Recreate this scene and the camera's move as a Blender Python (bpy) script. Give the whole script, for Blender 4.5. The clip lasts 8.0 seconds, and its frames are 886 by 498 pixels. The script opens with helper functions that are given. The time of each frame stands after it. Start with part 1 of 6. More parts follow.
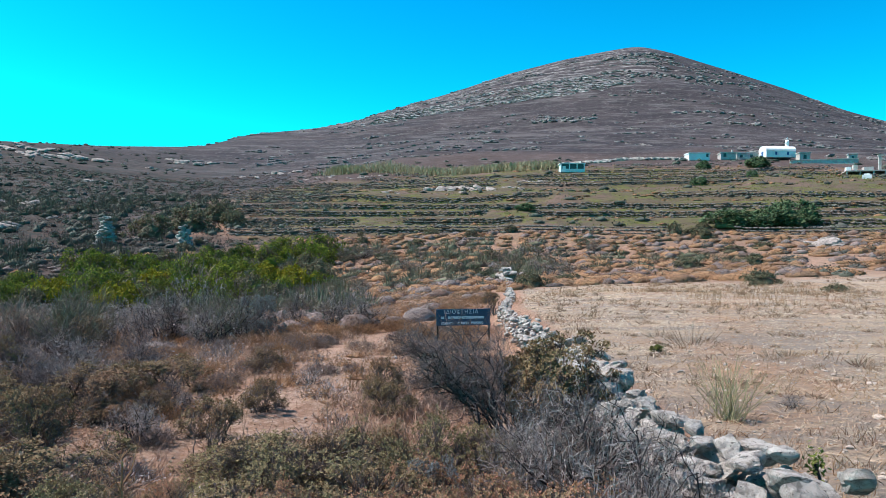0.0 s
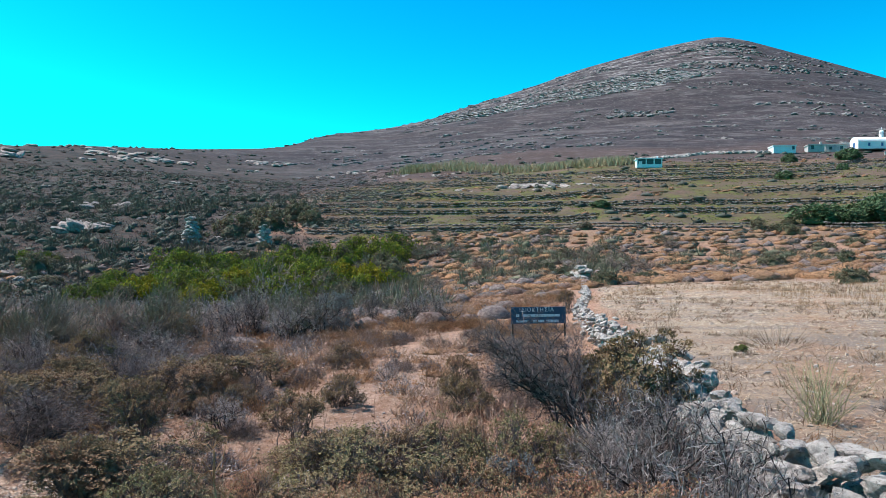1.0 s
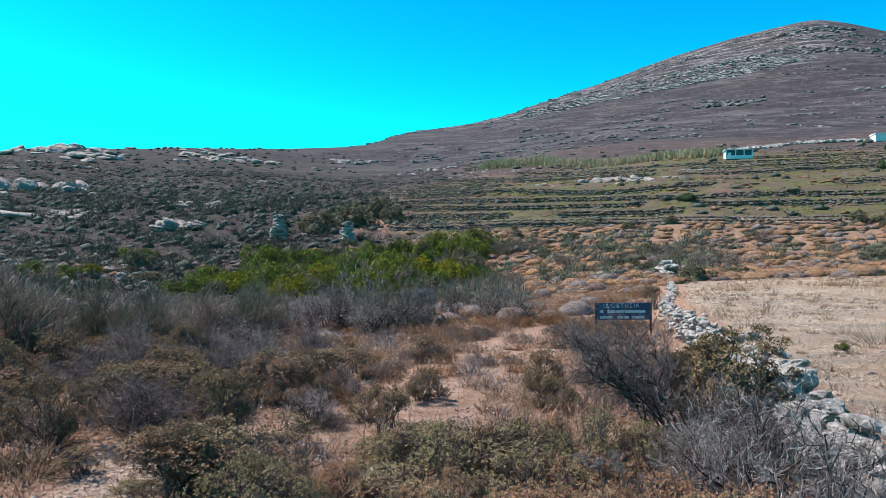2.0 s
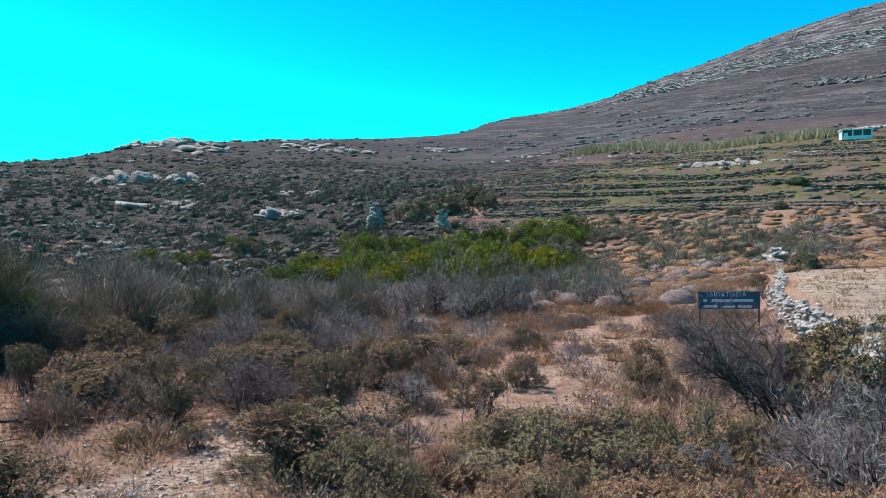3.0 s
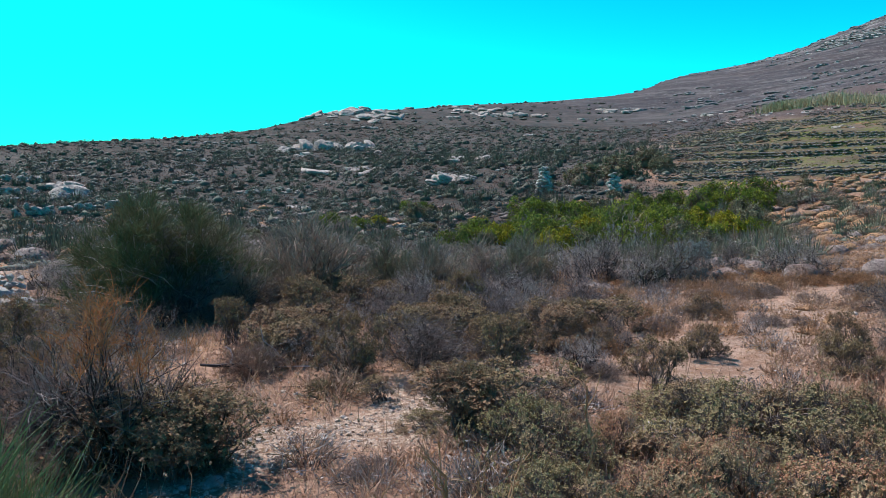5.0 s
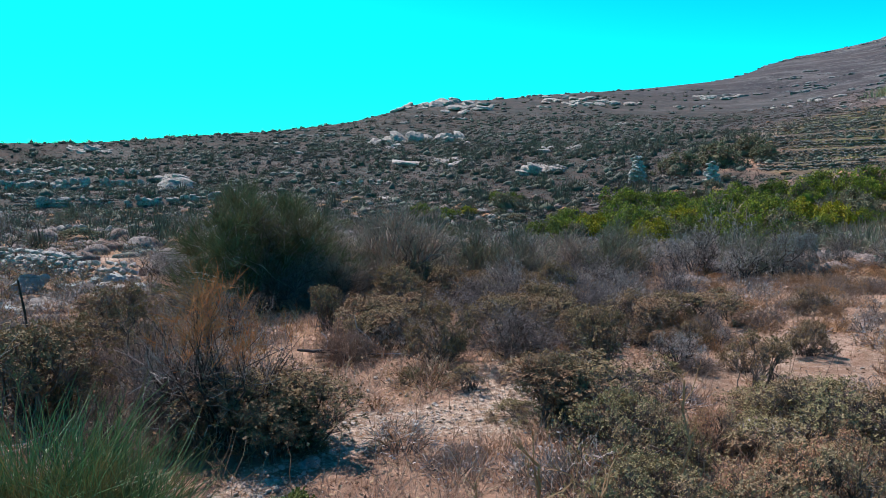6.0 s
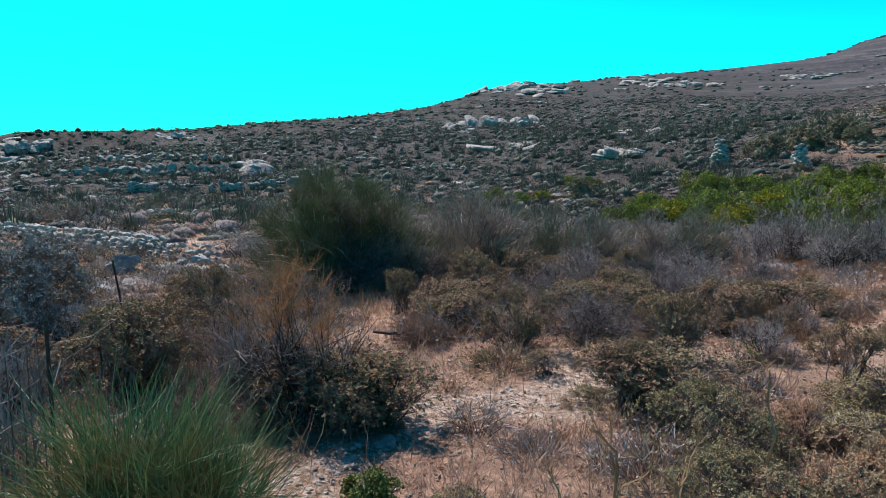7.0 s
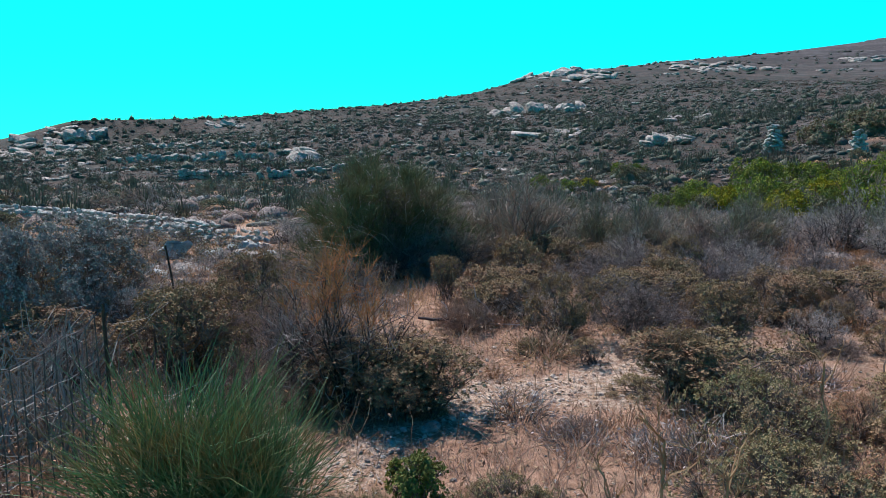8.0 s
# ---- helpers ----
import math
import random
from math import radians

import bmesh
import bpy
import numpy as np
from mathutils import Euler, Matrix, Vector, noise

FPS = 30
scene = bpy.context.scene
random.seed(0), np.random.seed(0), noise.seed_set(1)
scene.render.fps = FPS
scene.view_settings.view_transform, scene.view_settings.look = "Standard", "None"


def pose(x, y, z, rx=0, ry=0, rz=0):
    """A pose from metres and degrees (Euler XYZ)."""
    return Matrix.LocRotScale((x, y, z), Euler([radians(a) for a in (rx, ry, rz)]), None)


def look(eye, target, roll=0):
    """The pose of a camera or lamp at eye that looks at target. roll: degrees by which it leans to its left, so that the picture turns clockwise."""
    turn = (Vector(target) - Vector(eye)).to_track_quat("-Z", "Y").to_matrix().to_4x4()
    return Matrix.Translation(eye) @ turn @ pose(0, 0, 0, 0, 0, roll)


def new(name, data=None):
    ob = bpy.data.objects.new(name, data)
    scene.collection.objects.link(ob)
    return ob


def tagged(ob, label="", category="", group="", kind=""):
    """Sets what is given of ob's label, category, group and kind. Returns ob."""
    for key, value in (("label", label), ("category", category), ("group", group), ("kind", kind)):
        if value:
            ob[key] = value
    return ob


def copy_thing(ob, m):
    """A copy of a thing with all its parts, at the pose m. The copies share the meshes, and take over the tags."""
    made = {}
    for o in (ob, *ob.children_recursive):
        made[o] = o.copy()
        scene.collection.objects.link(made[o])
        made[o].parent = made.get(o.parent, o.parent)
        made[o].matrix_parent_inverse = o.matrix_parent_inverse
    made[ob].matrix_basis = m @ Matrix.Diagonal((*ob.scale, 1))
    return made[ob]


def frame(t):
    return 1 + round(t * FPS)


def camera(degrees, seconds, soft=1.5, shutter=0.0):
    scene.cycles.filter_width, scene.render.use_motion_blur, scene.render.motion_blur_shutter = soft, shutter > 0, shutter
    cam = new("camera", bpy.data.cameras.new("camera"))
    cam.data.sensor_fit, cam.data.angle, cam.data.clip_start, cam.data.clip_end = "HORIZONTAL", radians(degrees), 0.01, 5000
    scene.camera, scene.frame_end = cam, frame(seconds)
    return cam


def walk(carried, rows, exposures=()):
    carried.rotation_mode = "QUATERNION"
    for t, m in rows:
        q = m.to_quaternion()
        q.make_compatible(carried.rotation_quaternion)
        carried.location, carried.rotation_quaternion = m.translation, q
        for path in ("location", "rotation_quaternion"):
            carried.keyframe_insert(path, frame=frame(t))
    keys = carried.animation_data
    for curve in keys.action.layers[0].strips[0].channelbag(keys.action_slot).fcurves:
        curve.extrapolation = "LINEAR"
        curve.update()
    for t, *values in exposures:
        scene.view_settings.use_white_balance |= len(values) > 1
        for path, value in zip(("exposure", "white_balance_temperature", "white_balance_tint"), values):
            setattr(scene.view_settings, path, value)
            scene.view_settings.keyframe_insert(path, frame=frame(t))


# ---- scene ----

# ---------------------------------------------------------------- camera
EYE = 1.65
cam = camera(63.0, 8.0, soft=0.7)
# seconds, x, y, z off the first stand, yaw, pitch, roll
PATH = [
    (0.0, 0.000, 0.000, 0.000, 0.00, -0.00, -0.50),
    (0.5, -0.016, -0.002, -0.003, 2.80, -0.08, -0.35),
    (1.0, -0.029, -0.010, -0.004, 5.78, -0.20, -0.27),
    (1.5, -0.041, -0.016, -0.006, 8.66, -0.34, -0.13),
    (3.0, -0.089, -0.008, -0.025, 19.56, -1.50, 0.25),
    (3.5, -0.103, -0.009, -0.029, 22.82, -2.53, 0.30),
    (4.0, -0.115, -0.008, -0.035, 26.43, -3.29, 0.38),
    (4.5, -0.129, -0.012, -0.037, 29.48, -3.84, 0.42),
    (6.0, -0.147, -0.040, -0.043, 39.87, -4.87, 0.70),
    (6.5, -0.153, -0.042, -0.048, 42.86, -5.36, 0.76),
    (7.0, -0.155, -0.050, -0.049, 45.69, -5.99, 0.84),
    (7.5, -0.156, -0.056, -0.050, 47.86, -6.49, 0.89),
    (8.0, -0.159, -0.056, -0.053, 49.21, -6.95, 0.91),
]
walk(cam, [(t, pose(x, y, EYE + z, 90 + p, r, a)) for t, x, y, z, a, p, r in PATH],
     exposures=[(0.0, 0.85), (8.0, 0.85)])

# ---------------------------------------------------------------- sky and sun
SUN_AZ, SUN_EL = -80.0, 53.0          # degrees right of the first view, degrees up
world = bpy.data.worlds.new("sky")
scene.world = world
world.use_nodes = True
wn, wl = world.node_tree.nodes, world.node_tree.links
wn.clear()
sky = wn.new("ShaderNodeTexSky")
sky.sky_type, sky.sun_disc = "NISHITA", False
sky.sun_elevation, sky.sun_rotation = radians(SUN_EL), radians(SUN_AZ)
sky.altitude, sky.air_density, sky.dust_density, sky.ozone_density = 100, 1.0, 0.6, 1.0
dim = wn.new("ShaderNodeMix")
dim.data_type, dim.blend_type = "RGBA", "MULTIPLY"
dim.inputs["Factor"].default_value = 1.0
dim.inputs["B"].default_value = (0.166, 0.166, 0.166, 1)
deep = wn.new("ShaderNodeGamma")
deep.inputs["Gamma"].default_value = 1.35
sat = wn.new("ShaderNodeHueSaturation")
sat.inputs["Saturation"].default_value = 1.3
tint = wn.new("ShaderNodeMix")
tint.data_type, tint.blend_type = "RGBA", "MULTIPLY"
tint.inputs["Factor"].default_value = 1.0
tint.inputs["B"].default_value = (0.12, 10.6, 9.4, 1)
back = wn.new("ShaderNodeBackground")
back.inputs["Strength"].default_value = 0.085
wout = wn.new("ShaderNodeOutputWorld")
wl.new(sky.outputs["Color"], dim.inputs["A"])
wl.new(dim.outputs["Result"], deep.inputs["Color"])
wl.new(deep.outputs["Color"], sat.inputs["Color"])
wl.new(sat.outputs["Color"], tint.inputs["A"])
wl.new(tint.outputs["Result"], back.inputs["Color"])
wl.new(back.outputs["Background"], wout.inputs["Surface"])

sun = new("sun", bpy.data.lights.new("sun", "SUN"))
sun.data.energy, sun.data.angle, sun.data.color = 5.0, radians(0.53), (1.0, 0.895, 0.865)
sa, se = radians(SUN_AZ), radians(SUN_EL)
SUNWARD = Vector((math.sin(sa) * math.cos(se), math.cos(sa) * math.cos(se), math.sin(se)))
sun.matrix_world = look(SUNWARD * 50, (0, 0, 0))

# ---------------------------------------------------------------- lie of the land
def hashed(ix, iy, seed):
    n = (ix.astype(np.int64) * 374761393 + iy.astype(np.int64) * 668265263 + seed * 1274126177) & 0xFFFFFFFF
    n = ((n ^ (n >> 13)) * 1274126177) & 0xFFFFFFFF
    return ((n ^ (n >> 16)) & 0xFFFF) / 32767.5 - 1.0


def vnoise(x, y, size, seed=0):
    """Smooth noise from -1 to 1 with waves of that size in metres."""
    x, y = np.asarray(x, float) / size, np.asarray(y, float) / size
    ix, iy = np.floor(x), np.floor(y)
    fx, fy = x - ix, y - iy
    fx, fy = fx * fx * (3 - 2 * fx), fy * fy * (3 - 2 * fy)
    a, b = hashed(ix, iy, seed), hashed(ix + 1, iy, seed)
    c, d = hashed(ix, iy + 1, seed), hashed(ix + 1, iy + 1, seed)
    return (a * (1 - fx) + b * fx) * (1 - fy) + (c * (1 - fx) + d * fx) * fy


def fnoise(x, y, size, seed=0, octaves=4):
    return sum(vnoise(x, y, size / 2.03 ** k, seed + 17 * k) * 0.5 ** k for k in range(octaves)) / 1.6


def smooth(lo, hi, v):
    u = np.clip((np.asarray(v, float) - lo) / (hi - lo), 0, 1)
    return u * u * (3 - 2 * u)


# bearings in degrees, and along each the height at 8, 20, 42 m below the eye, then rises in degrees
BEAR = [-180, -120, -95, -80, -66, -53, -43, -33, -25, -18, -10, 0, 10, 20, 30, 45, 90, 180]
H20 = [-1.6, -1.6, -1.75, -1.8, -1.8, -1.85, -2.0, -2.15, -2.25, -2.2, -2.1, -1.85, -1.5, -1.4, -1.3, -1.3, -1.5, -1.6]
H42 = [-1.5, -1.8, -2.0, -1.95, -1.8, -1.9, -2.5, -3.1, -3.4, -3.2, -2.6, -1.9, -1.5, -1.1, -0.7, -0.5, -1.0, -1.5]
E65 = [-1.0, -1.5, -1.6, -1.2, -0.7, -0.7, -0.4, -0.6, -0.3, 0.0, 0.9, 1.3, 1.5, 1.4, 1.4, 1.2, 0.0, -1.0]
E100 = [-0.5, -1.2, -0.8, 0.4, 1.7, 2.5, 2.7, 2.8, 2.8, 3.3, 4.5, 5.4, 5.8, 5.6, 5.1, 4.5, 1.0, -0.5]
EMID = [-0.2, -1.1, -0.6, 0.8, 2.3, 3.2, 4.0, 4.9, 5.3, 5.8, 7.2, 8.6, 9.4, 9.0, 7.6, 4.6, 1.3, -0.2]
RTOP = [300, 300, 200, 115, 125, 140, 165, 200, 240, 330, 520, 620, 650, 650, 640, 600, 500, 300]
TOPB = [-180, -100, -81, -76, -66, -59, -53, -47, -43, -40, -36, -32, -25, -18.4, -15, -10, -7, -4, 0.6, 5, 9.5, 13, 15,
        17, 22, 25.6, 29, 31.5, 45, 90, 180]
TOPE = [0, 0, 1.7, 3.2, 3.4, 4.0, 4.4, 5.1, 6.1, 6.7, 6.7, 7.0, 7.15, 7.5, 8.6, 9.25, 9.9, 10.9, 12.2, 13.6, 14.6, 15.1, 15.3,
        14.8, 12.9, 11.4, 9.75, 8.8, 4.6, 1.5, 0]

AZT = np.arange(-180, 180, 0.5)


def along(bear, values, sigma):
    v = np.interp(AZT, bear, values)
    k = np.exp(-0.5 * (np.arange(-40, 41) * 0.5 / sigma) ** 2)
    return np.convolve(np.concatenate([v[-40:], v, v[:40]]), k / k.sum(), "valid")


def monotone(xk, yk, xq):
    """Shape-keeping cubic through the columns xk, yk (knots, bearings) at xq."""
    h = np.diff(xk, axis=0)
    s = np.diff(yk, axis=0) / h
    m = np.zeros_like(yk)
    m[0], m[-1] = s[0], s[-1]
    same = s[:-1] * s[1:] > 0
    m[1:-1] = np.where(same, 2 * s[:-1] * s[1:] / np.where(same, s[:-1] + s[1:], 1), 0)
    out = np.zeros((len(xq), yk.shape[1]))
    for k in range(len(h)):
        u = (xq[:, None] - xk[k]) / h[k]
        w = (u >= 0) & (u < 1) if k else u < 1
        if k == len(h) - 1:
            w = u >= 0
        u = np.clip(u, 0, 1)
        p = (yk[k] * (1 + 2 * u) * (1 - u) ** 2 + yk[k + 1] * u * u * (3 - 2 * u)
             + h[k] * (m[k] * u * (1 - u) ** 2 - m[k + 1] * u * u * (1 - u)))
        out = np.where(w, p, out)
    return out


def tan_d(a):
    return np.tan(np.radians(a))


rtop = along(BEAR, RTOP, 3)
rmid = np.sqrt(100 * rtop)
etop = along(TOPB, TOPE, 0.6)
htop = rtop * tan_d(etop)
one = np.ones_like(AZT)
RK = np.stack([0.5 * one, 8 * one, 20 * one, 42 * one, 65 * one, 100 * one, rmid, rtop, 2.2 * rtop, 6 * rtop])
HK = np.stack([-1.65 * one, -1.65 * one, along(BEAR, H20, 4), along(BEAR, H42, 4), 65 * tan_d(along(BEAR, E65, 3)),
               100 * tan_d(along(BEAR, E100, 3)), rmid * tan_d(along(BEAR, EMID, 3)), htop, 0.7 * htop, -25 * one])
LGT = np.linspace(math.log(0.5), math.log(5000), 700)
RT = np.exp(LGT)[:, None]
FAR = smooth(46, 63, RT)
LAND = monotone(np.log(RK), HK, LGT) * (1 - FAR) + monotone(np.log(RK), HK / RK, LGT) * RT * FAR + EYE


def base_height(x, y):
    r = np.maximum(np.hypot(x, y), 0.6)
    a = (np.degrees(np.arctan2(x, y)) + 180) % 360 / 0.5
    l = np.clip((np.log(r) - LGT[0]) / (LGT[1] - LGT[0]), 0, len(LGT) - 1.001)
    i, j = np.floor(a).astype(int), np.floor(l).astype(int)
    fa, fl = a - i, l - j
    i, i2 = i % 720, (i + 1) % 720
    z = ((LAND[j, i] * (1 - fa) + LAND[j, i2] * fa) * (1 - fl) + (LAND[j + 1, i] * (1 - fa) + LAND[j + 1, i2] * fa) * fl)
    swell = 0.2 * fnoise(x, y, 14, 3) * smooth(8, 30, r) + 1.3 * fnoise(x, y, 38, 5) * smooth(52, 80, r)
    swell = swell + 0.010 * r * fnoise(x, y, 120, 9, 5) * smooth(120, 260, r)
    top = rtop[i] * (1 - fa) + rtop[i2] * fa
    return z + swell * (1 - smooth(0.45, 0.95, r / top))


STEP = 1.45


def terrace_zone(x, y):
    r, a = np.hypot(x, y), np.degrees(np.arctan2(x, y))
    right = smooth(-18, -15, a) * smooth(62, 65, r) * (1 - smooth(114, 122, r)) * (1 - smooth(46, 52, a))
    left = smooth(-92, -86, a) * (1 - smooth(-62, -56, a)) * smooth(34, 38, r) * (1 - smooth(80, 88, r)) * 0.8
    return np.maximum(right, left)


WALL_LINE = [(1.75, 1.4), (1.64, 2.5), (1.55, 3.2), (1.53, 3.8), (1.4, 4.8), (1.35, 6.5), (1.43, 8.4), (1.36, 11.8), (1.47, 17.5), (2.4, 25.5), (3.4, 37.5)]


def warp(x, y, z):
    """The terraces' count upward, uneven in spacing."""
    return z / STEP + 0.45 * fnoise(x, y, 17, 61, 2) + 0.35 * np.sin(z * 0.9 + 1.0)


def ground_z(x, y):
    """Height of the ground, terraces and hummocks counted in."""
    x, y = np.asarray(x, float), np.asarray(y, float)
    z = base_height(x, y)
    zone = terrace_zone(x, y)
    q = warp(x, y, z)
    f = q - np.floor(q)
    lift = 0.25 * f + 0.75 * smooth(0.72, 1.0, f) - f
    a = np.degrees(np.arctan2(x, y))
    kept = smooth(-0.55, -0.3, vnoise(a, np.floor(q) * 7.3, 5.0, 71))
    z = z + STEP * 0.8 * lift * zone * np.where(a > -30, kept, 1.0)
    r = np.hypot(x, y)
    # the field lies higher than the path side of its wall
    z = z + 0.34 * smooth(-0.35, 0.45, x - np.interp(y, [p[1] for p in WALL_LINE], [p[0] for p in WALL_LINE])) * smooth(-2, 1, y) * (1 - smooth(9, 28, r))
    return z + (0.05 * fnoise(x, y, 1.7, 21) + 0.015 * fnoise(x, y, 0.35, 22, 3)) * (1 - smooth(30, 60, r))


def zf(x, y):
    return float(ground_z(np.array([x]), np.array([y]))[0])


def polar(az, r):
    return r * math.sin(radians(az)), r * math.cos(radians(az))

# ---------------------------------------------------------------- materials
class Mat:
    """A node material with a principled surface and a few shorthands."""

    def __init__(self, name, rough=0.9, spec=0.25):
        self.m = bpy.data.materials.new(name)
        self.m.use_nodes = True
        self.n, self.l = self.m.node_tree.nodes, self.m.node_tree.links
        self.b = self.n["Principled BSDF"]
        self.b.inputs["Roughness"].default_value = rough
        self.b.inputs["Specular IOR Level"].default_value = spec
        self.geo = self.n.new("ShaderNodeNewGeometry")

    def put(self, value, socket):
        if isinstance(value, bpy.types.NodeSocket):
            self.l.new(value, socket)
        elif isinstance(value, tuple) and len(value) == 3:
            socket.default_value = (*value, 1)
        else:
            socket.default_value = value

    def noise(self, scale, detail=4.0, rough=0.6, stretch=None, distort=0.0):
        t = self.n.new("ShaderNodeTexNoise")
        t.inputs["Scale"].default_value, t.inputs["Detail"].default_value = scale, detail
        t.inputs["Roughness"].default_value, t.inputs["Distortion"].default_value = rough, distort
        vec = self.geo.outputs["Position"]
        if stretch:
            k = self.n.new("ShaderNodeVectorMath")
            k.operation = "MULTIPLY"
            k.inputs[1].default_value = stretch
            self.l.new(vec, k.inputs[0])
            vec = k.outputs[0]
        self.l.new(vec, t.inputs["Vector"])
        return t.outputs["Fac"]

    def ramp(self, value, lo, hi):
        r = self.n.new("ShaderNodeMapRange")
        r.interpolation_type = "SMOOTHSTEP"
        r.inputs["From Min"].default_value, r.inputs["From Max"].default_value = lo, hi
        self.l.new(value, r.inputs["Value"])
        return r.outputs["Result"]

    def mix(self, fac, a, b, kind="MIX"):
        x = self.n.new("ShaderNodeMix")
        x.data_type, x.blend_type = "RGBA", kind
        self.put(fac, x.inputs["Factor"])
        self.put(a, x.inputs["A"])
        self.put(b, x.inputs["B"])
        return x.outputs["Result"]

    def times(self, a, b):
        x = self.n.new("ShaderNodeMath")
        x.operation = "MULTIPLY"
        self.put(a, x.inputs[0])
        self.put(b, x.inputs[1])
        return x.outputs[0]

    def attr(self, name):
        a = self.n.new("ShaderNodeAttribute")
        a.attribute_name = name
        return a.outputs["Fac"]

    def island(self):
        return self.geo.outputs["Random Per Island"]

    def each(self):
        return self.n.new("ShaderNodeObjectInfo").outputs["Random"]

    def color(self, c):
        self.put(c, self.b.inputs["Base Color"])
        return self

    def bump(self, height, strength=0.5, distance=0.02):
        b = self.n.new("ShaderNodeBump")
        b.inputs["Strength"].default_value, b.inputs["Distance"].default_value = strength, distance
        self.l.new(height, b.inputs["Height"])
        self.l.new(b.outputs["Normal"], self.b.inputs["Normal"])
        return self


def leafy(name, a, b, c, rough=0.75, spec=0.08, patch=2.0, through_light=0.12, grain=0.0, own=0.45):
    """Leaves or twigs: three tones, mixed leaf by leaf, plant by plant and in patches."""
    m = Mat(name, rough, spec)
    col = m.mix(m.ramp(m.island(), 0.15, 0.85), a, b)
    col = m.mix(m.ramp(m.noise(patch, 3), 0.45, 0.68), col, c)
    col = m.mix(m.times(m.each(), own), col, m.mix(0.5, a, c))
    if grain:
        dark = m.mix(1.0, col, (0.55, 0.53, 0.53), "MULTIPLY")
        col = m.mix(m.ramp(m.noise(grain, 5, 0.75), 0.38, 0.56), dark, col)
        m.bump(m.noise(grain * 1.5, 5, 0.75), 1.0, 1.2 / grain)
    m.color(col)
    thin = m.n.new("ShaderNodeBsdfTranslucent")
    m.l.new(col, thin.inputs["Color"])
    both = m.n.new("ShaderNodeMixShader")
    both.inputs["Fac"].default_value = through_light
    m.l.new(m.b.outputs["BSDF"], both.inputs[1])
    m.l.new(thin.outputs["BSDF"], both.inputs[2])
    m.l.new(both.outputs["Shader"], m.n["Material Output"].inputs["Surface"])
    return m.m


def stony(name, pale, grey, dark, lichen=None, scale=6.0, rough=0.9):
    m = Mat(name, rough, 0.2)
    col = m.mix(m.ramp(m.noise(scale, 7, 0.7), 0.40, 0.58), grey, pale)
    col = m.mix(m.ramp(m.noise(scale * 3.3, 6, 0.75), 0.55, 0.66), col, dark)
    if lichen:
        col = m.mix(m.times(m.ramp(m.noise(scale * 0.7, 6, 0.7), 0.55, 0.66), 0.75), col, lichen)
    # shade of flat-lying cracks, put into the colour as dark bands
    crack_shade = m.noise(scale * 0.8, 3, 0.6, (0.45, 0.45, 2.6), 0.5)
    col = m.mix(m.times(m.ramp(crack_shade, 0.62, 0.68), 0.8), col, dark)
    col = m.mix(m.times(m.island(), 0.35), col, grey)
    return m.color(col).bump(m.noise(scale * 2.5, 9, 0.75), 0.9, 0.4 / scale).m


def plain(name, a, b, scale=8.0, rough=0.8, spec=0.3, bump=0.2, metal=0.0):
    m = Mat(name, rough, spec)
    m.b.inputs["Metallic"].default_value = metal
    f = m.noise(scale, 5)
    return m.color(m.mix(m.ramp(f, 0.35, 0.7), a, b)).bump(f, bump, 0.01).m


M_MASTIC = leafy("mastic_leaf", (0.125, 0.108, 0.052), (0.27, 0.225, 0.115), (0.25, 0.16, 0.10), patch=3.0, through_light=0.15)
M_MASTIC_RED = leafy("mastic_leaf_reddened", (0.22, 0.16, 0.08), (0.40, 0.17, 0.115), (0.31, 0.23, 0.14), patch=5.0, through_light=0.2)
M_OLIVE = leafy("dark_olive_leaf", (0.115, 0.086, 0.045), (0.225, 0.16, 0.085), (0.20, 0.115, 0.072))
M_DEEP = leafy("deep_green_leaf", (0.085, 0.085, 0.05), (0.15, 0.145, 0.085), (0.135, 0.11, 0.075), patch=0.7, through_light=0.2)
M_FRESH = leafy("fresh_leaf", (0.11, 0.13, 0.03), (0.19, 0.19, 0.055), (0.09, 0.10, 0.03))
M_HEDGE = leafy("hedge_leaf", (0.06, 0.09, 0.016), (0.24, 0.25, 0.024), (0.05, 0.072, 0.02), patch=0.6, own=0.5, through_light=0.15)
M_FIG = leafy("fig_leaf", (0.055, 0.095, 0.045), (0.12, 0.17, 0.08), (0.085, 0.105, 0.055), patch=0.8)
M_YELLOW = leafy("yellow_green_leaf", (0.17, 0.15, 0.012), (0.32, 0.265, 0.016), (0.12, 0.12, 0.016))
M_BROOM = leafy("broom_shoot", (0.05, 0.066, 0.03), (0.115, 0.128, 0.058), (0.125, 0.098, 0.06), patch=1.2)
M_BROOM_GREEN = leafy("green_broom_shoot", (0.02, 0.08, 0.028), (0.10, 0.21, 0.085), (0.21, 0.15, 0.06), 0.5, 0.25, patch=4.0)
M_BROOM_MID = leafy("pale_broom_shoot", (0.09, 0.096, 0.06), (0.19, 0.182, 0.118), (0.18, 0.13, 0.098), patch=1.2)
M_SLOPEBROOM = leafy("slope_broom_shoot", (0.05, 0.058, 0.042), (0.115, 0.122, 0.082), (0.085, 0.07, 0.056), 0.8, 0.1, 0.15)
M_BLADE = leafy("dead_blade", (0.12, 0.12, 0.115), (0.24, 0.235, 0.225), (0.10, 0.095, 0.085), patch=3.0)
M_BROOM_GREY = leafy("dry_broom_shoot", (0.175, 0.122, 0.098), (0.31, 0.225, 0.182), (0.155, 0.135, 0.096), patch=1.2)
M_RUSTY = leafy("rusty_shoot", (0.24, 0.115, 0.05), (0.46, 0.16, 0.06), (0.17, 0.12, 0.06), patch=4.0)
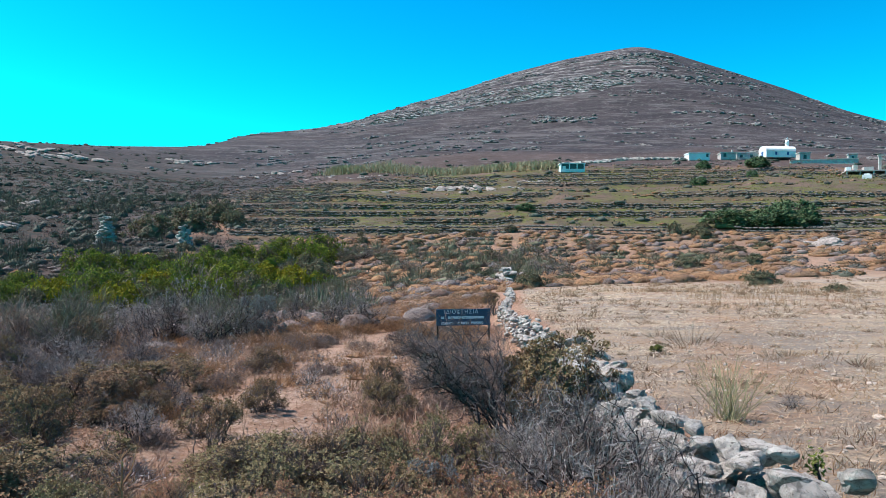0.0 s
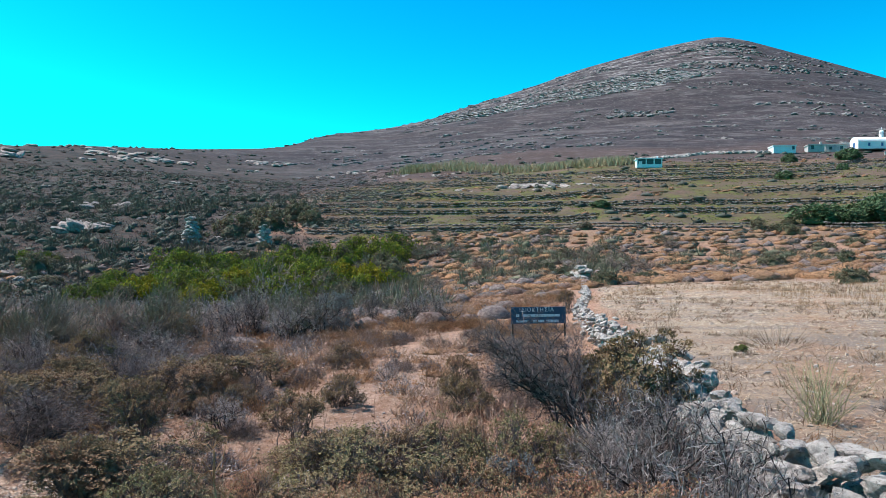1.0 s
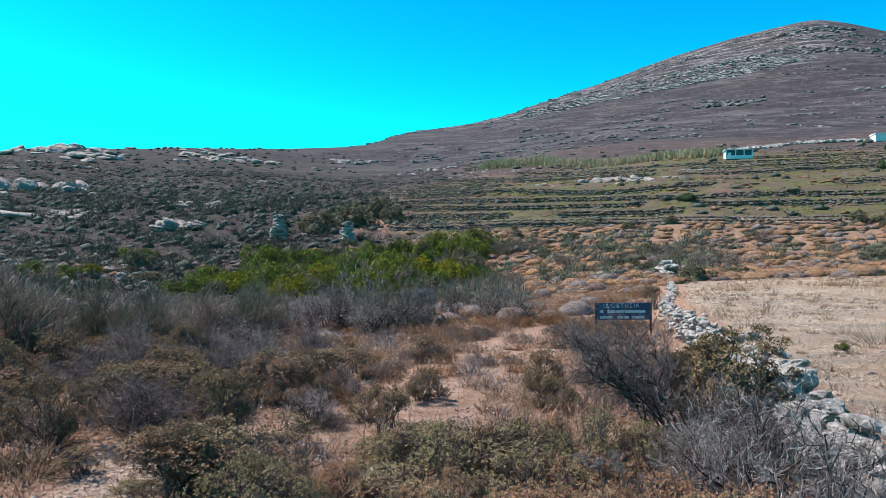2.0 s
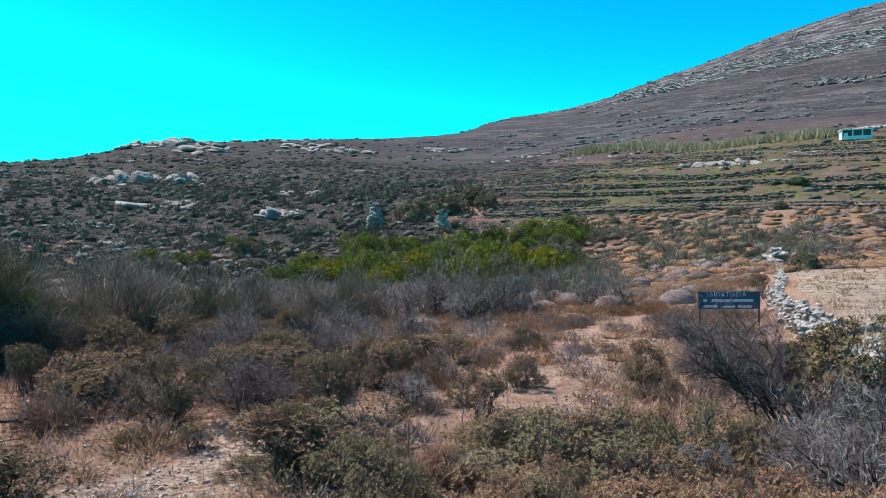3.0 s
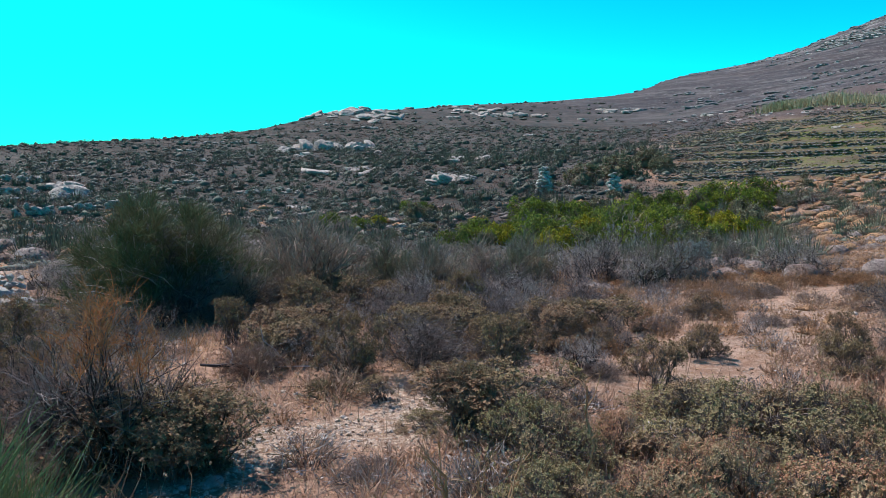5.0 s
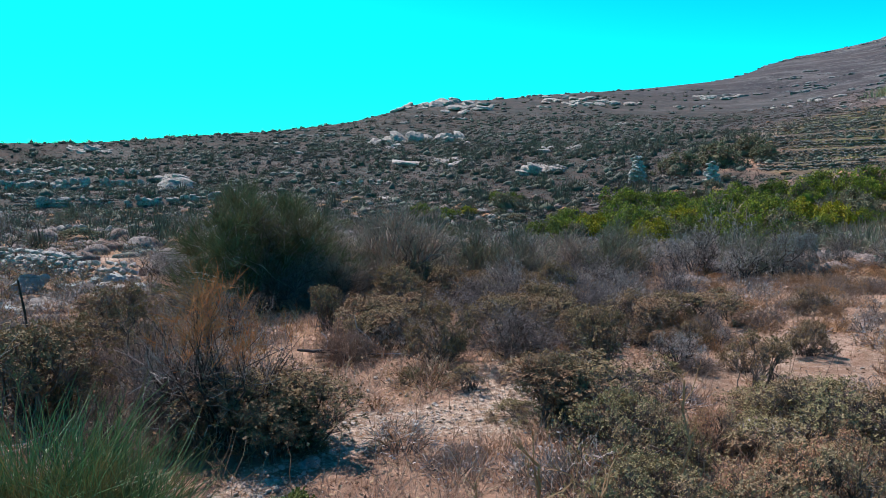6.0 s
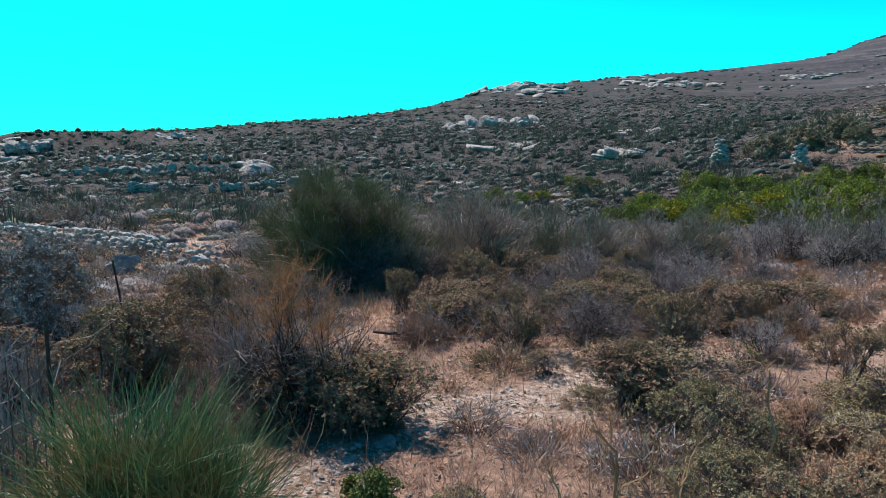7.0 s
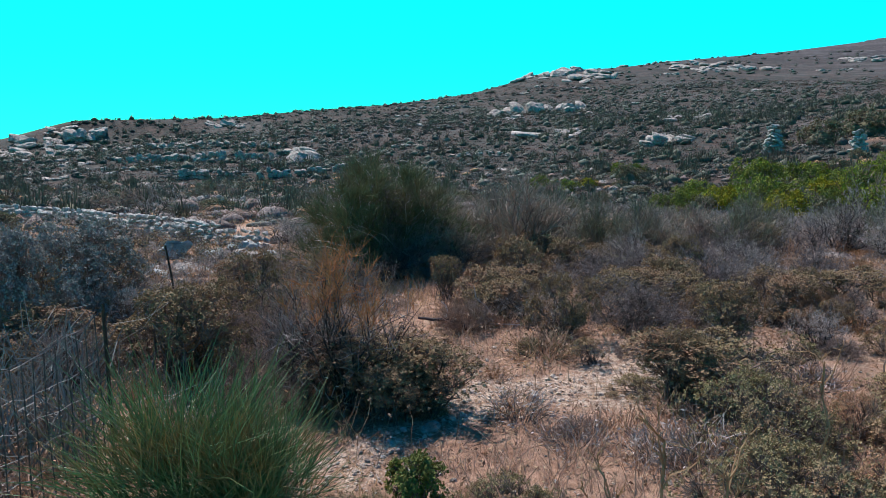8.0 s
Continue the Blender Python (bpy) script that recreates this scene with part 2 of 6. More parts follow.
M_TWIG = leafy("grey_twig", (0.208, 0.175, 0.161), (0.439, 0.379, 0.351), (0.158, 0.117, 0.1), 0.8, 0.1, 3.0)
M_BLACKTWIG = leafy("blackened_twig", (0.10, 0.083, 0.08), (0.27, 0.225, 0.215), (0.08, 0.065, 0.06), 0.8, 0.1, 2.0)
M_BROWNTWIG = leafy("brown_twig", (0.15, 0.098, 0.078), (0.34, 0.235, 0.19), (0.11, 0.075, 0.062), 0.8, 0.1, 2.0)
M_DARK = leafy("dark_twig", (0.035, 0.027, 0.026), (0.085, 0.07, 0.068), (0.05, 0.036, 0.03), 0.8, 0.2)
M_BARK = leafy("bark", (0.069, 0.0517, 0.0414), (0.127, 0.0978, 0.0805), (0.184, 0.149, 0.138), 0.9, 0.2, 8.0)
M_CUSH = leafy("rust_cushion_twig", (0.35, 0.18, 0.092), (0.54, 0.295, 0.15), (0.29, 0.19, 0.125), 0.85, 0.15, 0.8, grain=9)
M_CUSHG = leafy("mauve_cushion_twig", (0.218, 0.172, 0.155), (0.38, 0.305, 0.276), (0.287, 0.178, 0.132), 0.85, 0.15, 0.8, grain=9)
M_BRUSH = leafy("brown_brush", (0.27, 0.165, 0.11), (0.54, 0.35, 0.245), (0.38, 0.265, 0.205), 0.85, 0.08, 0.9)
M_SILVER = leafy("silver_leaf", (0.10, 0.105, 0.102), (0.25, 0.262, 0.252), (0.11, 0.108, 0.10), patch=1.0)
M_STRAW = leafy("straw", (0.30, 0.19, 0.10), (0.44, 0.31, 0.19), (0.27, 0.135, 0.07), 0.8, 0.2, 0.6, through_light=0.45)
M_STUBBLE = leafy("bleached_stubble", (0.36, 0.29, 0.22), (0.60, 0.49, 0.36), (0.42, 0.27, 0.16), 0.8, 0.2, 0.5)
M_SEED = leafy("dry_seed_head", (0.22, 0.145, 0.095), (0.36, 0.27, 0.19), (0.17, 0.09, 0.06), 0.85, 0.2, 6.0)
M_REED = leafy("reed", (0.30, 0.25, 0.145), (0.42, 0.355, 0.22), (0.22, 0.215, 0.11), 0.8, 0.2, 0.15)
M_STONE = stony("wall_stone", (0.47, 0.425, 0.38), (0.23, 0.205, 0.182), (0.065, 0.058, 0.052), (0.20, 0.16, 0.12), 11.0)
M_ROCK = stony("outcrop_rock", (0.41, 0.345, 0.302), (0.23, 0.193, 0.168), (0.045, 0.04, 0.036), (0.15, 0.115, 0.09), 2.2)
M_BANK = stony("bank_stone", (0.25, 0.215, 0.19), (0.135, 0.116, 0.102), (0.045, 0.04, 0.035), (0.13, 0.09, 0.066), 1.6)
M_PALE = stony("pale_limestone", (0.43, 0.40, 0.375), (0.25, 0.23, 0.215), (0.11, 0.098, 0.09), None, 0.3)
M_LITTER = leafy("leaf_litter", (0.13, 0.08, 0.055), (0.46, 0.33, 0.21), (0.26, 0.17, 0.115), 0.9, 0.05, 4.0)
M_CLOD = stony("pale_clod", (0.52, 0.43, 0.355), (0.36, 0.28, 0.225), (0.17, 0.12, 0.09), None, 20.0)
M_FARROCK = stony("hill_rock", (0.27, 0.25, 0.235), (0.15, 0.135, 0.125), (0.06, 0.053, 0.05), None, 0.35)
M_TEAL = stony("green_stained_rock", (0.42, 0.41, 0.385), (0.25, 0.26, 0.245), (0.09, 0.095, 0.09), (0.15, 0.25, 0.21), 4.0)
M_SCRUB = leafy("far_scrub_leaf", (0.054, 0.06, 0.046), (0.11, 0.118, 0.09), (0.085, 0.076, 0.066), 0.8, 0.15, 0.06)
M_HEATH = leafy("far_heath_twig", (0.10, 0.066, 0.054), (0.18, 0.112, 0.086), (0.075, 0.062, 0.056), 0.9, 0.1, 0.05)
M_GREYHEATH = leafy("grey_heath_twig", (0.07, 0.065, 0.062), (0.135, 0.121, 0.113), (0.055, 0.058, 0.05), 0.9, 0.1, 0.05)
M_WHITE = plain("whitewash", (0.72, 0.71, 0.69), (0.64, 0.63, 0.61), 1.5, 0.85)
M_GREYWALL = plain("bare_block", (0.46, 0.42, 0.38), (0.32, 0.29, 0.265), 2.0, 0.9)
M_TURQ = plain("turquoise_paint", (0.50, 0.62, 0.61), (0.58, 0.68, 0.66), 2.0, 0.7)
M_DARKGLASS = plain("dark_opening", (0.02, 0.025, 0.03), (0.03, 0.035, 0.045), 3.0, 0.3, 0.5, 0.05)
M_BLUEPAINT = plain("blue_paint", (0.03, 0.09, 0.22), (0.04, 0.12, 0.26), 3.0, 0.5)
M_SIGN = plain("navy_sign_paint", (0.008, 0.035, 0.075), (0.014, 0.05, 0.095), 9.0, 0.45, 0.4)
M_LETTER = plain("worn_white_paint", (0.55, 0.58, 0.60), (0.32, 0.36, 0.40), 40.0, 0.7)
M_IRON = plain("rusty_iron", (0.035, 0.026, 0.022), (0.09, 0.05, 0.03), 30.0, 0.8, 0.3, 0.3, 0.4)
M_WIRE = plain("dull_wire", (0.05, 0.05, 0.052), (0.12, 0.11, 0.10), 30.0, 0.6, 0.4, 0.2, 0.6)


def ground_material():
    m = Mat("dry_soil", 0.95, 0.1)
    fine, mid, wide = m.noise(38, 8, 0.72), m.noise(5.5, 6, 0.65), m.noise(0.55, 5, 0.6)
    soil = m.mix(m.ramp(mid, 0.36, 0.66), (0.22, 0.125, 0.085), (0.42, 0.26, 0.18))
    soil = m.mix(m.ramp(wide, 0.45, 0.62), soil, m.mix(m.ramp(fine, 0.4, 0.6), (0.15, 0.088, 0.062), (0.31, 0.18, 0.12)))
    soil = m.mix(m.times(m.ramp(fine, 0.55, 0.68), 0.7), soil, (0.085, 0.055, 0.042))
    # brown litter under the cushion plants
    duff = m.mix(m.ramp(m.noise(3.2, 6, 0.7), 0.38, 0.6), (0.15, 0.094, 0.066), (0.32, 0.19, 0.125))
    duff = m.mix(m.ramp(m.noise(11, 6, 0.75), 0.52, 0.62), duff, (0.13, 0.098, 0.076))
    soil = m.mix(m.times(m.attr("rusty"), 0.85), soil, duff)
    # bare pale path
    bare = m.mix(m.ramp(m.noise(20, 7, 0.7), 0.4, 0.62), (0.26, 0.168, 0.12), (0.55, 0.415, 0.32))
    bare = m.mix(m.ramp(m.noise(2.6, 6, 0.7), 0.52, 0.64), bare, (0.26, 0.15, 0.098))
    bare = m.mix(m.times(m.ramp(m.noise(70, 5, 0.8), 0.56, 0.64), 0.8), bare, (0.11, 0.078, 0.060))
    col = m.mix(m.ramp(m.attr("path"), 0.2, 0.75), soil, bare)
    # straw-covered field
    drift = m.noise(1.0, 6, 0.65, (0.35, 1.5, 1.0), 0.6)
    field = m.mix(m.ramp(drift, 0.4, 0.6), (0.265, 0.212, 0.17), (0.40, 0.295, 0.205))
    field = m.mix(m.times(m.ramp(m.noise(0.42, 6, 0.65), 0.50, 0.66), 0.7), field, (0.36, 0.205, 0.122))
    field = m.mix(m.times(m.ramp(m.noise(34, 9, 0.8, (0.5, 1.0, 1.0)), 0.47, 0.60), 0.65), field, (0.185, 0.15, 0.128))
    field = m.mix(m.times(m.ramp(m.noise(60, 6, 0.8, (1.0, 0.3, 1.0)), 0.58, 0.66), 0.8), field, (0.42, 0.31, 0.20))
    col = m.mix(m.attr("field"), col, field)
    # terraces: weeds and grass between stone banks
    ter = m.mix(m.ramp(m.noise(0.35, 6, 0.7), 0.44, 0.62), (0.096, 0.073, 0.047), (0.098, 0.098, 0.032))
    ter = m.mix(m.ramp(m.noise(0.11, 5, 0.7), 0.50, 0.62), ter, (0.125, 0.083, 0.062))
    ter = m.mix(m.ramp(m.noise(1.6, 6, 0.7), 0.50, 0.62), ter, (0.075, 0.060, 0.042))
    col = m.mix(m.attr("terrace"), col, ter)
    # heath on the hills
    heath = m.mix(m.ramp(m.noise(0.06, 8, 0.72), 0.38, 0.64), (0.031, 0.026, 0.028), (0.054, 0.043, 0.044))
    heath = m.mix(m.times(m.ramp(m.noise(0.35, 9, 0.8), 0.48, 0.6), 0.8), heath, (0.028, 0.026, 0.025))
    heath = m.mix(m.times(m.ramp(m.noise(0.45, 9, 0.85), 0.545, 0.60), 0.8), heath, (0.15, 0.13, 0.126))
    heath = m.mix(m.times(m.ramp(m.noise(0.16, 8, 0.8), 0.55, 0.62), 0.7), heath, (0.024, 0.022, 0.021))
    heath = m.mix(m.times(m.ramp(m.noise(0.02, 5, 0.6), 0.5, 0.62), 0.35), heath, (0.066, 0.050, 0.047))
    tuft = m.mix(m.ramp(m.noise(0.25, 7, 0.8), 0.42, 0.58), (0.031, 0.032, 0.027), (0.072, 0.050, 0.042))
    tuft = m.mix(m.ramp(m.noise(1.1, 8, 0.85), 0.47, 0.58), tuft, (0.026, 0.028, 0.025))
    tuft = m.mix(m.times(m.ramp(m.noise(0.6, 7, 0.8), 0.56, 0.66), 0.85), tuft, (0.085, 0.070, 0.062))
    heath = m.mix(m.times(m.attr("olive"), 0.9), heath, tuft)
    col = m.mix(m.attr("heath"), col, heath)
    # bedrock in strata
    strata = m.noise(0.35, 7, 0.7, (0.16, 0.16, 1.5), 0.8)
    rock = m.mix(m.ramp(m.noise(0.5, 6, 0.7), 0.35, 0.6), (0.12, 0.108, 0.102), (0.26, 0.24, 0.225))
    col = m.mix(m.times(m.ramp(strata, 0.50, 0.59), m.attr("rock")), col, rock)
    m.color(col)
    return m.bump(m.noise(16, 9, 0.8), 1.0, 0.05).m


M_GROUND = ground_material()

# ---------------------------------------------------------------- ground sheet
def mesh_of(name, verts, faces, mats, smooth_shade=False, attrs=None, mat_index=None, crease=None):
    """A mesh from an (n, 3) array and a list of (m, 3) or (m, 4) index arrays."""
    me = bpy.data.meshes.new(name)
    verts = np.asarray(verts, np.float32)
    faces = [np.asarray(f, np.int32) for f in faces if len(f)]
    me.vertices.add(len(verts))
    me.vertices.foreach_set("co", verts.ravel())
    loops = np.concatenate([f.ravel() for f in faces])
    total = np.concatenate([np.full(len(f), f.shape[1], np.int32) for f in faces])
    start = np.concatenate([[0], np.cumsum(total)[:-1]]).astype(np.int32)
    me.loops.add(len(loops))
    me.loops.foreach_set("vertex_index", loops)
    me.polygons.add(len(total))
    me.polygons.foreach_set("loop_start", start)
    me.polygons.foreach_set("loop_total", total)
    me.update(calc_edges=True)
    for m in mats:
        me.materials.append(m)
    if mat_index is not None:
        me.polygons.foreach_set("material_index", np.asarray(mat_index, np.int32))
    for key, values in (attrs or {}).items():
        me.attributes.new(key, "FLOAT", "POINT").data.foreach_set("value", np.asarray(values, np.float32))
    if smooth_shade:
        me.shade_smooth()
        if crease:
            me.set_sharp_from_angle(angle=radians(crease))
    else:
        me.shade_flat()
    return me


def near_line(x, y, line):
    """Distance of points from a line of places."""
    best = np.full(np.shape(x), 1e9)
    for (ax, ay), (bx, by) in zip(line[:-1], line[1:]):
        ux, uy = bx - ax, by - ay
        s = np.clip(((x - ax) * ux + (y - ay) * uy) / (ux * ux + uy * uy), 0, 1)
        best = np.minimum(best, np.hypot(x - ax - s * ux, y - ay - s * uy))
    return best


def bearings(line):
    return [polar(a, r) for a, r in line]


PATH_NEAR = bearings([(-72, 3.6), (-60, 3.75), (-52, 4.4), (-46, 5.0), (-39, 5.0), (-33, 6.0)])
BARE_NEAR = bearings([(-46, 5.0), (-48, 6.2), (-50, 7.2)])
TRAIL = bearings([(-33, 6.0), (-25, 6.4), (-17.4, 6.9), (-13.3, 7.5), (-9.8, 8.5), (-7, 10.8), (-5.5, 14.5), (-3.7, 20.3), (-2.2, 34), (-1.4, 47)])
TRACK = bearings([(-16.5, 92), (-15.6, 100), (-15.2, 108)])
LEFT_PATCH = bearings([(-71, 20.5), (-66, 20.5)])
RIGHT_TRACK = bearings([(27, 50), (29, 42), (32, 36), (36, 33)])


def zones(x, y):
    r, a = np.hypot(x, y), np.degrees(np.arctan2(x, y))
    wob = 0.25 * fnoise(x, y, 1.6, 41)
    path = np.maximum(smooth(0.55, 0.15, near_line(x, y, PATH_NEAR) + 1.3 * wob), 0.26 * smooth(1.0, 0.3, near_line(x, y, BARE_NEAR) + wob))
    path = np.maximum(path, 0.45 * smooth(1.4, 0.3, near_line(x, y, TRAIL) + 2.4 * wob) * (1 - 0.5 * smooth(11, 20, r)))
    path = np.maximum(path, smooth(2.6, 1.2, near_line(x, y, TRACK) + 2 * wob))
    path = np.maximum(path, 0.6 * smooth(1.3, 0.6, near_line(x, y, LEFT_PATCH) + wob))
    path = np.maximum(path, 0.36 * smooth(1.7, 0.6, near_line(x, y, RIGHT_TRACK) + 2 * wob))
    wx = np.interp(y, [p[1] for p in WALL_LINE], [p[0] for p in WALL_LINE])
    field = smooth(0.3, 0.7, x - wx) * smooth(-3, 0, y) * (1 - smooth(30, 33, y + 0.02 * x + 3 * fnoise(x, y, 6, 43)))
    field = field * (1 - smooth(26, 32, x))
    terr = terrace_zone(x, y) * smooth(-22, -12, a + 4 * fnoise(x, y, 9, 50)) * smooth(60, 66, r) + 0.7 * smooth(66, 62, r) * smooth(55, 60, r) * smooth(-20, -10, a) * (a < 50) * 0.4
    left = smooth(-11, -22, a + 5 * fnoise(x, y, 14, 48) + 3 * fnoise(x, y, 4, 49))
    heath = smooth(112, 124, r + 4 * fnoise(x, y, 12, 45)) * (1 - left) + smooth(16, 44, r + 10 * fnoise(x, y, 20, 46) + 8 * fnoise(x, y, 5, 44)) * left
    heath = np.where((a > 60) | (a < -95), smooth(40, 90, r), heath)
    foot = (1 - smooth(150, 185, r + 30 * fnoise(x, y, 40, 47))) * (a > -12) * (a < 40)
    heath = heath * (1 - 0.12 * foot)
    shoulder = smooth(-22, -4, a) * (1 - smooth(14, 19, a)) * smooth(330, 480, r)
    rock = np.clip(0.25 * smooth(120, 200, r) * (1 - left) + 0.75 * shoulder + 0.12 * smooth(60, 90, r) * left, 0, 1)
    olive = left * (1 - smooth(150, 260, r))
    rusty = smooth(28, 34, r + 4 * fnoise(x, y, 7, 51)) * (1 - smooth(58, 66, r)) * (1 - left) * (a < 60) * (1 - field) + 0.75 * smooth(12, 16, r) * (1 - smooth(28, 34, r)) * (a > -88) * (a < 3) * (1 - field)
    return {"olive": olive, "rusty": np.clip(rusty, 0, 1), "path": path, "field": field, "terrace": terr, "heath": np.clip(heath, 0, 1), "rock": rock}


cols = np.concatenate([np.arange(-180, -88, 4.0), np.arange(-88, 46, 0.5), np.arange(46, 180, 4.0)])
rings = np.concatenate([[0.3], np.exp(np.arange(math.log(0.6), math.log(60), 0.034)), np.arange(60.5, 125, 0.42),
                        np.exp(np.arange(math.log(126), math.log(720), 0.02)), np.exp(np.linspace(math.log(740), math.log(4500), 25))])
ga, gr = np.meshgrid(np.radians(cols), rings)
gx, gy = (gr * np.sin(ga)).ravel(), (gr * np.cos(ga)).ravel()
gi = np.arange(len(gx)).reshape(ga.shape)
gj = np.roll(gi, -1, axis=1)
quads = np.stack([gi[:-1], gi[1:], gj[1:], gj[:-1]], -1).reshape(-1, 4)
cap = np.stack([gi[0], gj[0], np.full(len(cols), len(gx))], -1)
gxx, gyy = np.append(gx, 0.0), np.append(gy, 0.0)
ground = tagged(new("ground", mesh_of("ground", np.stack([gxx, gyy, ground_z(gxx, gyy)], -1), [quads[:, ::-1], cap[:, ::-1]], [M_GROUND], True,
                                      zones(gxx, gyy))),
                "dry stony hillside with straw field, terraces and brown heath", "ground", kind="structure")


# ---------------------------------------------------------------- mesh kit
class Kit:
    """Collects pieces of one mesh: points, faces and material numbers."""

    def __init__(self):
        self.v, self.f, self.m, self.n = [], [], [], 0

    def add(self, verts, faces, mat=0):
        verts = np.asarray(verts, float).reshape(-1, 3)
        for f in faces if isinstance(faces, list) else [faces]:
            f = np.asarray(f)
            self.f.append(f + self.n)
            self.m.append(np.full(len(f), mat))
        self.v.append(verts)
        self.n += len(verts)

    def mesh(self, name, mats, smooth_shade=False):
        return mesh_of(name, np.concatenate(self.v), self.f, mats, smooth_shade, None, np.concatenate(self.m))

    def box(self, x0, y0, z0, x1, y1, z1, mat=0):
        c = np.array([(x, y, z) for z in (z0, z1) for y in (y0, y1) for x in (x0, x1)], float)
        self.add(c, np.array([(0, 2, 3, 1), (4, 5, 7, 6), (0, 1, 5, 4), (1, 3, 7, 5), (3, 2, 6, 7), (2, 0, 4, 6)]), mat)


def unit(v):
    return v / np.maximum(np.linalg.norm(v, axis=-1, keepdims=True), 1e-9)


def tubes(kit, lines, r0, r1, sides=3, mat=0):
    """Tapered stems along lines (n, k, 3)."""
    n, k, _ = lines.shape
    t = unit(np.gradient(lines, axis=1))
    side = unit(np.cross(t, np.array([0.31, 0.87, 0.38])))
    up = np.cross(t, side)
    rad = (np.linspace(0, 1, k)[None, :] * (np.reshape(r1, (-1, 1)) - np.reshape(r0, (-1, 1))) + np.reshape(r0, (-1, 1)))
    rad = np.broadcast_to(rad, (n, k))
    ang = np.arange(sides) * 2 * np.pi / sides
    ring = (np.cos(ang)[None, None, :, None] * side[:, :, None] + np.sin(ang)[None, None, :, None] * up[:, :, None])
    pts = lines[:, :, None] + ring * rad[:, :, None, None]
    i = np.arange(n * k * sides).reshape(n, k, sides)
    j = np.roll(i, -1, axis=2)
    kit.add(pts, np.stack([i[:, :-1], j[:, :-1], j[:, 1:], i[:, 1:]], -1).reshape(-1, 4), mat)


def ribbons(kit, lines, width, rng, mat=0, lying=False):
    """Flat twigs or blades along lines (n, k, 3), thinner to the tip."""
    n, k, _ = lines.shape
    t = unit(lines[:, -1] - lines[:, 0])
    side = unit(np.cross(t, rng.normal(size=(n, 3)) * (0.2 if lying else 1.0) + np.array([0, 0, 1.0 if lying else 0.0])))
    w = np.linspace(1, 0.35, k)[None, :, None] * np.reshape(width, (-1, 1, 1)) * 0.5
    pts = np.stack([lines - side[:, None] * w, lines + side[:, None] * w], 2)
    i = np.arange(n * k * 2).reshape(n, k, 2)
    kit.add(pts, np.stack([i[:, :-1, 0], i[:, :-1, 1], i[:, 1:, 1], i[:, 1:, 0]], -1).reshape(-1, 4), mat)


def leaves(kit, pts, size, rng, mat=0, slim=0.5, rise=0.35):
    """Small pointed leaves, one quad each, at the points."""
    n = len(pts)
    nrm = unit(rng.normal(size=(n, 3)) * 0.75 + np.array([0, 0, 1.0]))
    d = unit(np.cross(nrm, rng.normal(size=(n, 3))) + np.array([0, 0, rise * 0.6]))
    s = unit(np.cross(d, nrm))
    ln = size * rng.uniform(0.6, 1.3, (n, 1))
    quad = np.stack([pts, pts + d * ln * 0.5 + s * ln * slim * 0.5, pts + d * ln, pts + d * ln * 0.5 - s * ln * slim * 0.5], 1)
    kit.add(quad, np.arange(n * 4).reshape(n, 4), mat)


def rosettes(kit, pts, axes, k, size, rng, mat=0, slim=0.5):
    """k small leaves round each twig end, spread about its axis."""
    n = len(pts)
    u = unit(np.cross(axes, rng.normal(size=(n, 3))))
    v = np.cross(axes, u)
    phi = rng.uniform(0, 6.28, (n, 1)) + np.arange(k)[None] * 2.4
    el = rng.uniform(0.0, 0.95, (n, k))
    d = (np.cos(el) * np.cos(phi))[..., None] * u[:, None] + (np.cos(el) * np.sin(phi))[..., None] * v[:, None] + np.sin(el)[..., None] * axes[:, None]
    s = unit(np.cross(d, axes[:, None] + 0.35 * rng.normal(size=(n, k, 3))))
    ln = size * rng.uniform(0.65, 1.25, (n, k, 1))
    foot = pts[:, None] + d * ln * 0.15 + axes[:, None] * rng.uniform(-0.7, 0.2, (n, k, 1)) * size
    mid = foot + d * ln * 0.55 + axes[:, None] * ln * 0.08
    quad = np.stack([foot, mid + s * ln * slim * 0.5, foot + d * ln, mid - s * ln * slim * 0.5], 2)
    kit.add(quad, np.arange(n * k * 4).reshape(n * k, 4), mat)


def dome(rng, n, R, H, lump=0.22, low=0.05):
    """Points on an uneven dome."""
    a = rng.uniform(0, 2 * np.pi, n)
    z = rng.uniform(low, 1, n) ** 0.85
    s = np.sqrt(np.maximum(1 - z * z, 0)) + 1e-3
    ph = rng.uniform(0, 6.28, 6)
    bump = 1 + lump * (np.sin(2 * a + ph[0]) * 0.5 + np.sin(3 * a + ph[1] + 3 * z) * 0.5 + np.sin(5 * a + ph[2] - 4 * z) * 0.4)
    bump = bump * rng.uniform(0.86, 1.06, n)
    return np.stack([np.cos(a) * s * R * bump, np.sin(a) * s * R * bump, z * H * (0.6 + 0.4 * bump)], -1)


def ball(level):
    bm = bmesh.new()
    bmesh.ops.create_icosphere(bm, subdivisions=level, radius=1.0)
    v = np.array([p.co for p in bm.verts])
    f = np.array([[p.index for p in q.verts] for q in bm.faces])
    bm.free()
    return v, f


BALL = {k: ball(k) for k in (1, 2, 3)}


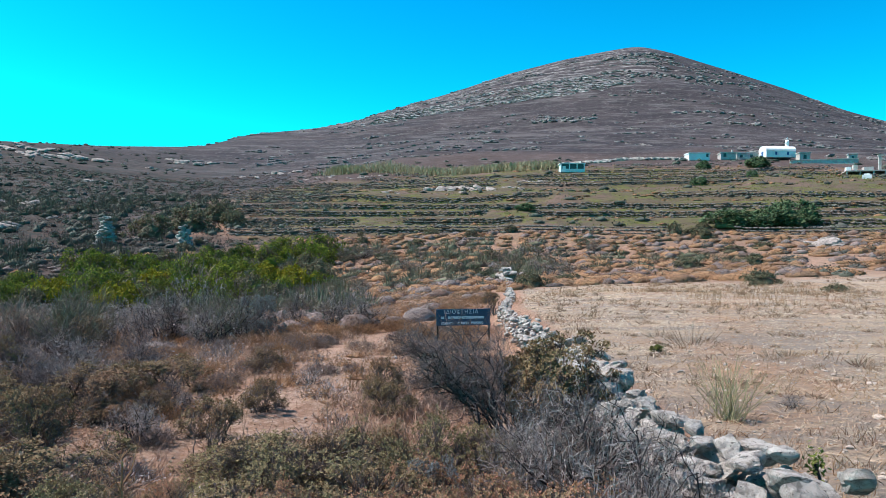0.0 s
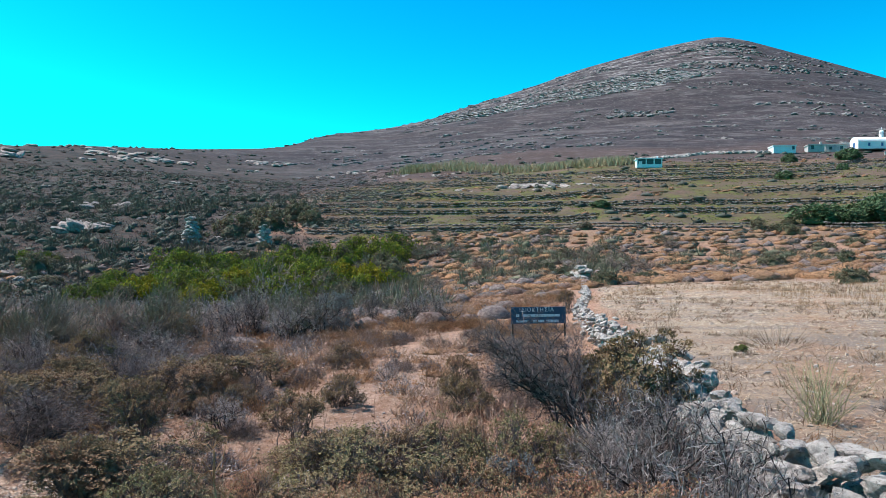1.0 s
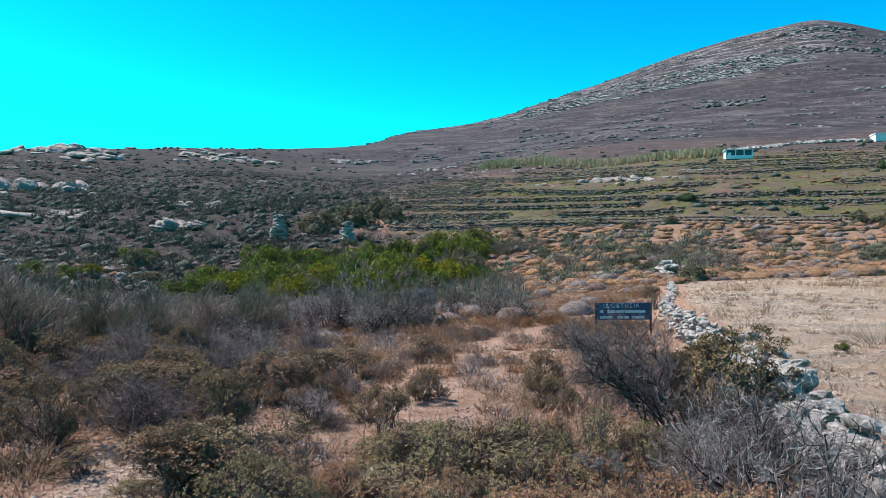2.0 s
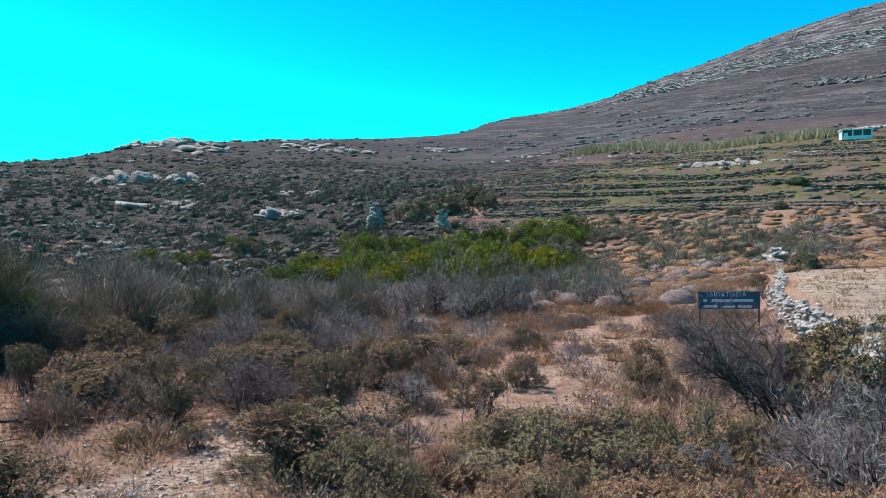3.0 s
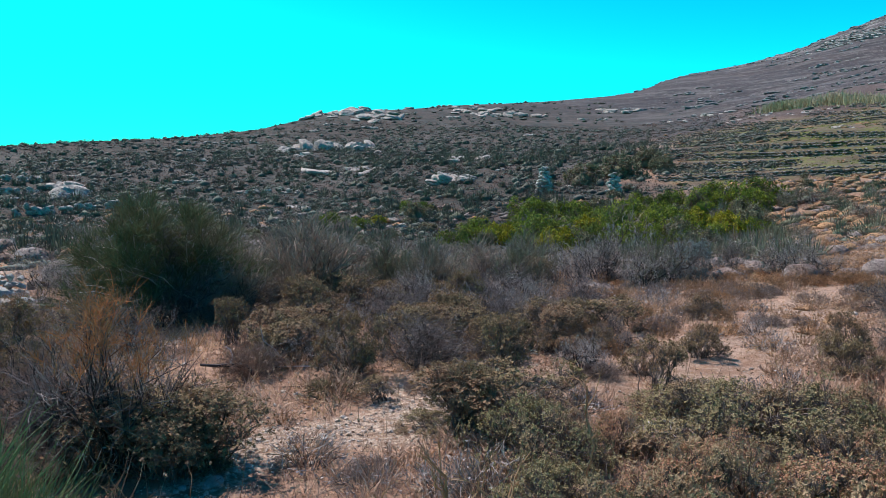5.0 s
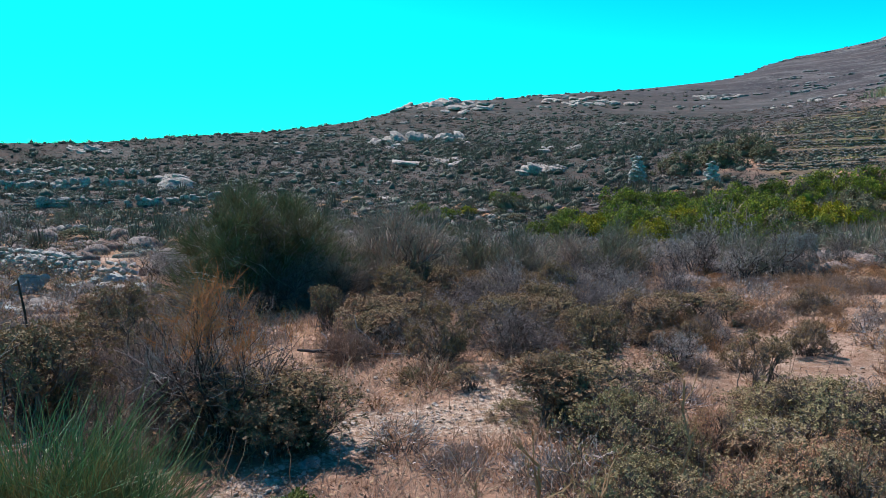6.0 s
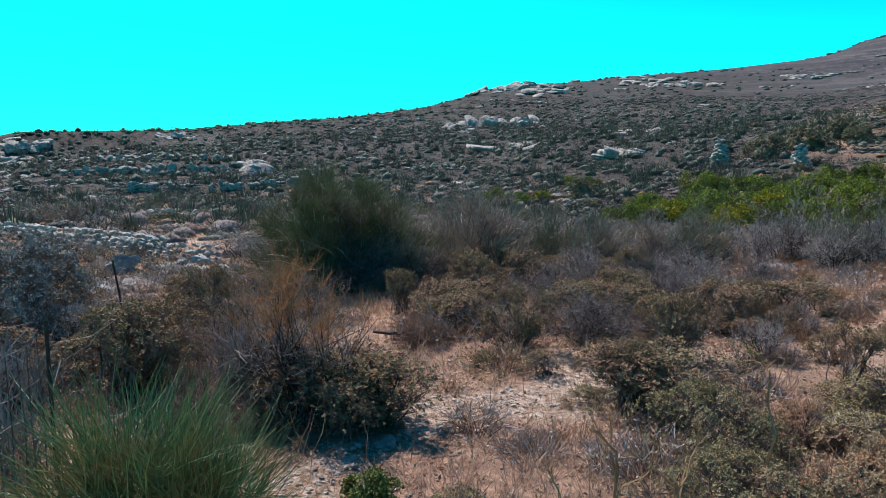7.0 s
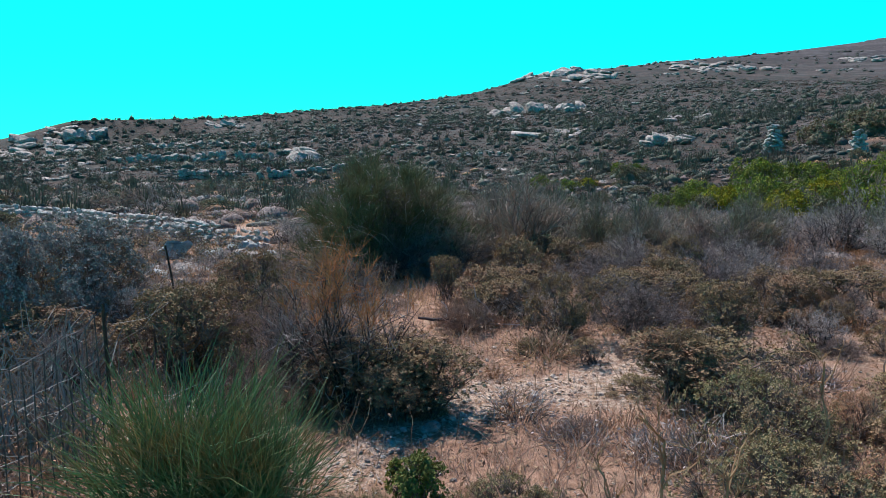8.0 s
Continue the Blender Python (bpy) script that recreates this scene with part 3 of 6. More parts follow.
def lumps(kit, spots, rng, level=1, rough=0.16, mat=0):
    """Uneven low mounds; spots: x, y, z, radius, height."""
    v, f = BALL[level]
    spots = np.asarray(spots, float)
    n = len(spots)
    rad = 1 + rough * rng.normal(size=(n, len(v), 1))
    p = v[None] * rad
    p[:, :, 2] = np.where(p[:, :, 2] < 0, p[:, :, 2] * 0.15, p[:, :, 2])
    p = p * np.stack([spots[:, 3], spots[:, 3] * rng.uniform(0.75, 1.2, n), spots[:, 4]], -1)[:, None] + spots[:, None, :3]
    kit.add(p, (f[None] + (np.arange(n) * len(v))[:, None, None]).reshape(-1, 3), mat)


def bows(rng, start, end, k=4, sag=0.15, rough=0.04):
    """Bent lines from start to end."""
    u = np.linspace(0, 1, k)[None, :, None]
    span = np.linalg.norm(end - start, axis=-1)[:, None, None]
    mid = np.array([0, 0, 1.0]) * sag * span * 4 * u * (1 - u)
    wob = rng.normal(size=(len(start), k, 3)) * rough * span * np.sin(np.pi * np.clip(u, 0, 0.9))
    return start[:, None] * (1 - u) + end[:, None] * u + mid + wob


def sprigs(rng, lines, m, length, spread=0.9, rise=0.3, lo=0.35, k=3, rough=0.06):
    """m side twigs on each of the lines."""
    n, kk, _ = lines.shape
    par = np.repeat(np.arange(n), m)
    u = rng.uniform(lo, 1.0, n * m) * (kk - 1)
    i = np.minimum(u.astype(int), kk - 2)
    f = (u - i)[:, None]
    p = lines[par, i] * (1 - f) + lines[par, i + 1] * f
    d = unit(lines[par, i + 1] - lines[par, i])
    d = unit(d + rng.normal(size=d.shape) * spread + np.array([0, 0, rise]))
    L = length * rng.uniform(0.55, 1.25, (n * m, 1))
    return bows(rng, p, p + d * L, k, 0.03, rough)


def part(name, mesh, parent, label="", at=None):
    ob = new(name, mesh)
    ob.parent = parent
    if at is not None:
        ob.location = at
    return tagged(ob, label)


def thing(name, label, category, group="", kind=""):
    return tagged(new(name), label, category, group, kind)


def set_down(ob, x, y, turn=0.0, scale=(1, 1, 1), sink=0.02):
    ob.location, ob.rotation_euler, ob.scale = (x, y, zf(x, y) - sink), (0, 0, turn), scale
    return ob

# ---------------------------------------------------------------- plants: one pattern of each kind, far below ground, then copied
def plant(kind, label, category, group, pieces):
    """pieces: (part name, kit, materials). Returns the pattern."""
    root = thing(kind, label, category, group)
    for name, kit, mats in pieces:
        ob = part(name, kit.mesh(kind + "_" + name, mats, True), root)
        if name != "wood":
            ob["kind"] = "stuff"
    return root


def low_shrub(seed, leaf_mat, label, pads=38, per=20, R=0.6, H=0.5, leaf=0.027, pad=0.13, kind="low_shrub", group="low leafy shrubs", low=0.05, k=8,
              stem=0.009, core=0.0, slim=0.55, dry=0.35):
    """Stems that fork into flat sprays; each spray is a pad of twig ends with a rosette of leaves."""
    rng = np.random.default_rng(seed)
    wood, green = Kit(), Kit()
    mid = dome(rng, pads, R * 0.92, H * 0.92, 0.28, low)
    base = rng.normal(size=(pads, 3)) * np.array([R * 0.16, R * 0.16, 0])
    lines = bows(rng, base, mid, 6, 0.06, 0.07)
    tubes(wood, lines, stem, stem * 0.35, 4)
    axis = unit(mid * np.array([0.8 / R, 0.8 / R, 0.5 / H]) + np.array([0, 0, 0.75]) + 0.2 * rng.normal(size=mid.shape))
    par = np.repeat(np.arange(pads), per)
    width = pad * rng.uniform(0.65, 1.3, pads)[par][:, None]
    off = rng.normal(size=(len(par), 3))
    off = unit(off - np.sum(off * axis[par], -1, keepdims=True) * axis[par])
    q = np.sqrt(rng.uniform(0, 1, (len(par), 1)))
    ends = mid[par] + off * q * width + axis[par] * width * (0.55 * (1 - q * q) + 0.16 * rng.normal(size=q.shape))
    ends[:, 2] = np.maximum(ends[:, 2], 0.015)
    root = mid[par] - axis[par] * width * 0.7
    root[:, 2] = np.maximum(root[:, 2], 0.0)
    ribbons(wood, bows(rng, root, ends, 3, 0.0, 0.06), stem * 0.45, rng)
    rosettes(green, ends, unit(axis[par] + 0.45 * off * q + 0.25 * rng.normal(size=ends.shape)), k, leaf, rng, 0, slim)
    # dead twigs inside, under the leaves
    tw = sprigs(rng, lines, 7, R * 0.35, 1.0, 0.1, 0.15, 3, 0.08)
    tw[:, :, 2] = np.maximum(tw[:, :, 2], 0.0)
    ribbons(wood, tw, stem * 0.5, rng)
    n = int(pads * per * dry)
    inner = ends[rng.integers(0, len(ends), n)] * rng.uniform(0.5, 0.86, (n, 1))
    rosettes(green, inner, unit(rng.normal(size=inner.shape)), 4, leaf, rng, 0, slim)
    if core:
        lumps(green, [(0, 0, 0.0, R * core, H * core)], rng, 2, 0.09)
    return plant(kind, label, "shrub", group, [("wood", wood, [M_BARK]), ("foliage", green, [leaf_mat])])


def cushion(seed, mat, label, n=230, R=0.4, H=0.3, width=0.009, group="thorny cushion plants", m=4):
    rng = np.random.default_rng(seed)
    stems, twigs = Kit(), Kit()
    tips = dome(rng, n, R, H, 0.16)
    base = tips * np.array([0.25, 0.25, 0]) + rng.normal(size=(n, 3)) * np.array([0.02, 0.02, 0])
    lines = bows(rng, base, tips, 3, 0.08, 0.05)
    ribbons(stems, lines, width, rng)
    ribbons(twigs, sprigs(rng, lines, m, 0.11 * R / 0.4, 1.3, 0.2, 0.6, 2), width * 0.8, rng)
    return plant("cushion_plant", label, "shrub", group, [("wood", stems, [mat]), ("brush", twigs, [mat])])


def broom(seed, mat, label, R=1.2, H=1.8, n=46, shoots=30, L=0.55, width=0.008, group="broom bushes", wood_mat=None, bend=0.35, crown=False):
    rng = np.random.default_rng(seed)
    wood, green = Kit(), Kit()
    tips = dome(rng, n, R, H, 0.15, 0.5 if crown else 0.12) * np.array([0.92, 0.92, 0.86])
    base = rng.normal(size=(n, 3)) * np.array([R * 0.16, R * 0.16, 0])
    lines = bows(rng, base, tips, 6, 0.12, 0.04)
    tubes(wood, lines, 0.016 * H / 1.8, 0.004)
    tw = sprigs(rng, lines, 9 if crown else 6, L * 0.7, 0.8, 0.35, 0.55 if crown else 0.3)
    ribbons(wood, tw, width, rng)
    src = np.concatenate([lines[:, 3:6] if crown else lines[:, 1:4], tw])
    sh = sprigs(rng, src, max(1, int(shoots * n / len(src))), L, bend, 0.45, 0.3, 3, 0.03)
    ribbons(green, sh, width, rng)
    return plant("broom_bush", label, "shrub", group, [("wood", wood, [wood_mat or M_BARK]), ("foliage", green, [mat])])


def dead_bush(seed, label, R=0.7, H=1.0, n=11, mat_fine=None, group="dead twiggy bushes", dense=(7, 7, 4), lean=(0, 0), low=0.15, thick=0.014, fine_w=0.0036):
    rng = np.random.default_rng(seed)
    wood, fine = Kit(), Kit()
    tips = dome(rng, n, R * 0.8, H * 0.8, 0.2, low) + np.array([lean[0], lean[1], 0])
    lines = bows(rng, rng.normal(size=(n, 3)) * np.array([0.05, 0.05, 0]), tips, 7, 0.08, 0.07)
    tubes(wood, lines, thick * H, 0.004, 4)
    b = sprigs(rng, lines, dense[0], 0.36 * H, 0.75, 0.2, 0.2, 5, 0.10)
    tubes(wood, b, thick * 0.4 * H, 0.002)
    c = sprigs(rng, b, dense[1], 0.17 * H, 0.9, 0.2, 0.2, 4, 0.12)
    ribbons(fine, c, fine_w, rng)
    ribbons(fine, sprigs(rng, c, dense[2], 0.075 * H, 1.1, 0.15, 0.25, 3, 0.1), fine_w * 0.8, rng)
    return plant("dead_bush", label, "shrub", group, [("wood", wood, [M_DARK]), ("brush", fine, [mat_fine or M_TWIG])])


def arching_dead_bush(seed, label):
    """A dead bush whose bent dark limbs all sweep one way, each ending in a fan of fine dark twigs."""
    rng = np.random.default_rng(seed)
    wood, fine = Kit(), Kit()
    n = 15
    reach = rng.uniform(0.4, 1.0, n)
    tips = np.column_stack([-0.95 * reach + 0.25 * rng.normal(size=n), 0.3 * rng.normal(size=n), 0.62 + 0.3 * reach + 0.16 * rng.normal(size=n)])
    lines = bows(rng, rng.normal(size=(n, 3)) * np.array([0.07, 0.07, 0]), tips, 8, 0.05, 0.05)
    tubes(wood, lines, 0.015, 0.005, 5)
    b = sprigs(rng, lines, 13, 0.36, 0.55, 0.22, 0.3, 6, 0.09)
    tubes(wood, b, 0.006, 0.0022, 4)
    c = sprigs(rng, b, 10, 0.17, 0.75, 0.2, 0.2, 4, 0.12)
    ribbons(fine, c, 0.005, rng)
    ribbons(fine, sprigs(rng, c, 6, 0.08, 1.0, 0.15, 0.3, 3, 0.1), 0.0035, rng)
    return plant("dead_bush", label, "shrub", "dead twiggy bushes", [("wood", wood, [M_DARK]), ("brush", fine, [M_BLACKTWIG])])


def soft_cushion(seed, mat, label, R, H, group):
    rng = np.random.default_rng(seed)
    kit = Kit()
    lumps(kit, [(0, 0, 0, R * 0.93, H * 0.9)], rng, 2, 0.05)
    leaves(kit, dome(rng, 110, R, H, 0.1, 0.0), 0.07, rng, slim=0.5, rise=0.3)
    ribbons(kit, bows(rng, np.zeros((30, 3)), dome(rng, 30, R * 1.05, H * 1.08, 0.2), 3), 0.016, rng)
    return plant("cushion_plant", label, "shrub", group, [("brush", kit, [mat])])


def rusty_bush(seed, label):
    """Broom with a wide crown of bare grey twigs on dark stems and dying rust tips on top."""
    rng = np.random.default_rng(seed)
    wood, grey, rust = Kit(), Kit(), Kit()
    tips = dome(rng, 22, 0.62, 0.92, 0.2, 0.42)
    lines = bows(rng, rng.normal(size=(22, 3)) * np.array([0.06, 0.06, 0]), tips, 6, -0.06, 0.06)
    tubes(wood, lines, 0.015, 0.005, 4)
    b = sprigs(rng, lines, 8, 0.3, 0.9, 0.2, 0.58, 4, 0.08)
    tubes(wood, b[:, ::3], 0.004, 0.002)
    c = sprigs(rng, b, 6, 0.2, 1.0, 0.25, 0.3, 3, 0.08)
    ribbons(grey, c, 0.005, rng)
    high = c[(c[:, -1, 2] > 0.70 + 0.25 * rng.uniform(size=len(c)))]
    ribbons(rust, sprigs(rng, high, 10, 0.12, 0.75, 0.5, 0.3, 3, 0.06), 0.0042, rng)
    return plant("broom_bush", label, "shrub", "dry broom bushes", [("wood", wood, [M_DARK]), ("brush", grey, [M_BLACKTWIG]), ("foliage", rust, [M_RUSTY])])


PARK = Matrix.Translation((0, -40, -60))
PATTERN = {
    "mastic": [low_shrub(11, M_MASTIC, "low mastic shrub with small olive-green leaves on stony ground", pads=46, per=42, leaf=0.0165),
               low_shrub(12, M_MASTIC, "spreading olive-green mastic shrub on dry soil", pads=56, per=42, R=0.7, H=0.42, leaf=0.0165),
               low_shrub(18, M_MASTIC, "mat of olive mastic with bare twigs showing through", pads=34, per=40, R=0.65, H=0.4, leaf=0.0165)],
    "tall": [low_shrub(17, M_OLIVE, "tall mastic shrub with dense olive leaves on dark stems", pads=44, per=22, R=0.42, H=0.95, leaf=0.026, pad=0.11, low=0.35)],
    "black": [dead_bush(44, "dense dead bush of dark twigs before the sign", R=0.62, H=0.9, n=22, dense=(8, 8, 5), mat_fine=M_BLACKTWIG)],
    "twiggy": [dead_bush(49, "dense bush of fine blue-grey dead twigs beside the wall", R=0.6, H=0.8, n=26, dense=(8, 8, 5), fine_w=0.003)],
    "arching": [arching_dead_bush(45, "big dead bush with dark limbs arching over before the sign")],
    "red": [low_shrub(13, M_MASTIC_RED, "low shrub with reddened and olive leaves", pads=44, per=34, leaf=0.018)],
    "olive": [low_shrub(14, M_OLIVE, "dark olive-leaved shrub on bare brown stems", pads=30, per=26, R=0.45, H=0.6, pad=0.11, low=0.5, leaf=0.019),
              low_shrub(15, M_OLIVE, "dark brownish evergreen shrub with dense small leaves", pads=32, per=26, R=0.45, H=0.5, pad=0.11, low=0.2, leaf=0.019),
              low_shrub(19, M_OLIVE, "open mastic shrub, thin dark stems under leaf pads", pads=18, per=28, R=0.45, H=0.62, pad=0.12, low=0.6, dry=0.1, leaf=0.019)],
    "fresh": [low_shrub(16, M_FRESH, "small compact yellow-green shrub by the path", pads=26, per=18, R=0.22, H=0.34, leaf=0.024, pad=0.06)],
    "rust": [cushion(21, M_CUSH, "rust-brown thorny cushion plant on soil"), cushion(22, M_CUSH, "dry orange-brown cushion plant on the soil", R=0.5, H=0.3)],
    "mauve": [cushion(23, M_CUSHG, "grey-mauve dry cushion plant on bare soil"), cushion(24, M_CUSHG, "pale grey twiggy cushion plant", R=0.45, H=0.35)],
    "broom": [broom(31, M_BROOM, "tall dark green broom bush with thin upright shoots", shoots=210, L=0.30, n=90, bend=0.5, width=0.0055, wood_mat=M_TWIG)],
    "green_broom": [broom(32, M_BROOM_GREEN, "fresh green broom clump with long rush-like shoots", R=0.7, H=0.85, n=64, shoots=30, L=0.58, width=0.009, bend=0.28,
                          group="green broom clumps", wood_mat=M_BROOM_GREEN)],
    "grey_broom": [broom(33, M_BROOM_GREY, "dry grey-brown broom bush with wispy shoots", R=0.8, H=1.2, n=44, shoots=44, L=0.28, bend=0.6, width=0.010, group="dry broom bushes"),
                   broom(34, M_BROOM_MID, "grey-green broom bush with thin wispy shoots", R=0.9, H=1.3, n=44, shoots=44, L=0.28, bend=0.6, width=0.010, group="dry broom bushes")],
    "rusty_broom": [rusty_bush(35, "broom bush with rust-coloured dying tips over bare grey twigs")],
    "dead": [dead_bush(41, "dead dark bush with bare grey twigs", mat_fine=M_BLACKTWIG), dead_bush(42, "leafless twiggy bush, grey and brittle", R=0.5, H=0.7)],
    "brown": [dead_bush(47, "dry bush of fine brown twigs", R=0.6, H=0.8, n=16, mat_fine=M_BROWNTWIG), dead_bush(48, "dark brown dry bush on bare stems", R=0.5, H=0.8, n=14, mat_fine=M_BROWNTWIG, low=0.4)],
    "grey": [dead_bush(43, "tangle of pale grey dead twigs", R=0.6, H=0.55, n=16, dense=(7, 7, 4))],
    "silver": [low_shrub(51, M_SILVER, "large silver-grey leafy bush by the fence", pads=90, per=34, R=1.1, H=1.3, leaf=0.034, pad=0.2,
                         kind="silver_bush", group="silver bushes", low=0.0)],
    "hedge": [low_shrub(61, M_HEDGE, "bright green leafy bush in the hollow", pads=26, per=30, R=1.3, H=0.9, leaf=0.08, pad=0.34, core=0.62, k=6, stem=0.02, kind="green_bush", group="green bushes"),
              low_shrub(62, M_HEDGE, "rounded fresh green bush among grey scrub", pads=24, per=30, R=1.4, H=0.85, leaf=0.08, pad=0.36, core=0.6, k=6, stem=0.02, kind="green_bush", group="green bushes")],
    "yellow": [low_shrub(63, M_YELLOW, "yellow-green rounded bush at the hollow's edge", pads=26, per=30, R=1.1, H=0.8, leaf=0.075, pad=0.3, core=0.65, k=6, stem=0.02, kind="green_bush", group="green bushes")],
    "mid_broom": [broom(36, M_BROOM_MID, "grey-green broom bush on the slope", R=0.9, H=0.9, n=20, shoots=26, L=0.26, width=0.022, bend=0.9, group="broom on the slope"),
                  broom(37, M_BROOM_GREY, "dry brown broom bush on the slope", R=0.8, H=0.8, n=20, shoots=26, L=0.24, width=0.022, bend=0.9, group="broom on the slope"),
                  dead_bush(46, "dead grey bush of bare branches in the hollow", R=0.8, H=0.9, n=12, dense=(5, 4, 2), fine_w=0.016, thick=0.03, group="broom on the slope")],
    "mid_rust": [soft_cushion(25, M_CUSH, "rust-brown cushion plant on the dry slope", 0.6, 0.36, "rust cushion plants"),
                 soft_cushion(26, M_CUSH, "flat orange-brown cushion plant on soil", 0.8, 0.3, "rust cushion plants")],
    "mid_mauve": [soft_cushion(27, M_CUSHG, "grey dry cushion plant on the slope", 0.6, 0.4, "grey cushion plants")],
    "mid_dark": [low_shrub(64, M_DEEP, "dark evergreen shrub on the slope", pads=20, per=12, R=0.8, H=0.7, leaf=0.10, pad=0.24, k=6, stem=0.016, core=0.6, group="dark slope shrubs"),
                 low_shrub(66, M_DEEP, "low dark grey-green shrub on dry soil", pads=20, per=12, R=0.9, H=0.55, leaf=0.10, pad=0.26, k=6, stem=0.016, core=0.6, group="dark slope shrubs")],
    "fig": [low_shrub(65, M_FIG, "broad dark green tree-like bush below a terrace wall", pads=44, per=14, R=2.0, H=1.8, leaf=0.26, pad=0.5, k=6, stem=0.04, core=0.6, kind="terrace_bush", group="terrace bushes")],
}
for shelf in PATTERN.values():
    for ob in shelf:
        ob.matrix_world = PARK
USED = set()
prng = np.random.default_rng(7)


def grow(kind, x, y, R, H):
    """Sets a plant of that kind at x, y with about that radius and height."""
    shelf = PATTERN[kind]
    ob = shelf[int(prng.integers(len(shelf)))]
    size = SIZE[ob.name]
    s, h = R / size[0], H / size[1]
    s = max(s, 0.72 * h)
    h = max(h, 0.6 * s)
    turn = prng.uniform(0, 6.28)
    sc = (s, s * prng.uniform(0.88, 1.12), h)
    if ob.name not in USED:
        USED.add(ob.name)
        ob.matrix_world = Matrix.Identity(4)
        return set_down(ob, x, y, turn, sc)
    made = copy_thing(ob, pose(0, 0, 0))
    return set_down(made, x, y, turn, sc)


SIZE = {}
for shelf in PATTERN.values():
    for ob in shelf:
        pts = np.concatenate([np.array([v.co for v in c.data.vertices]) for c in ob.children])
        SIZE[ob.name] = (float(np.percentile(np.hypot(pts[:, 0], pts[:, 1]), 96)), float(np.percentile(pts[:, 2], 99)))

# ---------------------------------------------------------------- plants one by one: x, y, radius, height
PLOTS = {}
PLOTS.setdefault("rusty_broom", []).extend([
    (-4.1, 2.5, 0.5, 1.12)])
PLOTS.setdefault("dead", []).extend([
    (-5.82, 14.91, 0.88, 1.11), (-4.3, 4.82, 0.35, 0.37), (-5.2, 6.79, 0.32, 0.38), (-3.86, 7.6, 0.4,
    0.57), (-6.84, 2.04, 0.38, 0.68), (-7.66, 6.56, 0.47, 0.55), (-5.19, 8, 0.39, 0.43), (-6.46, 8.96, 0.46, 0.68), (-6.92, 1.76, 0.4, 0.55), (-5.09, 5.19,
    0.31, 0.21), (-4.29, 13.35, 0.64, 0.92), (-6.9, 16.67, 0.63, 0.89), (-2.54, 5.98, 0.28, 0.39), (-5.66, 14.97, 0.59, 1.13), (-4,
    14.46, 0.62, 1.19)])
PLOTS.setdefault("olive", []).extend([
    (-3.72, 2.78, 0.42, 0.5), (-4.06, 2.57, 0.42, 0.5), (-3.54, 2.76, 0.12, 0.14), (-5.42, 1.87, 0.45, 0.76), (-7.38, 3.39, 0.48,
    0.7), (-6.37, 5.29, 0.24, 0.55), (-5.58, 5.28, 0.39, 0.47), (-6.29, 6.53, 0.49, 0.64), (-4.18, 4.79, 0.32, 0.57), (-3.54, 6.07,
    0.28, 0.45), (-2.9, 6.6, 0.18, 0.28), (-3.59, 4.37, 0.19, 0.12), (-6.14, 2.21, 0.28, 0.45), (-5.29, 2.18, 0.31, 0.44), (-5.88,
    1.76, 0.35, 0.44), (-5.98, 1.41, 0.29, 0.35), (-3.89, 2.63, 0.22, 0.29), (-4.22, 2.31, 0.2, 0.13), (-2.81, 7.07, 0.23, 0.27),
    (-3.69, 2.57, 0.29, 0.37)])
PLOTS.setdefault("olive", []).extend([
    (-6.06, 1.04, 0.31, 0.37), (-2.09, 6.29, 0.23, 0.27), (-0.63, 7.97, 0.31, 0.43), (-3.12, 6.75, 0.23, 0.21), (-0.52, 7.18, 0.31,
    0.34), (-1.8, 5.72, 0.25, 0.48), (-1.83, 7.27, 0.28, 0.34), (-3.05, 5.4, 0.32, 0.59), (1.22, 17.96,
    0.21, 0.62)])
PLOTS.setdefault("fresh", []).extend([
    (-2.67, 1.92, 0.16, 0.3), (2.71, 9.11, 0.09, 0.12)])
PLOTS.setdefault("green_broom", []).extend([
    (-3.35, 1.1, 0.62, 0.76), (-3.1, 1.32, 0.4, 0.6)])
PLOTS.setdefault("silver", []).extend([
    (-7.46, 1.66, 0.85, 1.1), (-7.06, 0.9, 0.75, 1.1), (-3.98, 15.52, 0.6, 0.9), (-0.05, 4.5, 0.1, 0.36)])
PLOTS.setdefault("broom", []).extend([
    (-8.84, 6.19, 1.38, 1.66)])
PLOTS.setdefault("grey_broom", []).extend([
    (-7.63, 8.02, 0.9, 1.38), (-7.77, 9.86, 0.57, 1.11), (-6.74, 9.98, 0.68, 0.84), (-6.83, 11.68, 0.65, 0.95), (-6.68, 13.45, 0.65,
    1.14), (-9.35, 9.14, 0.61, 1.25), (-4.51, 14.31, 0.62, 1), (-5.99, 11.54, 0.54, 1.08)])
PLOTS.setdefault("brown", []).extend([
    (-5.02, 2.53, 0.27, 0.83), (-4.79, 2.3, 0.26, 0.56), (-4.49, 2.45, 0.27, 0.58), (-5.78, 2.56, 0.35, 0.5),
    (-4.26, 2.62, 0.28, 0.58), (-4.41, 1.94, 0.27, 0.47), (-4.2, 2.14, 0.21, 0.29), (-4.35, 1.83, 0.24, 0.27)])
PLOTS.setdefault("grey", []).extend([
    (-4.08, 5.75, 0.34, 0.36), (-3.37, 5.37, 0.23, 0.14), (-4.18, 6.4, 0.34, 0.24), (-2.61, 7.35, 0.29, 0.21), (-4.31, 8.52, 0.33, 0.43), (0.88, 4.21, 0.31, 0.83), (1.05, 3.65,
    0.19, 0.79), (-2.82, 7.49, 0.23, 0.36), (2.96, 6.12, 0.14, 0.13)])
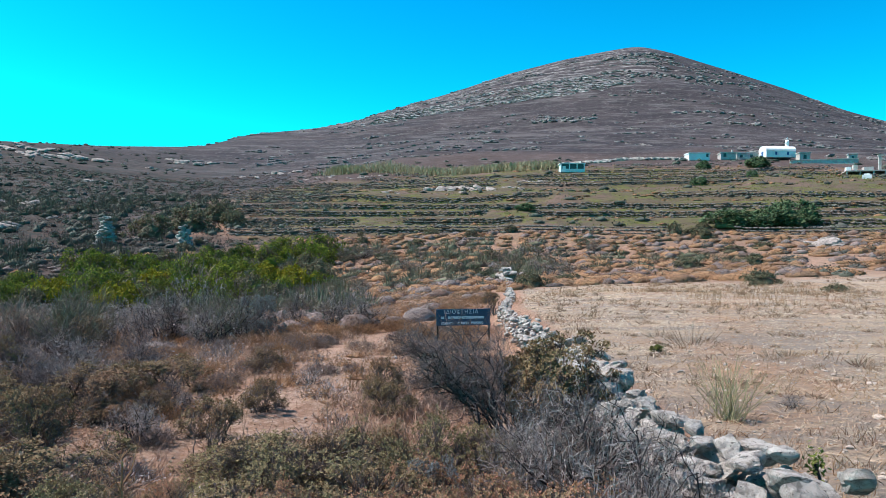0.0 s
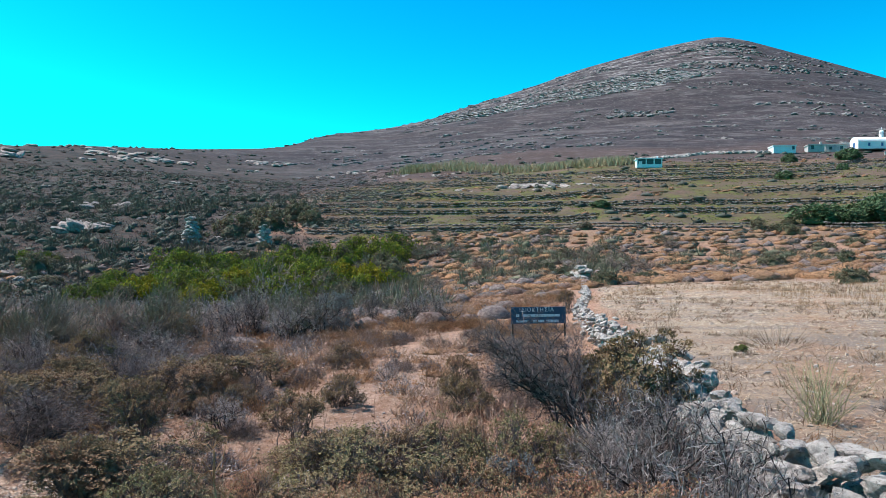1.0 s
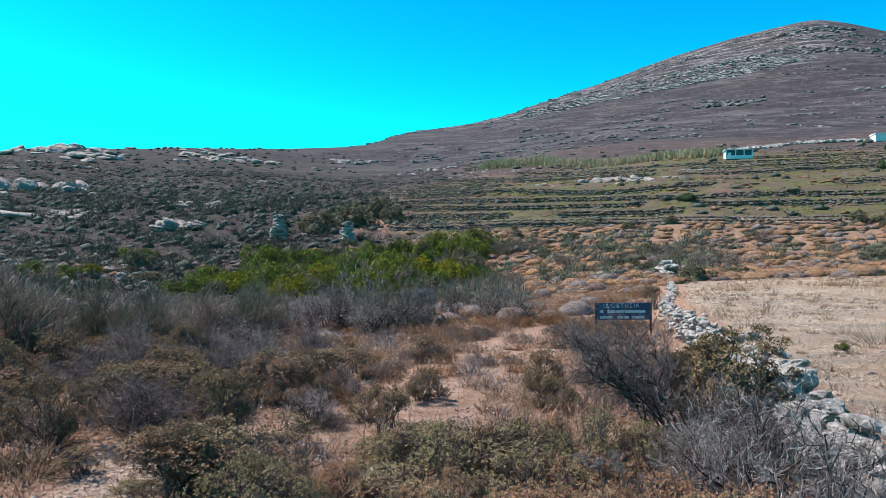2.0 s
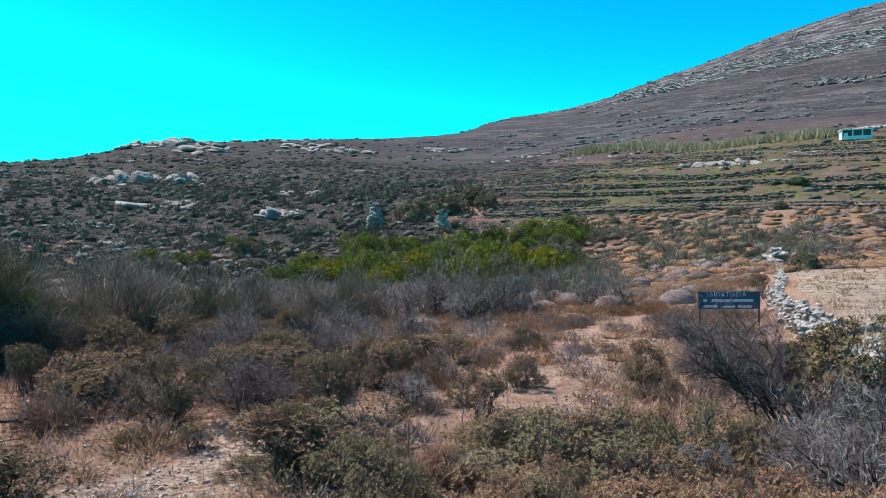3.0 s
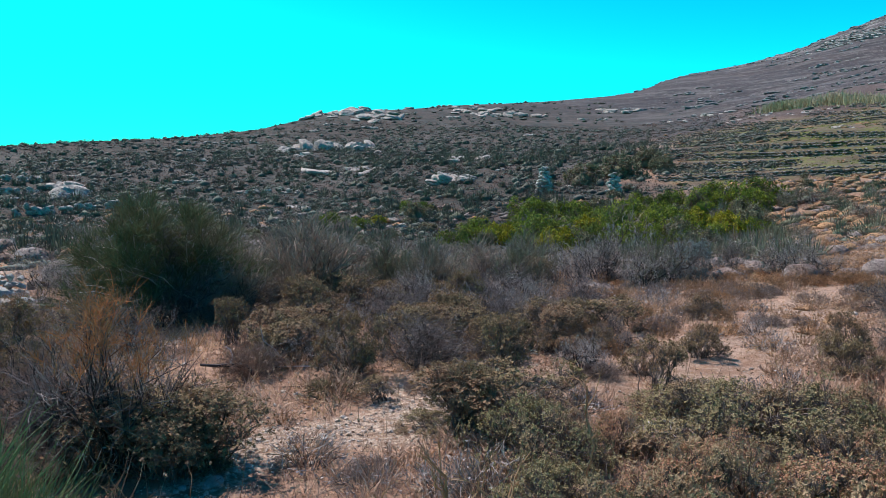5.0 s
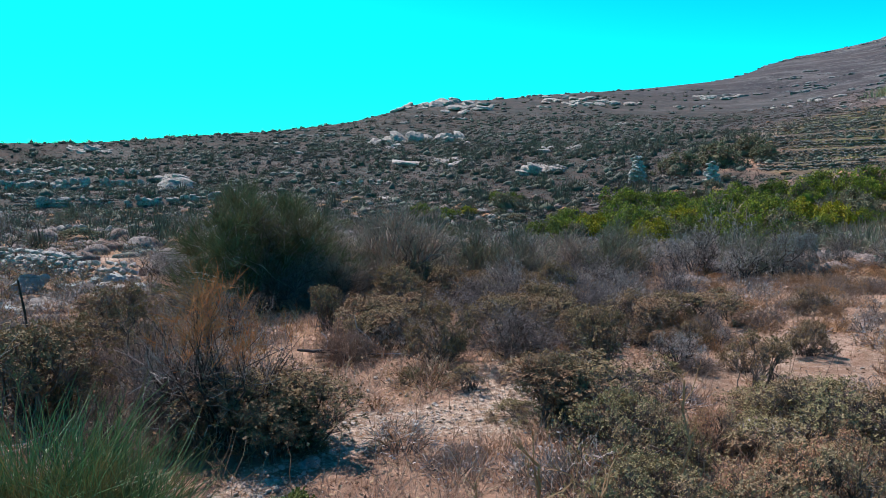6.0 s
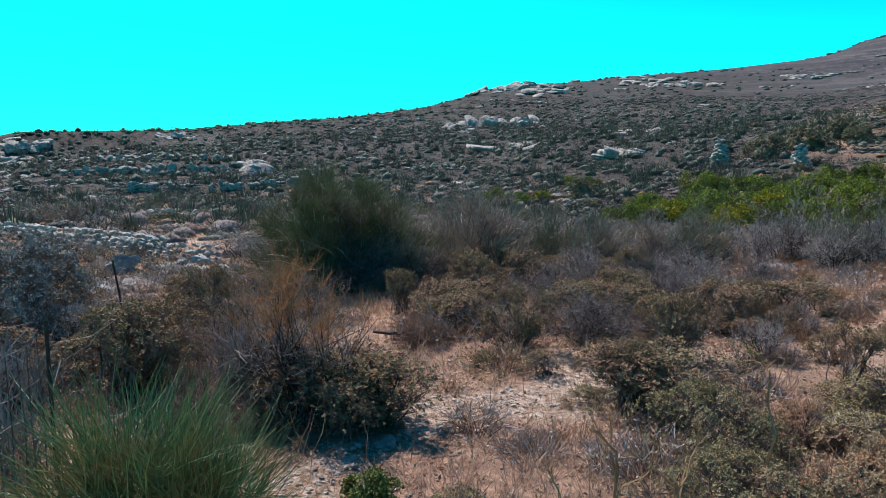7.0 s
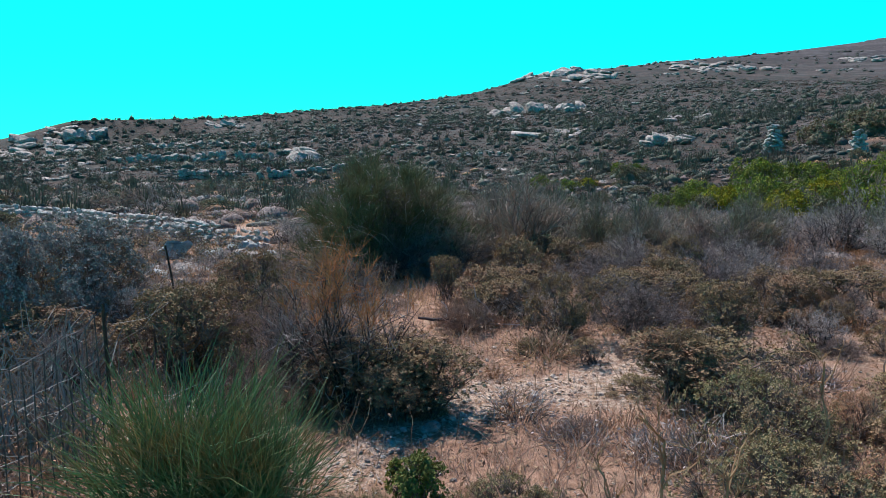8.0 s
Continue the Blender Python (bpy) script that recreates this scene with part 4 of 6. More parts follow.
PLOTS.setdefault("rust", []).extend([
    (-7.02, 16.04, 0.37, 0.22), (-4.72, 12.12, 0.36, 0.21), (-2.17, 9.78, 0.22, 0.27), (-4.3, 11.24, 0.32, 0.26), (-3.62, 11.99, 0.29,
    0.2), (-2.75, 13.74, 0.31, 0.27), (-0.47, 13.99, 0.49, 0.5), (-1.04, 15.97, 0.44, 0.56), (0.26, 20, 0.47, 0.45), (1.25, 23.97,
    0.56, 0.63), (0.09, 16, 0.38, 0.43), (-1.78, 15.9, 0.44, 0.7), (-3, 12.65, 0.3, 0.57), (-3.53, 9.36, 0.26, 0.37), (-2.27, 10.25,
    0.2, 0.28)])
PLOTS.setdefault("mastic", []).extend([
    (-4.13, 4.31, 0.16, 0.12), (-2.53, 4.69, 0.7, 0.34), (-2.92, 4.11, 0.26, 0.14), (-1.4, 3, 0.55, 0.36), (-2.25, 2.1, 0.34, 0.26),
    (-2.66, 1.61, 0.24, 0.22), (-0.92, 4.82, 0.78, 0.42), (-0.16, 5, 0.45, 0.5), (-1.95, 3.83, 0.5, 0.40), (-0.45, 4.1, 0.6, 0.42),
    (0.35, 5.1, 0.4, 0.42), (-0.75, 3.3, 0.5, 0.4)])
PLOTS.setdefault("mauve", []).extend([
    (-3.31, 1.46, 0.16, 0.23), (-2.76, 3.24, 0.21, 0.13), (-3.28, 5.76, 0.27, 0.16), (-2.38, 5.95, 0.24, 0.17), (-3.49, 4.81, 0.2,
    0.12), (-5.62, 5.23, 0.24, 0.14), (-0.73, 7.97, 0.23, 0.14), (-1.56, 9.48, 0.25, 0.15), (-0.09, 8.29, 0.31, 0.42), (-3.79, 13.5,
    0.27, 0.32), (-2.55, 8.45, 0.2, 0.18), (-1.19, 9.73, 0.21, 0.13), (-0.07, 7.4, 0.26, 0.54), (-1.39, 12.42, 0.29, 0.43), (-0.76,
    11.78, 0.28, 0.35), (-2.23, 12.81, 0.3, 0.48)])
PLOTS.setdefault("red", []).extend([
    (-1.64, 4.3, 0.19, 0.28), (-4.28, 1.98, 0.16, 0.13), (-0.3, 3.58, 0.5, 0.42), (0.44, 3.17, 0.5, 0.56), (0.02, 3.4, 0.45, 0.5),
    (0.3, 3.75, 0.4, 0.46), (0.62, 3.55, 0.35, 0.5)])
PLOTS.setdefault("black", []).extend([
    (-4.63, 2.4, 0.31, 0.65), (-5.62, 1.18, 0.35, 0.57), (-8.35, 6.02, 0.8, 1.23), (0.72, 4.85, 0.45, 0.8)])
PLOTS.setdefault("twiggy", []).extend([
    (0.98, 4.3, 0.42, 0.7), (0.6, 4.4, 0.42, 0.66), (1.15, 3.75, 0.35, 0.5)])
PLOTS.setdefault("arching", []).extend([
    (0.62, 5.7, 0.95, 1.06)])
PLOTS.setdefault("tall", []).extend([
    (1.02, 5.9, 0.42, 0.98), (0.72, 6.1, 0.3, 0.8)])
PLOTS.setdefault("hedge", []).extend([
    (-20.02, 37.01, 0.91, 1.58), (-18.33, 36.85, 0.82, 2.27), (-19.5, 39.5, 1.2, 2.38), (-17.42, 38.67, 0.85, 2.16), (-17.64, 39.49,
    0.91, 2.05), (-16.52, 40.82, 1.03, 1.7), (-14.36, 40.22, 1.15, 2.59), (-15.8, 43.19, 1.31, 2.44), (-13.61, 42.45, 1.08, 2.18),
    (-14.28, 44.04, 0.98, 2.18), (-12.08, 42.59, 1.07, 2.32), (-12.38, 42.81, 0.92, 2.42), (-10.57, 42.49, 0.97, 2.02), (-7, 41.53,
    0.97, 1.47), (-14.06, 37.2, 1.13, 1.47), (-12.21, 36.83, 1.07, 1.99), (-15.51, 35.76, 0.99, 1.66), (-14.97, 38.64, 1.24, 1.81),
    (-17.4, 33.95, 1.13, 1.52), (-16.32, 35.19, 0.97, 1.5)])
PLOTS.setdefault("hedge", []).extend([
    (-12.02, 39.24, 1.03, 1.65), (-9.92, 37.91, 1.07, 1.33), (-20.69, 35.03, 1.13, 1.53), (-19.02, 35.12, 1.01, 1.63), (-20.05, 31.87,
    0.73, 1.47), (-19.39, 33.31, 0.96, 1.8), (-10.27, 39.94, 0.85, 1.58), (-8.66, 39.75, 0.94, 1.41), (-11.98, 35.84, 0.91, 1.4),
    (-10.93, 36.74, 0.73, 1.2), (-33.81, 37.84, 0.98, 1.2), (-31.74, 37.79, 1.18, 1.17), (-34.1, 47.7, 0.55, 1.42), (-33.67, 48.67,
    0.51, 1.23)])
PLOTS.setdefault("mid_dark", []).extend([
    (-15.66, 36.81, 1.08, 1.5), (-10.65, 39.59, 1.16, 1.5), (-14.02, 34.24, 1.11, 1.2), (-18.23, 32.2, 1.05, 1.2), (-8.55, 36, 1.07, 1.1),
    (-31.68, 45.04, 0.63, 1.37), (18.96, 59.03, 0.92, 1.02), (20.34, 56.45, 0.79, 0.83), (4.01, 32.76, 0.77, 0.73), (12.15, 27.43, 0.86, 0.51),
    (12.44, 22.83, 0.45, 0.27), (-23.66, 68, 2.39, 2.2), (-26.14, 64.94, 2.03, 2.0), (-22.42, 72.62, 1.7, 2.0), (-20.2, 70, 1.6, 1.6)])
PLOTS.setdefault("yellow", []).extend([
    (-15.89, 39.71, 1.09, 1.8), (-10.72, 42.97, 0.98, 1.79), (-8.94, 42.55, 1.24, 1.56), (-8.43, 41.08, 1.15, 1.45), (-14.59, 33,
    1.5, 1.5), (-18.49, 34.34, 0.94, 1.6), (-32.23, 40.9, 0.8, 0.67)])
PLOTS.setdefault("mid_broom", []).extend([
    (-13.64, 39.72, 1.28, 2.42), (-12.37, 34.87, 1.14, 1.82), (-10.54, 33.38, 0.89, 1.44), (-30.84, 35.57, 1.07, 1.14)])
PLOTS.setdefault("fig", []).extend([
    (24.67, 61.22, 2.6, 1.5), (29.48, 61.28, 2.4, 2.0), (27.49, 61.1, 2.39, 1.4), (40.76, 95.68, 0.8, 1.0), (38.9, 108.22, 0.9, 1.3), (46.95, 108.26, 1.8, 1.5), (31.98, 90.52, 1.2, 0.9), (8.36, 73.53, 1.04, 0.62)])

for kind, spots in PLOTS.items():
    for x, y, R, H in spots:
        grow(kind, x, y, R, min(H, 0.66 * R) if kind in ("rust", "mauve") else H * (0.78 if kind == "hedge" else 1.0))

# ---------------------------------------------------------------- stones, walls, outcrops
def stone_shape(rng, level=2, planes=10, rough=0.04, flat=1.0):
    """Points of a broken, faceted stone about 1 across each half."""
    v, f = BALL[level]
    nrm = unit(rng.normal(size=(planes, 3)) * np.array([1, 1, flat]))
    d = rng.uniform(0.42, 0.88, planes)
    reach = np.min(np.where(v @ nrm.T > 0.05, d / np.maximum(v @ nrm.T, 0.05), 9), axis=1)
    r = np.minimum(reach, 1.0)
    for k in range(6):
        r = r * (1 + 0.022 * np.sin(v @ (rng.normal(size=3) * (3 + 2.2 * k)) + rng.uniform(0, 6.28)))
    p = v * r[:, None]
    return p * (1 + rough * rng.normal(size=(len(v), 1))), f


def turned(rng, p, size, turn=None, tilt=0.2):
    m = Euler((rng.normal() * tilt, rng.normal() * tilt, rng.uniform(0, 6.28) if turn is None else turn)).to_matrix()
    return (p * np.asarray(size)) @ np.array(m).T


srng = np.random.default_rng(5)
STONES = []
for k in range(14):
    p, f = stone_shape(srng, 3, 9, 0.018)
    p = p * (1 / np.max(np.abs(unit(p)), axis=1, keepdims=True)) ** 0.5
    STONES.append(mesh_of("stone", p, [f], [M_STONE], True, crease=26))
SLABS = []
for k in range(10):
    p, f = stone_shape(srng, 3, 11, 0.025, 2.2)
    p = p * (1 / np.max(np.abs(unit(p)), axis=1, keepdims=True)) ** 0.25
    SLABS.append(mesh_of("rock", p, [f], [M_ROCK], True, crease=22))
TEALS = [mesh_of("rock", *(lambda q: (q[0], [q[1]]))(stone_shape(srng, 3, 9, 0.03)), [M_TEAL], True, crease=24) for k in range(3)]


class Pile(Kit):
    """A kit whose pieces are set on the ground at the end, all at once."""

    def __init__(self):
        self.v, self.f, self.m, self.n = [], [], [], 0
        self.spot, self.size = [], []

    def drop(self, verts, faces, x, y, dz, gx=None, gy=None):
        self.add(verts + np.array([x, y, dz]), faces)
        self.spot.append((x if gx is None else gx, y if gy is None else gy))
        self.size.append(len(verts))

    def settle(self):
        s = np.array(self.spot)
        z = np.repeat(ground_z(s[:, 0], s[:, 1]), self.size)
        v = np.concatenate(self.v)
        v[:, 2] += z
        self.v = [v]
        return self


def dry_wall(name, label, line, height, width, size, limit, seed, group="dry stone walls", crop=1.0, flat=False):
    """A dry-stone wall along a line: the first stones are pieces, the rest one mesh."""
    rng = np.random.default_rng(seed)
    root = tagged(new(name), label, "stone wall", group)
    rest, made = Kit(), 0
    pts = np.array(line, float)
    seg = np.hypot(*np.diff(pts, axis=0).T)
    s = np.concatenate([[0], np.cumsum(seg)])
    d = 0.0
    while d < s[-1]:
        x, y = np.interp(d, s, pts[:, 0]), np.interp(d, s, pts[:, 1])
        x2, y2 = np.interp(d + 0.1, s, pts[:, 0]), np.interp(d + 0.1, s, pts[:, 1])
        tx, ty = unit(np.array([x2 - x + 1e-6, y2 - y]))
        far = 0.15 if flat else smooth(4, 14, d)
        sz = size * (0.98 - 0.18 * float(far))
        tall = height * (1.0 - 0.62 * float(far)) * (0.92 + 0.22 * float(vnoise(np.array([d]), np.array([0.0]), 2.3, seed)[0]))
        layers = max(1, int(round(tall / (sz * 0.62))))
        for lay in range(layers):
            span = width * (1.0 - 0.35 * lay / max(layers - 1, 1)) * crop * (1 - 0.3 * float(far))
            across = max(2, int(round(span / sz))) if lay < layers - 1 else max(1, int(round(span / sz)))
            for k in range(across):
                off = (k - (across - 1) / 2) * (span / across) + rng.normal() * 0.05
                slide = rng.uniform(-0.5, 0.5) * sz
                px, py = x - ty * off + tx * slide, y + tx * off + ty * slide
                sc = np.array([rng.uniform(0.45, 0.9), rng.uniform(0.36, 0.6), rng.uniform(0.24, 0.42)]) * sz * rng.uniform(0.65, 1.05)
                pz = zf(px, py) + (lay + 0.45) * sz * 0.56
                turn = math.atan2(ty, tx) + rng.normal() * 0.45
                if made < limit:
                    ob = part("stone", STONES[int(rng.integers(len(STONES)))], root)
                    ob.location, ob.rotation_euler, ob.scale = (px, py, pz), (rng.normal() * 0.18, rng.normal() * 0.18, turn), sc
                    made += 1
                else:
                    p, f = stone_shape(rng, 1, 7, 0.03)
                    rest.add(turned(rng, p, sc, turn) + np.array([px, py, pz]), f)
        d += sz * 0.86
    if rest.n:
        part("far_stones", rest.mesh("far_stones", [M_STONE]), root)["kind"] = "stuff"
    return root


dry_wall("dry_stone_wall", "long tumbledown dry-stone wall of pale grey rubble beside the field", WALL_LINE[1:], 0.60, 0.5, 0.205, 295, 81)
# wall past the hollow
dry_wall("dry_stone_wall", "low lichened dry-stone wall at the foot of the slope", [(-29.5, 4.5), (-25.8, 6.0), (-21.4, 6.0), (-18.7, 6.2), (-15.8, 6.3), (-13.4, 6.6)],
         0.62, 0.45, 0.24, 290, 82, flat=True)


def cairn(x, y, R, H, seed, label):
    rng = np.random.default_rng(seed)
    root = tagged(new("stone_pillar"), label, "stone pillar", "stone gate pillars")
    z, g = 0.0, zf(x, y)
    while z < H:
        rad = R * (1 - 0.7 * (z / H) ** 1.2)
        h = rng.uniform(0.14, 0.24)
        for k in range(max(3, int(rad * 11))):
            a = rng.uniform(0, 6.28)
            q = rad * rng.uniform(0.35, 0.9)
            ob = part("stone", STONES[7 + int(rng.integers(7))], root)
            ob.location = (x + q * math.cos(a), y + q * math.sin(a), g + z + h * 0.4)
            ob.rotation_euler = (rng.normal() * 0.15, rng.normal() * 0.15, a + rng.normal() * 0.4)
            ob.scale = (rng.uniform(0.2, 0.36), rng.uniform(0.16, 0.26), h * 0.62)
        z += h * 0.85
    return root


cairn(-28.6, 61.3, 0.95, 2.3, 83, "tapering half-fallen pillar of stacked grey stones")
cairn(-21.8, 60.9, 0.7, 1.6, 84, "squat pillar of stacked flat stones")
cairn(3.35, 37.6, 0.5, 0.65, 85, "small cone of piled stones ending the field wall")


def outcrop(x, y, w, h, n, seed, shapes=SLABS, label="weathered pale grey rock outcrop on the slope", steep=False):
    """n rocks over a width of w metres, about h high, lying along the slope; steep ones are upright, jointed blocks."""
    rng = np.random.default_rng(seed)
    root = tagged(new("rock_outcrop"), label, "rock", "rock outcrops")
    bear = math.atan2(x, y)
    tx, ty = math.cos(bear), -math.sin(bear)
    n = n if n < 2 else int(n * 2.6)
    for k in range(n):
        u = ((k + 0.5) / n - 0.5) * w + rng.normal() * 0.08 * w
        dpt = rng.normal() * (0.08 if steep else 0.2) * w
        px, py = x + tx * u - ty * dpt, y + ty * u + tx * dpt
        big = rng.uniform(0.45, 1.3) * (1.15 if k == n // 2 else 0.85)
        sx = max(w / n * 0.85, h * 0.42) * big
        sz = min(h * 0.6, sx * 0.9) * big
        flat = 1.0 if steep else 0.62 if n > 1 else 1.1
        ob = part("rock", shapes[int(rng.integers(len(shapes)))], root)
        ob.location = (px, py, zf(px, py) + sz * (0.4 if steep else 0.22))
        ob.rotation_euler = (0.3 + rng.normal() * 0.12, rng.normal() * 0.14, -bear + rng.normal() * 0.4)
        ob.scale = (sx * (0.9 if steep else 1.5), sx * rng.uniform(0.8, 1.3), sz * flat)
    return root


def ledge(line, h, step, seed, label="low grey rock ledge across the slope", gap=0.2):
    """Blocks of bedrock in a row along a line of places, with gaps."""
    rng = np.random.default_rng(seed)
    root = tagged(new("rock_ledge"), label, "rock", "rock ledges")
    pts = np.array(line, float)
    dist = np.concatenate([[0], np.cumsum(np.hypot(*np.diff(pts, axis=0).T))])
    d = 0.0
    while d < dist[-1]:
        x, y = np.interp(d, dist, pts[:, 0]), np.interp(d, dist, pts[:, 1])
        x2, y2 = np.interp(d + 0.5, dist, pts[:, 0]), np.interp(d + 0.5, dist, pts[:, 1])
        run = step * rng.uniform(0.5, 1.5)
        if rng.uniform() > gap:
            for up in range(2):
                px, py = x + rng.normal() * 0.2 * step, y + rng.normal() * 0.2 * step
                hh = h * rng.uniform(0.3, 0.6)
                ob = part("rock", SLABS[int(rng.integers(len(SLABS)))], root)
                ob.location = (px, py, zf(px, py) + hh * (0.35 + 0.9 * up))
                ob.rotation_euler = (rng.normal() * 0.08, rng.normal() * 0.08, math.atan2(y2 - y, x2 - x) + rng.normal() * 0.2)
                ob.scale = (run * rng.uniform(0.5, 0.85), step * 0.5, hh)
        d += run * 0.8
    return root


for k, row in enumerate([
        (-47.9, 80.0, 6.9, 1.6, 7), (-40.7, 64.9, 3.3, 2.1, 5), (-54.7, 67.7, 4.8, 1.5, 6), (-52.8, 77.1, 2.2, 1.2, 2), (-43.1, 43.6, 1.7, 0.9, 2),
        (-77.8, 85.9, 13.6, 3.0, 12), (-106.0, 125.5, 20, 3.2, 16), (-89, 160, 19, 2.6, 13), (-70.3, 198.4, 13.2, 2.3, 7),
        (-108.5, 28.6, 5.3, 2.9, 5), (-107, 21.5, 9.6, 2.3, 7), (-108.5, 49, 5.5, 1.3, 3)]):
    outcrop(*row, seed=100 + k, steep=k in (5, 9))
for k, row in enumerate([
        (-80.6, 47.0, 2.9, 0.7, 4), (-68.0, 38.9, 1.5, 1.2, 1), (-102.0, 24.2, 3.3, 1.1, 4), (-104, 38.9, 3.6, 0.7, 3), (-76.0, 16.6, 3.0, 0.5, 3),
        (-70.9, 21.4, 1.7, 0.5, 2), (-58.0, 64.5, 1.7, 0.5, 1), (-72.0, 75.4, 3.3, 1.0, 4)]):
    outcrop(*row, seed=120 + k)
for k, row in enumerate([
        (4.3, 90.6, 4.3, 1.8, 5), (-0.4, 91.7, 3.6, 1.4, 5), (12.6, 98.1, 4.6, 0.8, 5), (-12.6, 119.6, 5.6, 0.9, 5), (-22.0, 124.9, 6.9, 0.9, 6),
        (-36.3, 152.0, 9.8, 1.2, 7), (-26.7, 64.5, 2.2, 0.5, 3), (26.8, 50.3, 1.6, 1.2, 9), (8.1, 89.9, 4.2, 0.8, 5), (-6.5, 88.2, 2.8, 0.6, 4)]):
    outcrop(*row, seed=140 + k, label="grey boulders among the terraces")
outcrop(-13.2, 4.8, 0.46, 0.72, 1, 160, TEALS, "big pale boulder with green staining by the wall")
for k, line in enumerate([
        [(-82.4, 24.7), (-77.0, 31.0), (-71.2, 38.2)], [(-60.4, 23.0), (-58.0, 27.5), (-56.0, 31.5), (-53.6, 34.6)], [(-31.7, 12.4), (-29.4, 13.2), (-26.9, 13.8)],
        [(-94.0, 31.9), (-86.0, 37.0), (-77.0, 41.4)], [(-55.8, 49.3), (-53.0, 50.6), (-50.3, 51.8)], [(-72.7, 20.5), (-70.5, 24.5)], [(-104.0, 78.6), (-99.5, 84.5), (-95.7, 90.0)]]):
    ledge(line, (0.9, 0.7, 0.36, 0.7, 0.45, 0.45, 0.45)[k], (0.62, 0.5, 0.28, 0.6, 0.45, 0.5, 0.6)[k], 170 + k, gap=0.2 if k < 3 else 0.4)
for k, row in enumerate([(-111.2, 23.0, 9.0, 2.4, 7), (-70.6, 15.2, 3.5, 0.6, 4), (-93.2, 35.8, 4.5, 1.4, 4), (-72.4, 41.4, 2.6, 1.9, 3), (-107.7, 48.6, 5.0, 1.4, 4), (-84, 20, 5, 0.9, 5), (-97, 18, 6, 1.2, 5)]):
    outcrop(*row, seed=180 + k)
for k, row in enumerate([(-10.9, 3.8, 1.2, 0.35, 7), (-11.6, 4.4, 1.0, 0.35, 5), (-12.6, 5.7, 1.2, 0.35, 6), (-13.6, 6.3, 0.9, 0.3, 4)]):
    outcrop(*row, seed=161 + k, shapes=TEALS + SLABS[:3], label="pale tumbled boulders below the slope wall")


def terrace_walls():
    """Rubble banks along the risers of the terraces, one wall for each level."""
    for name, a0, a1, r0, r1 in (("right", -16.5, 42, 62, 121), ("left", -88, -60, 36, 86)):
        az = np.arange(a0, a1, 0.22)
        rr = np.arange(r0, r1, 0.2)
        A, Rr = np.meshgrid(np.radians(az), rr, indexing="ij")
        zb = base_height(Rr * np.sin(A), Rr * np.cos(A))
        z = warp(Rr * np.sin(A), Rr * np.cos(A), zb)
        for level in range(int(z.min()), int(z.max()) + 1):
            over = z > level + 0.9
            hit = over.any(axis=1) & ~over[:, 0]
            first = over.argmax(axis=1)
            rng = np.random.default_rng(300 + level + (50 if name == "left" else 0))
            kit = Pile()
            for i in np.nonzero(hit)[0]:
                r = rr[first[i]]
                a = radians(az[i])
                keep = float(vnoise(np.array([az[i]]), np.array([level * 7.3]), 5.0 if name == "right" else 3.0, 71)[0])
                if keep < (-0.42 if name == "right" else 0.05):
                    continue
                for lay in range(3):
                    for q in range(5):
                        if rng.uniform() < 0.1 + 0.2 * lay:
                            continue
                        sz = rng.uniform(0.07, 0.17)
                        aa = a + rng.uniform(-0.5, 0.5) * 0.0042
                        dr = r - 0.55 + 0.14 * lay + rng.normal() * 0.1
                        x, y = dr * math.sin(aa), dr * math.cos(aa)
                        p, f = stone_shape(rng, 1, 6, 0.03)
                        kit.drop(turned(rng, p, (sz * 1.6, sz, sz * 0.7)), f, x, y, 0.06 + lay * 0.18 * STEP,
                                 (r - 0.7) * math.sin(aa), (r - 0.7) * math.cos(aa))
            if kit.n > 400:
                tagged(new("terrace_wall", kit.settle().mesh("terrace_wall", [M_BANK])), "low dry-stone terrace wall with gaps and rubble", "stone wall", "terrace walls")


terrace_walls()


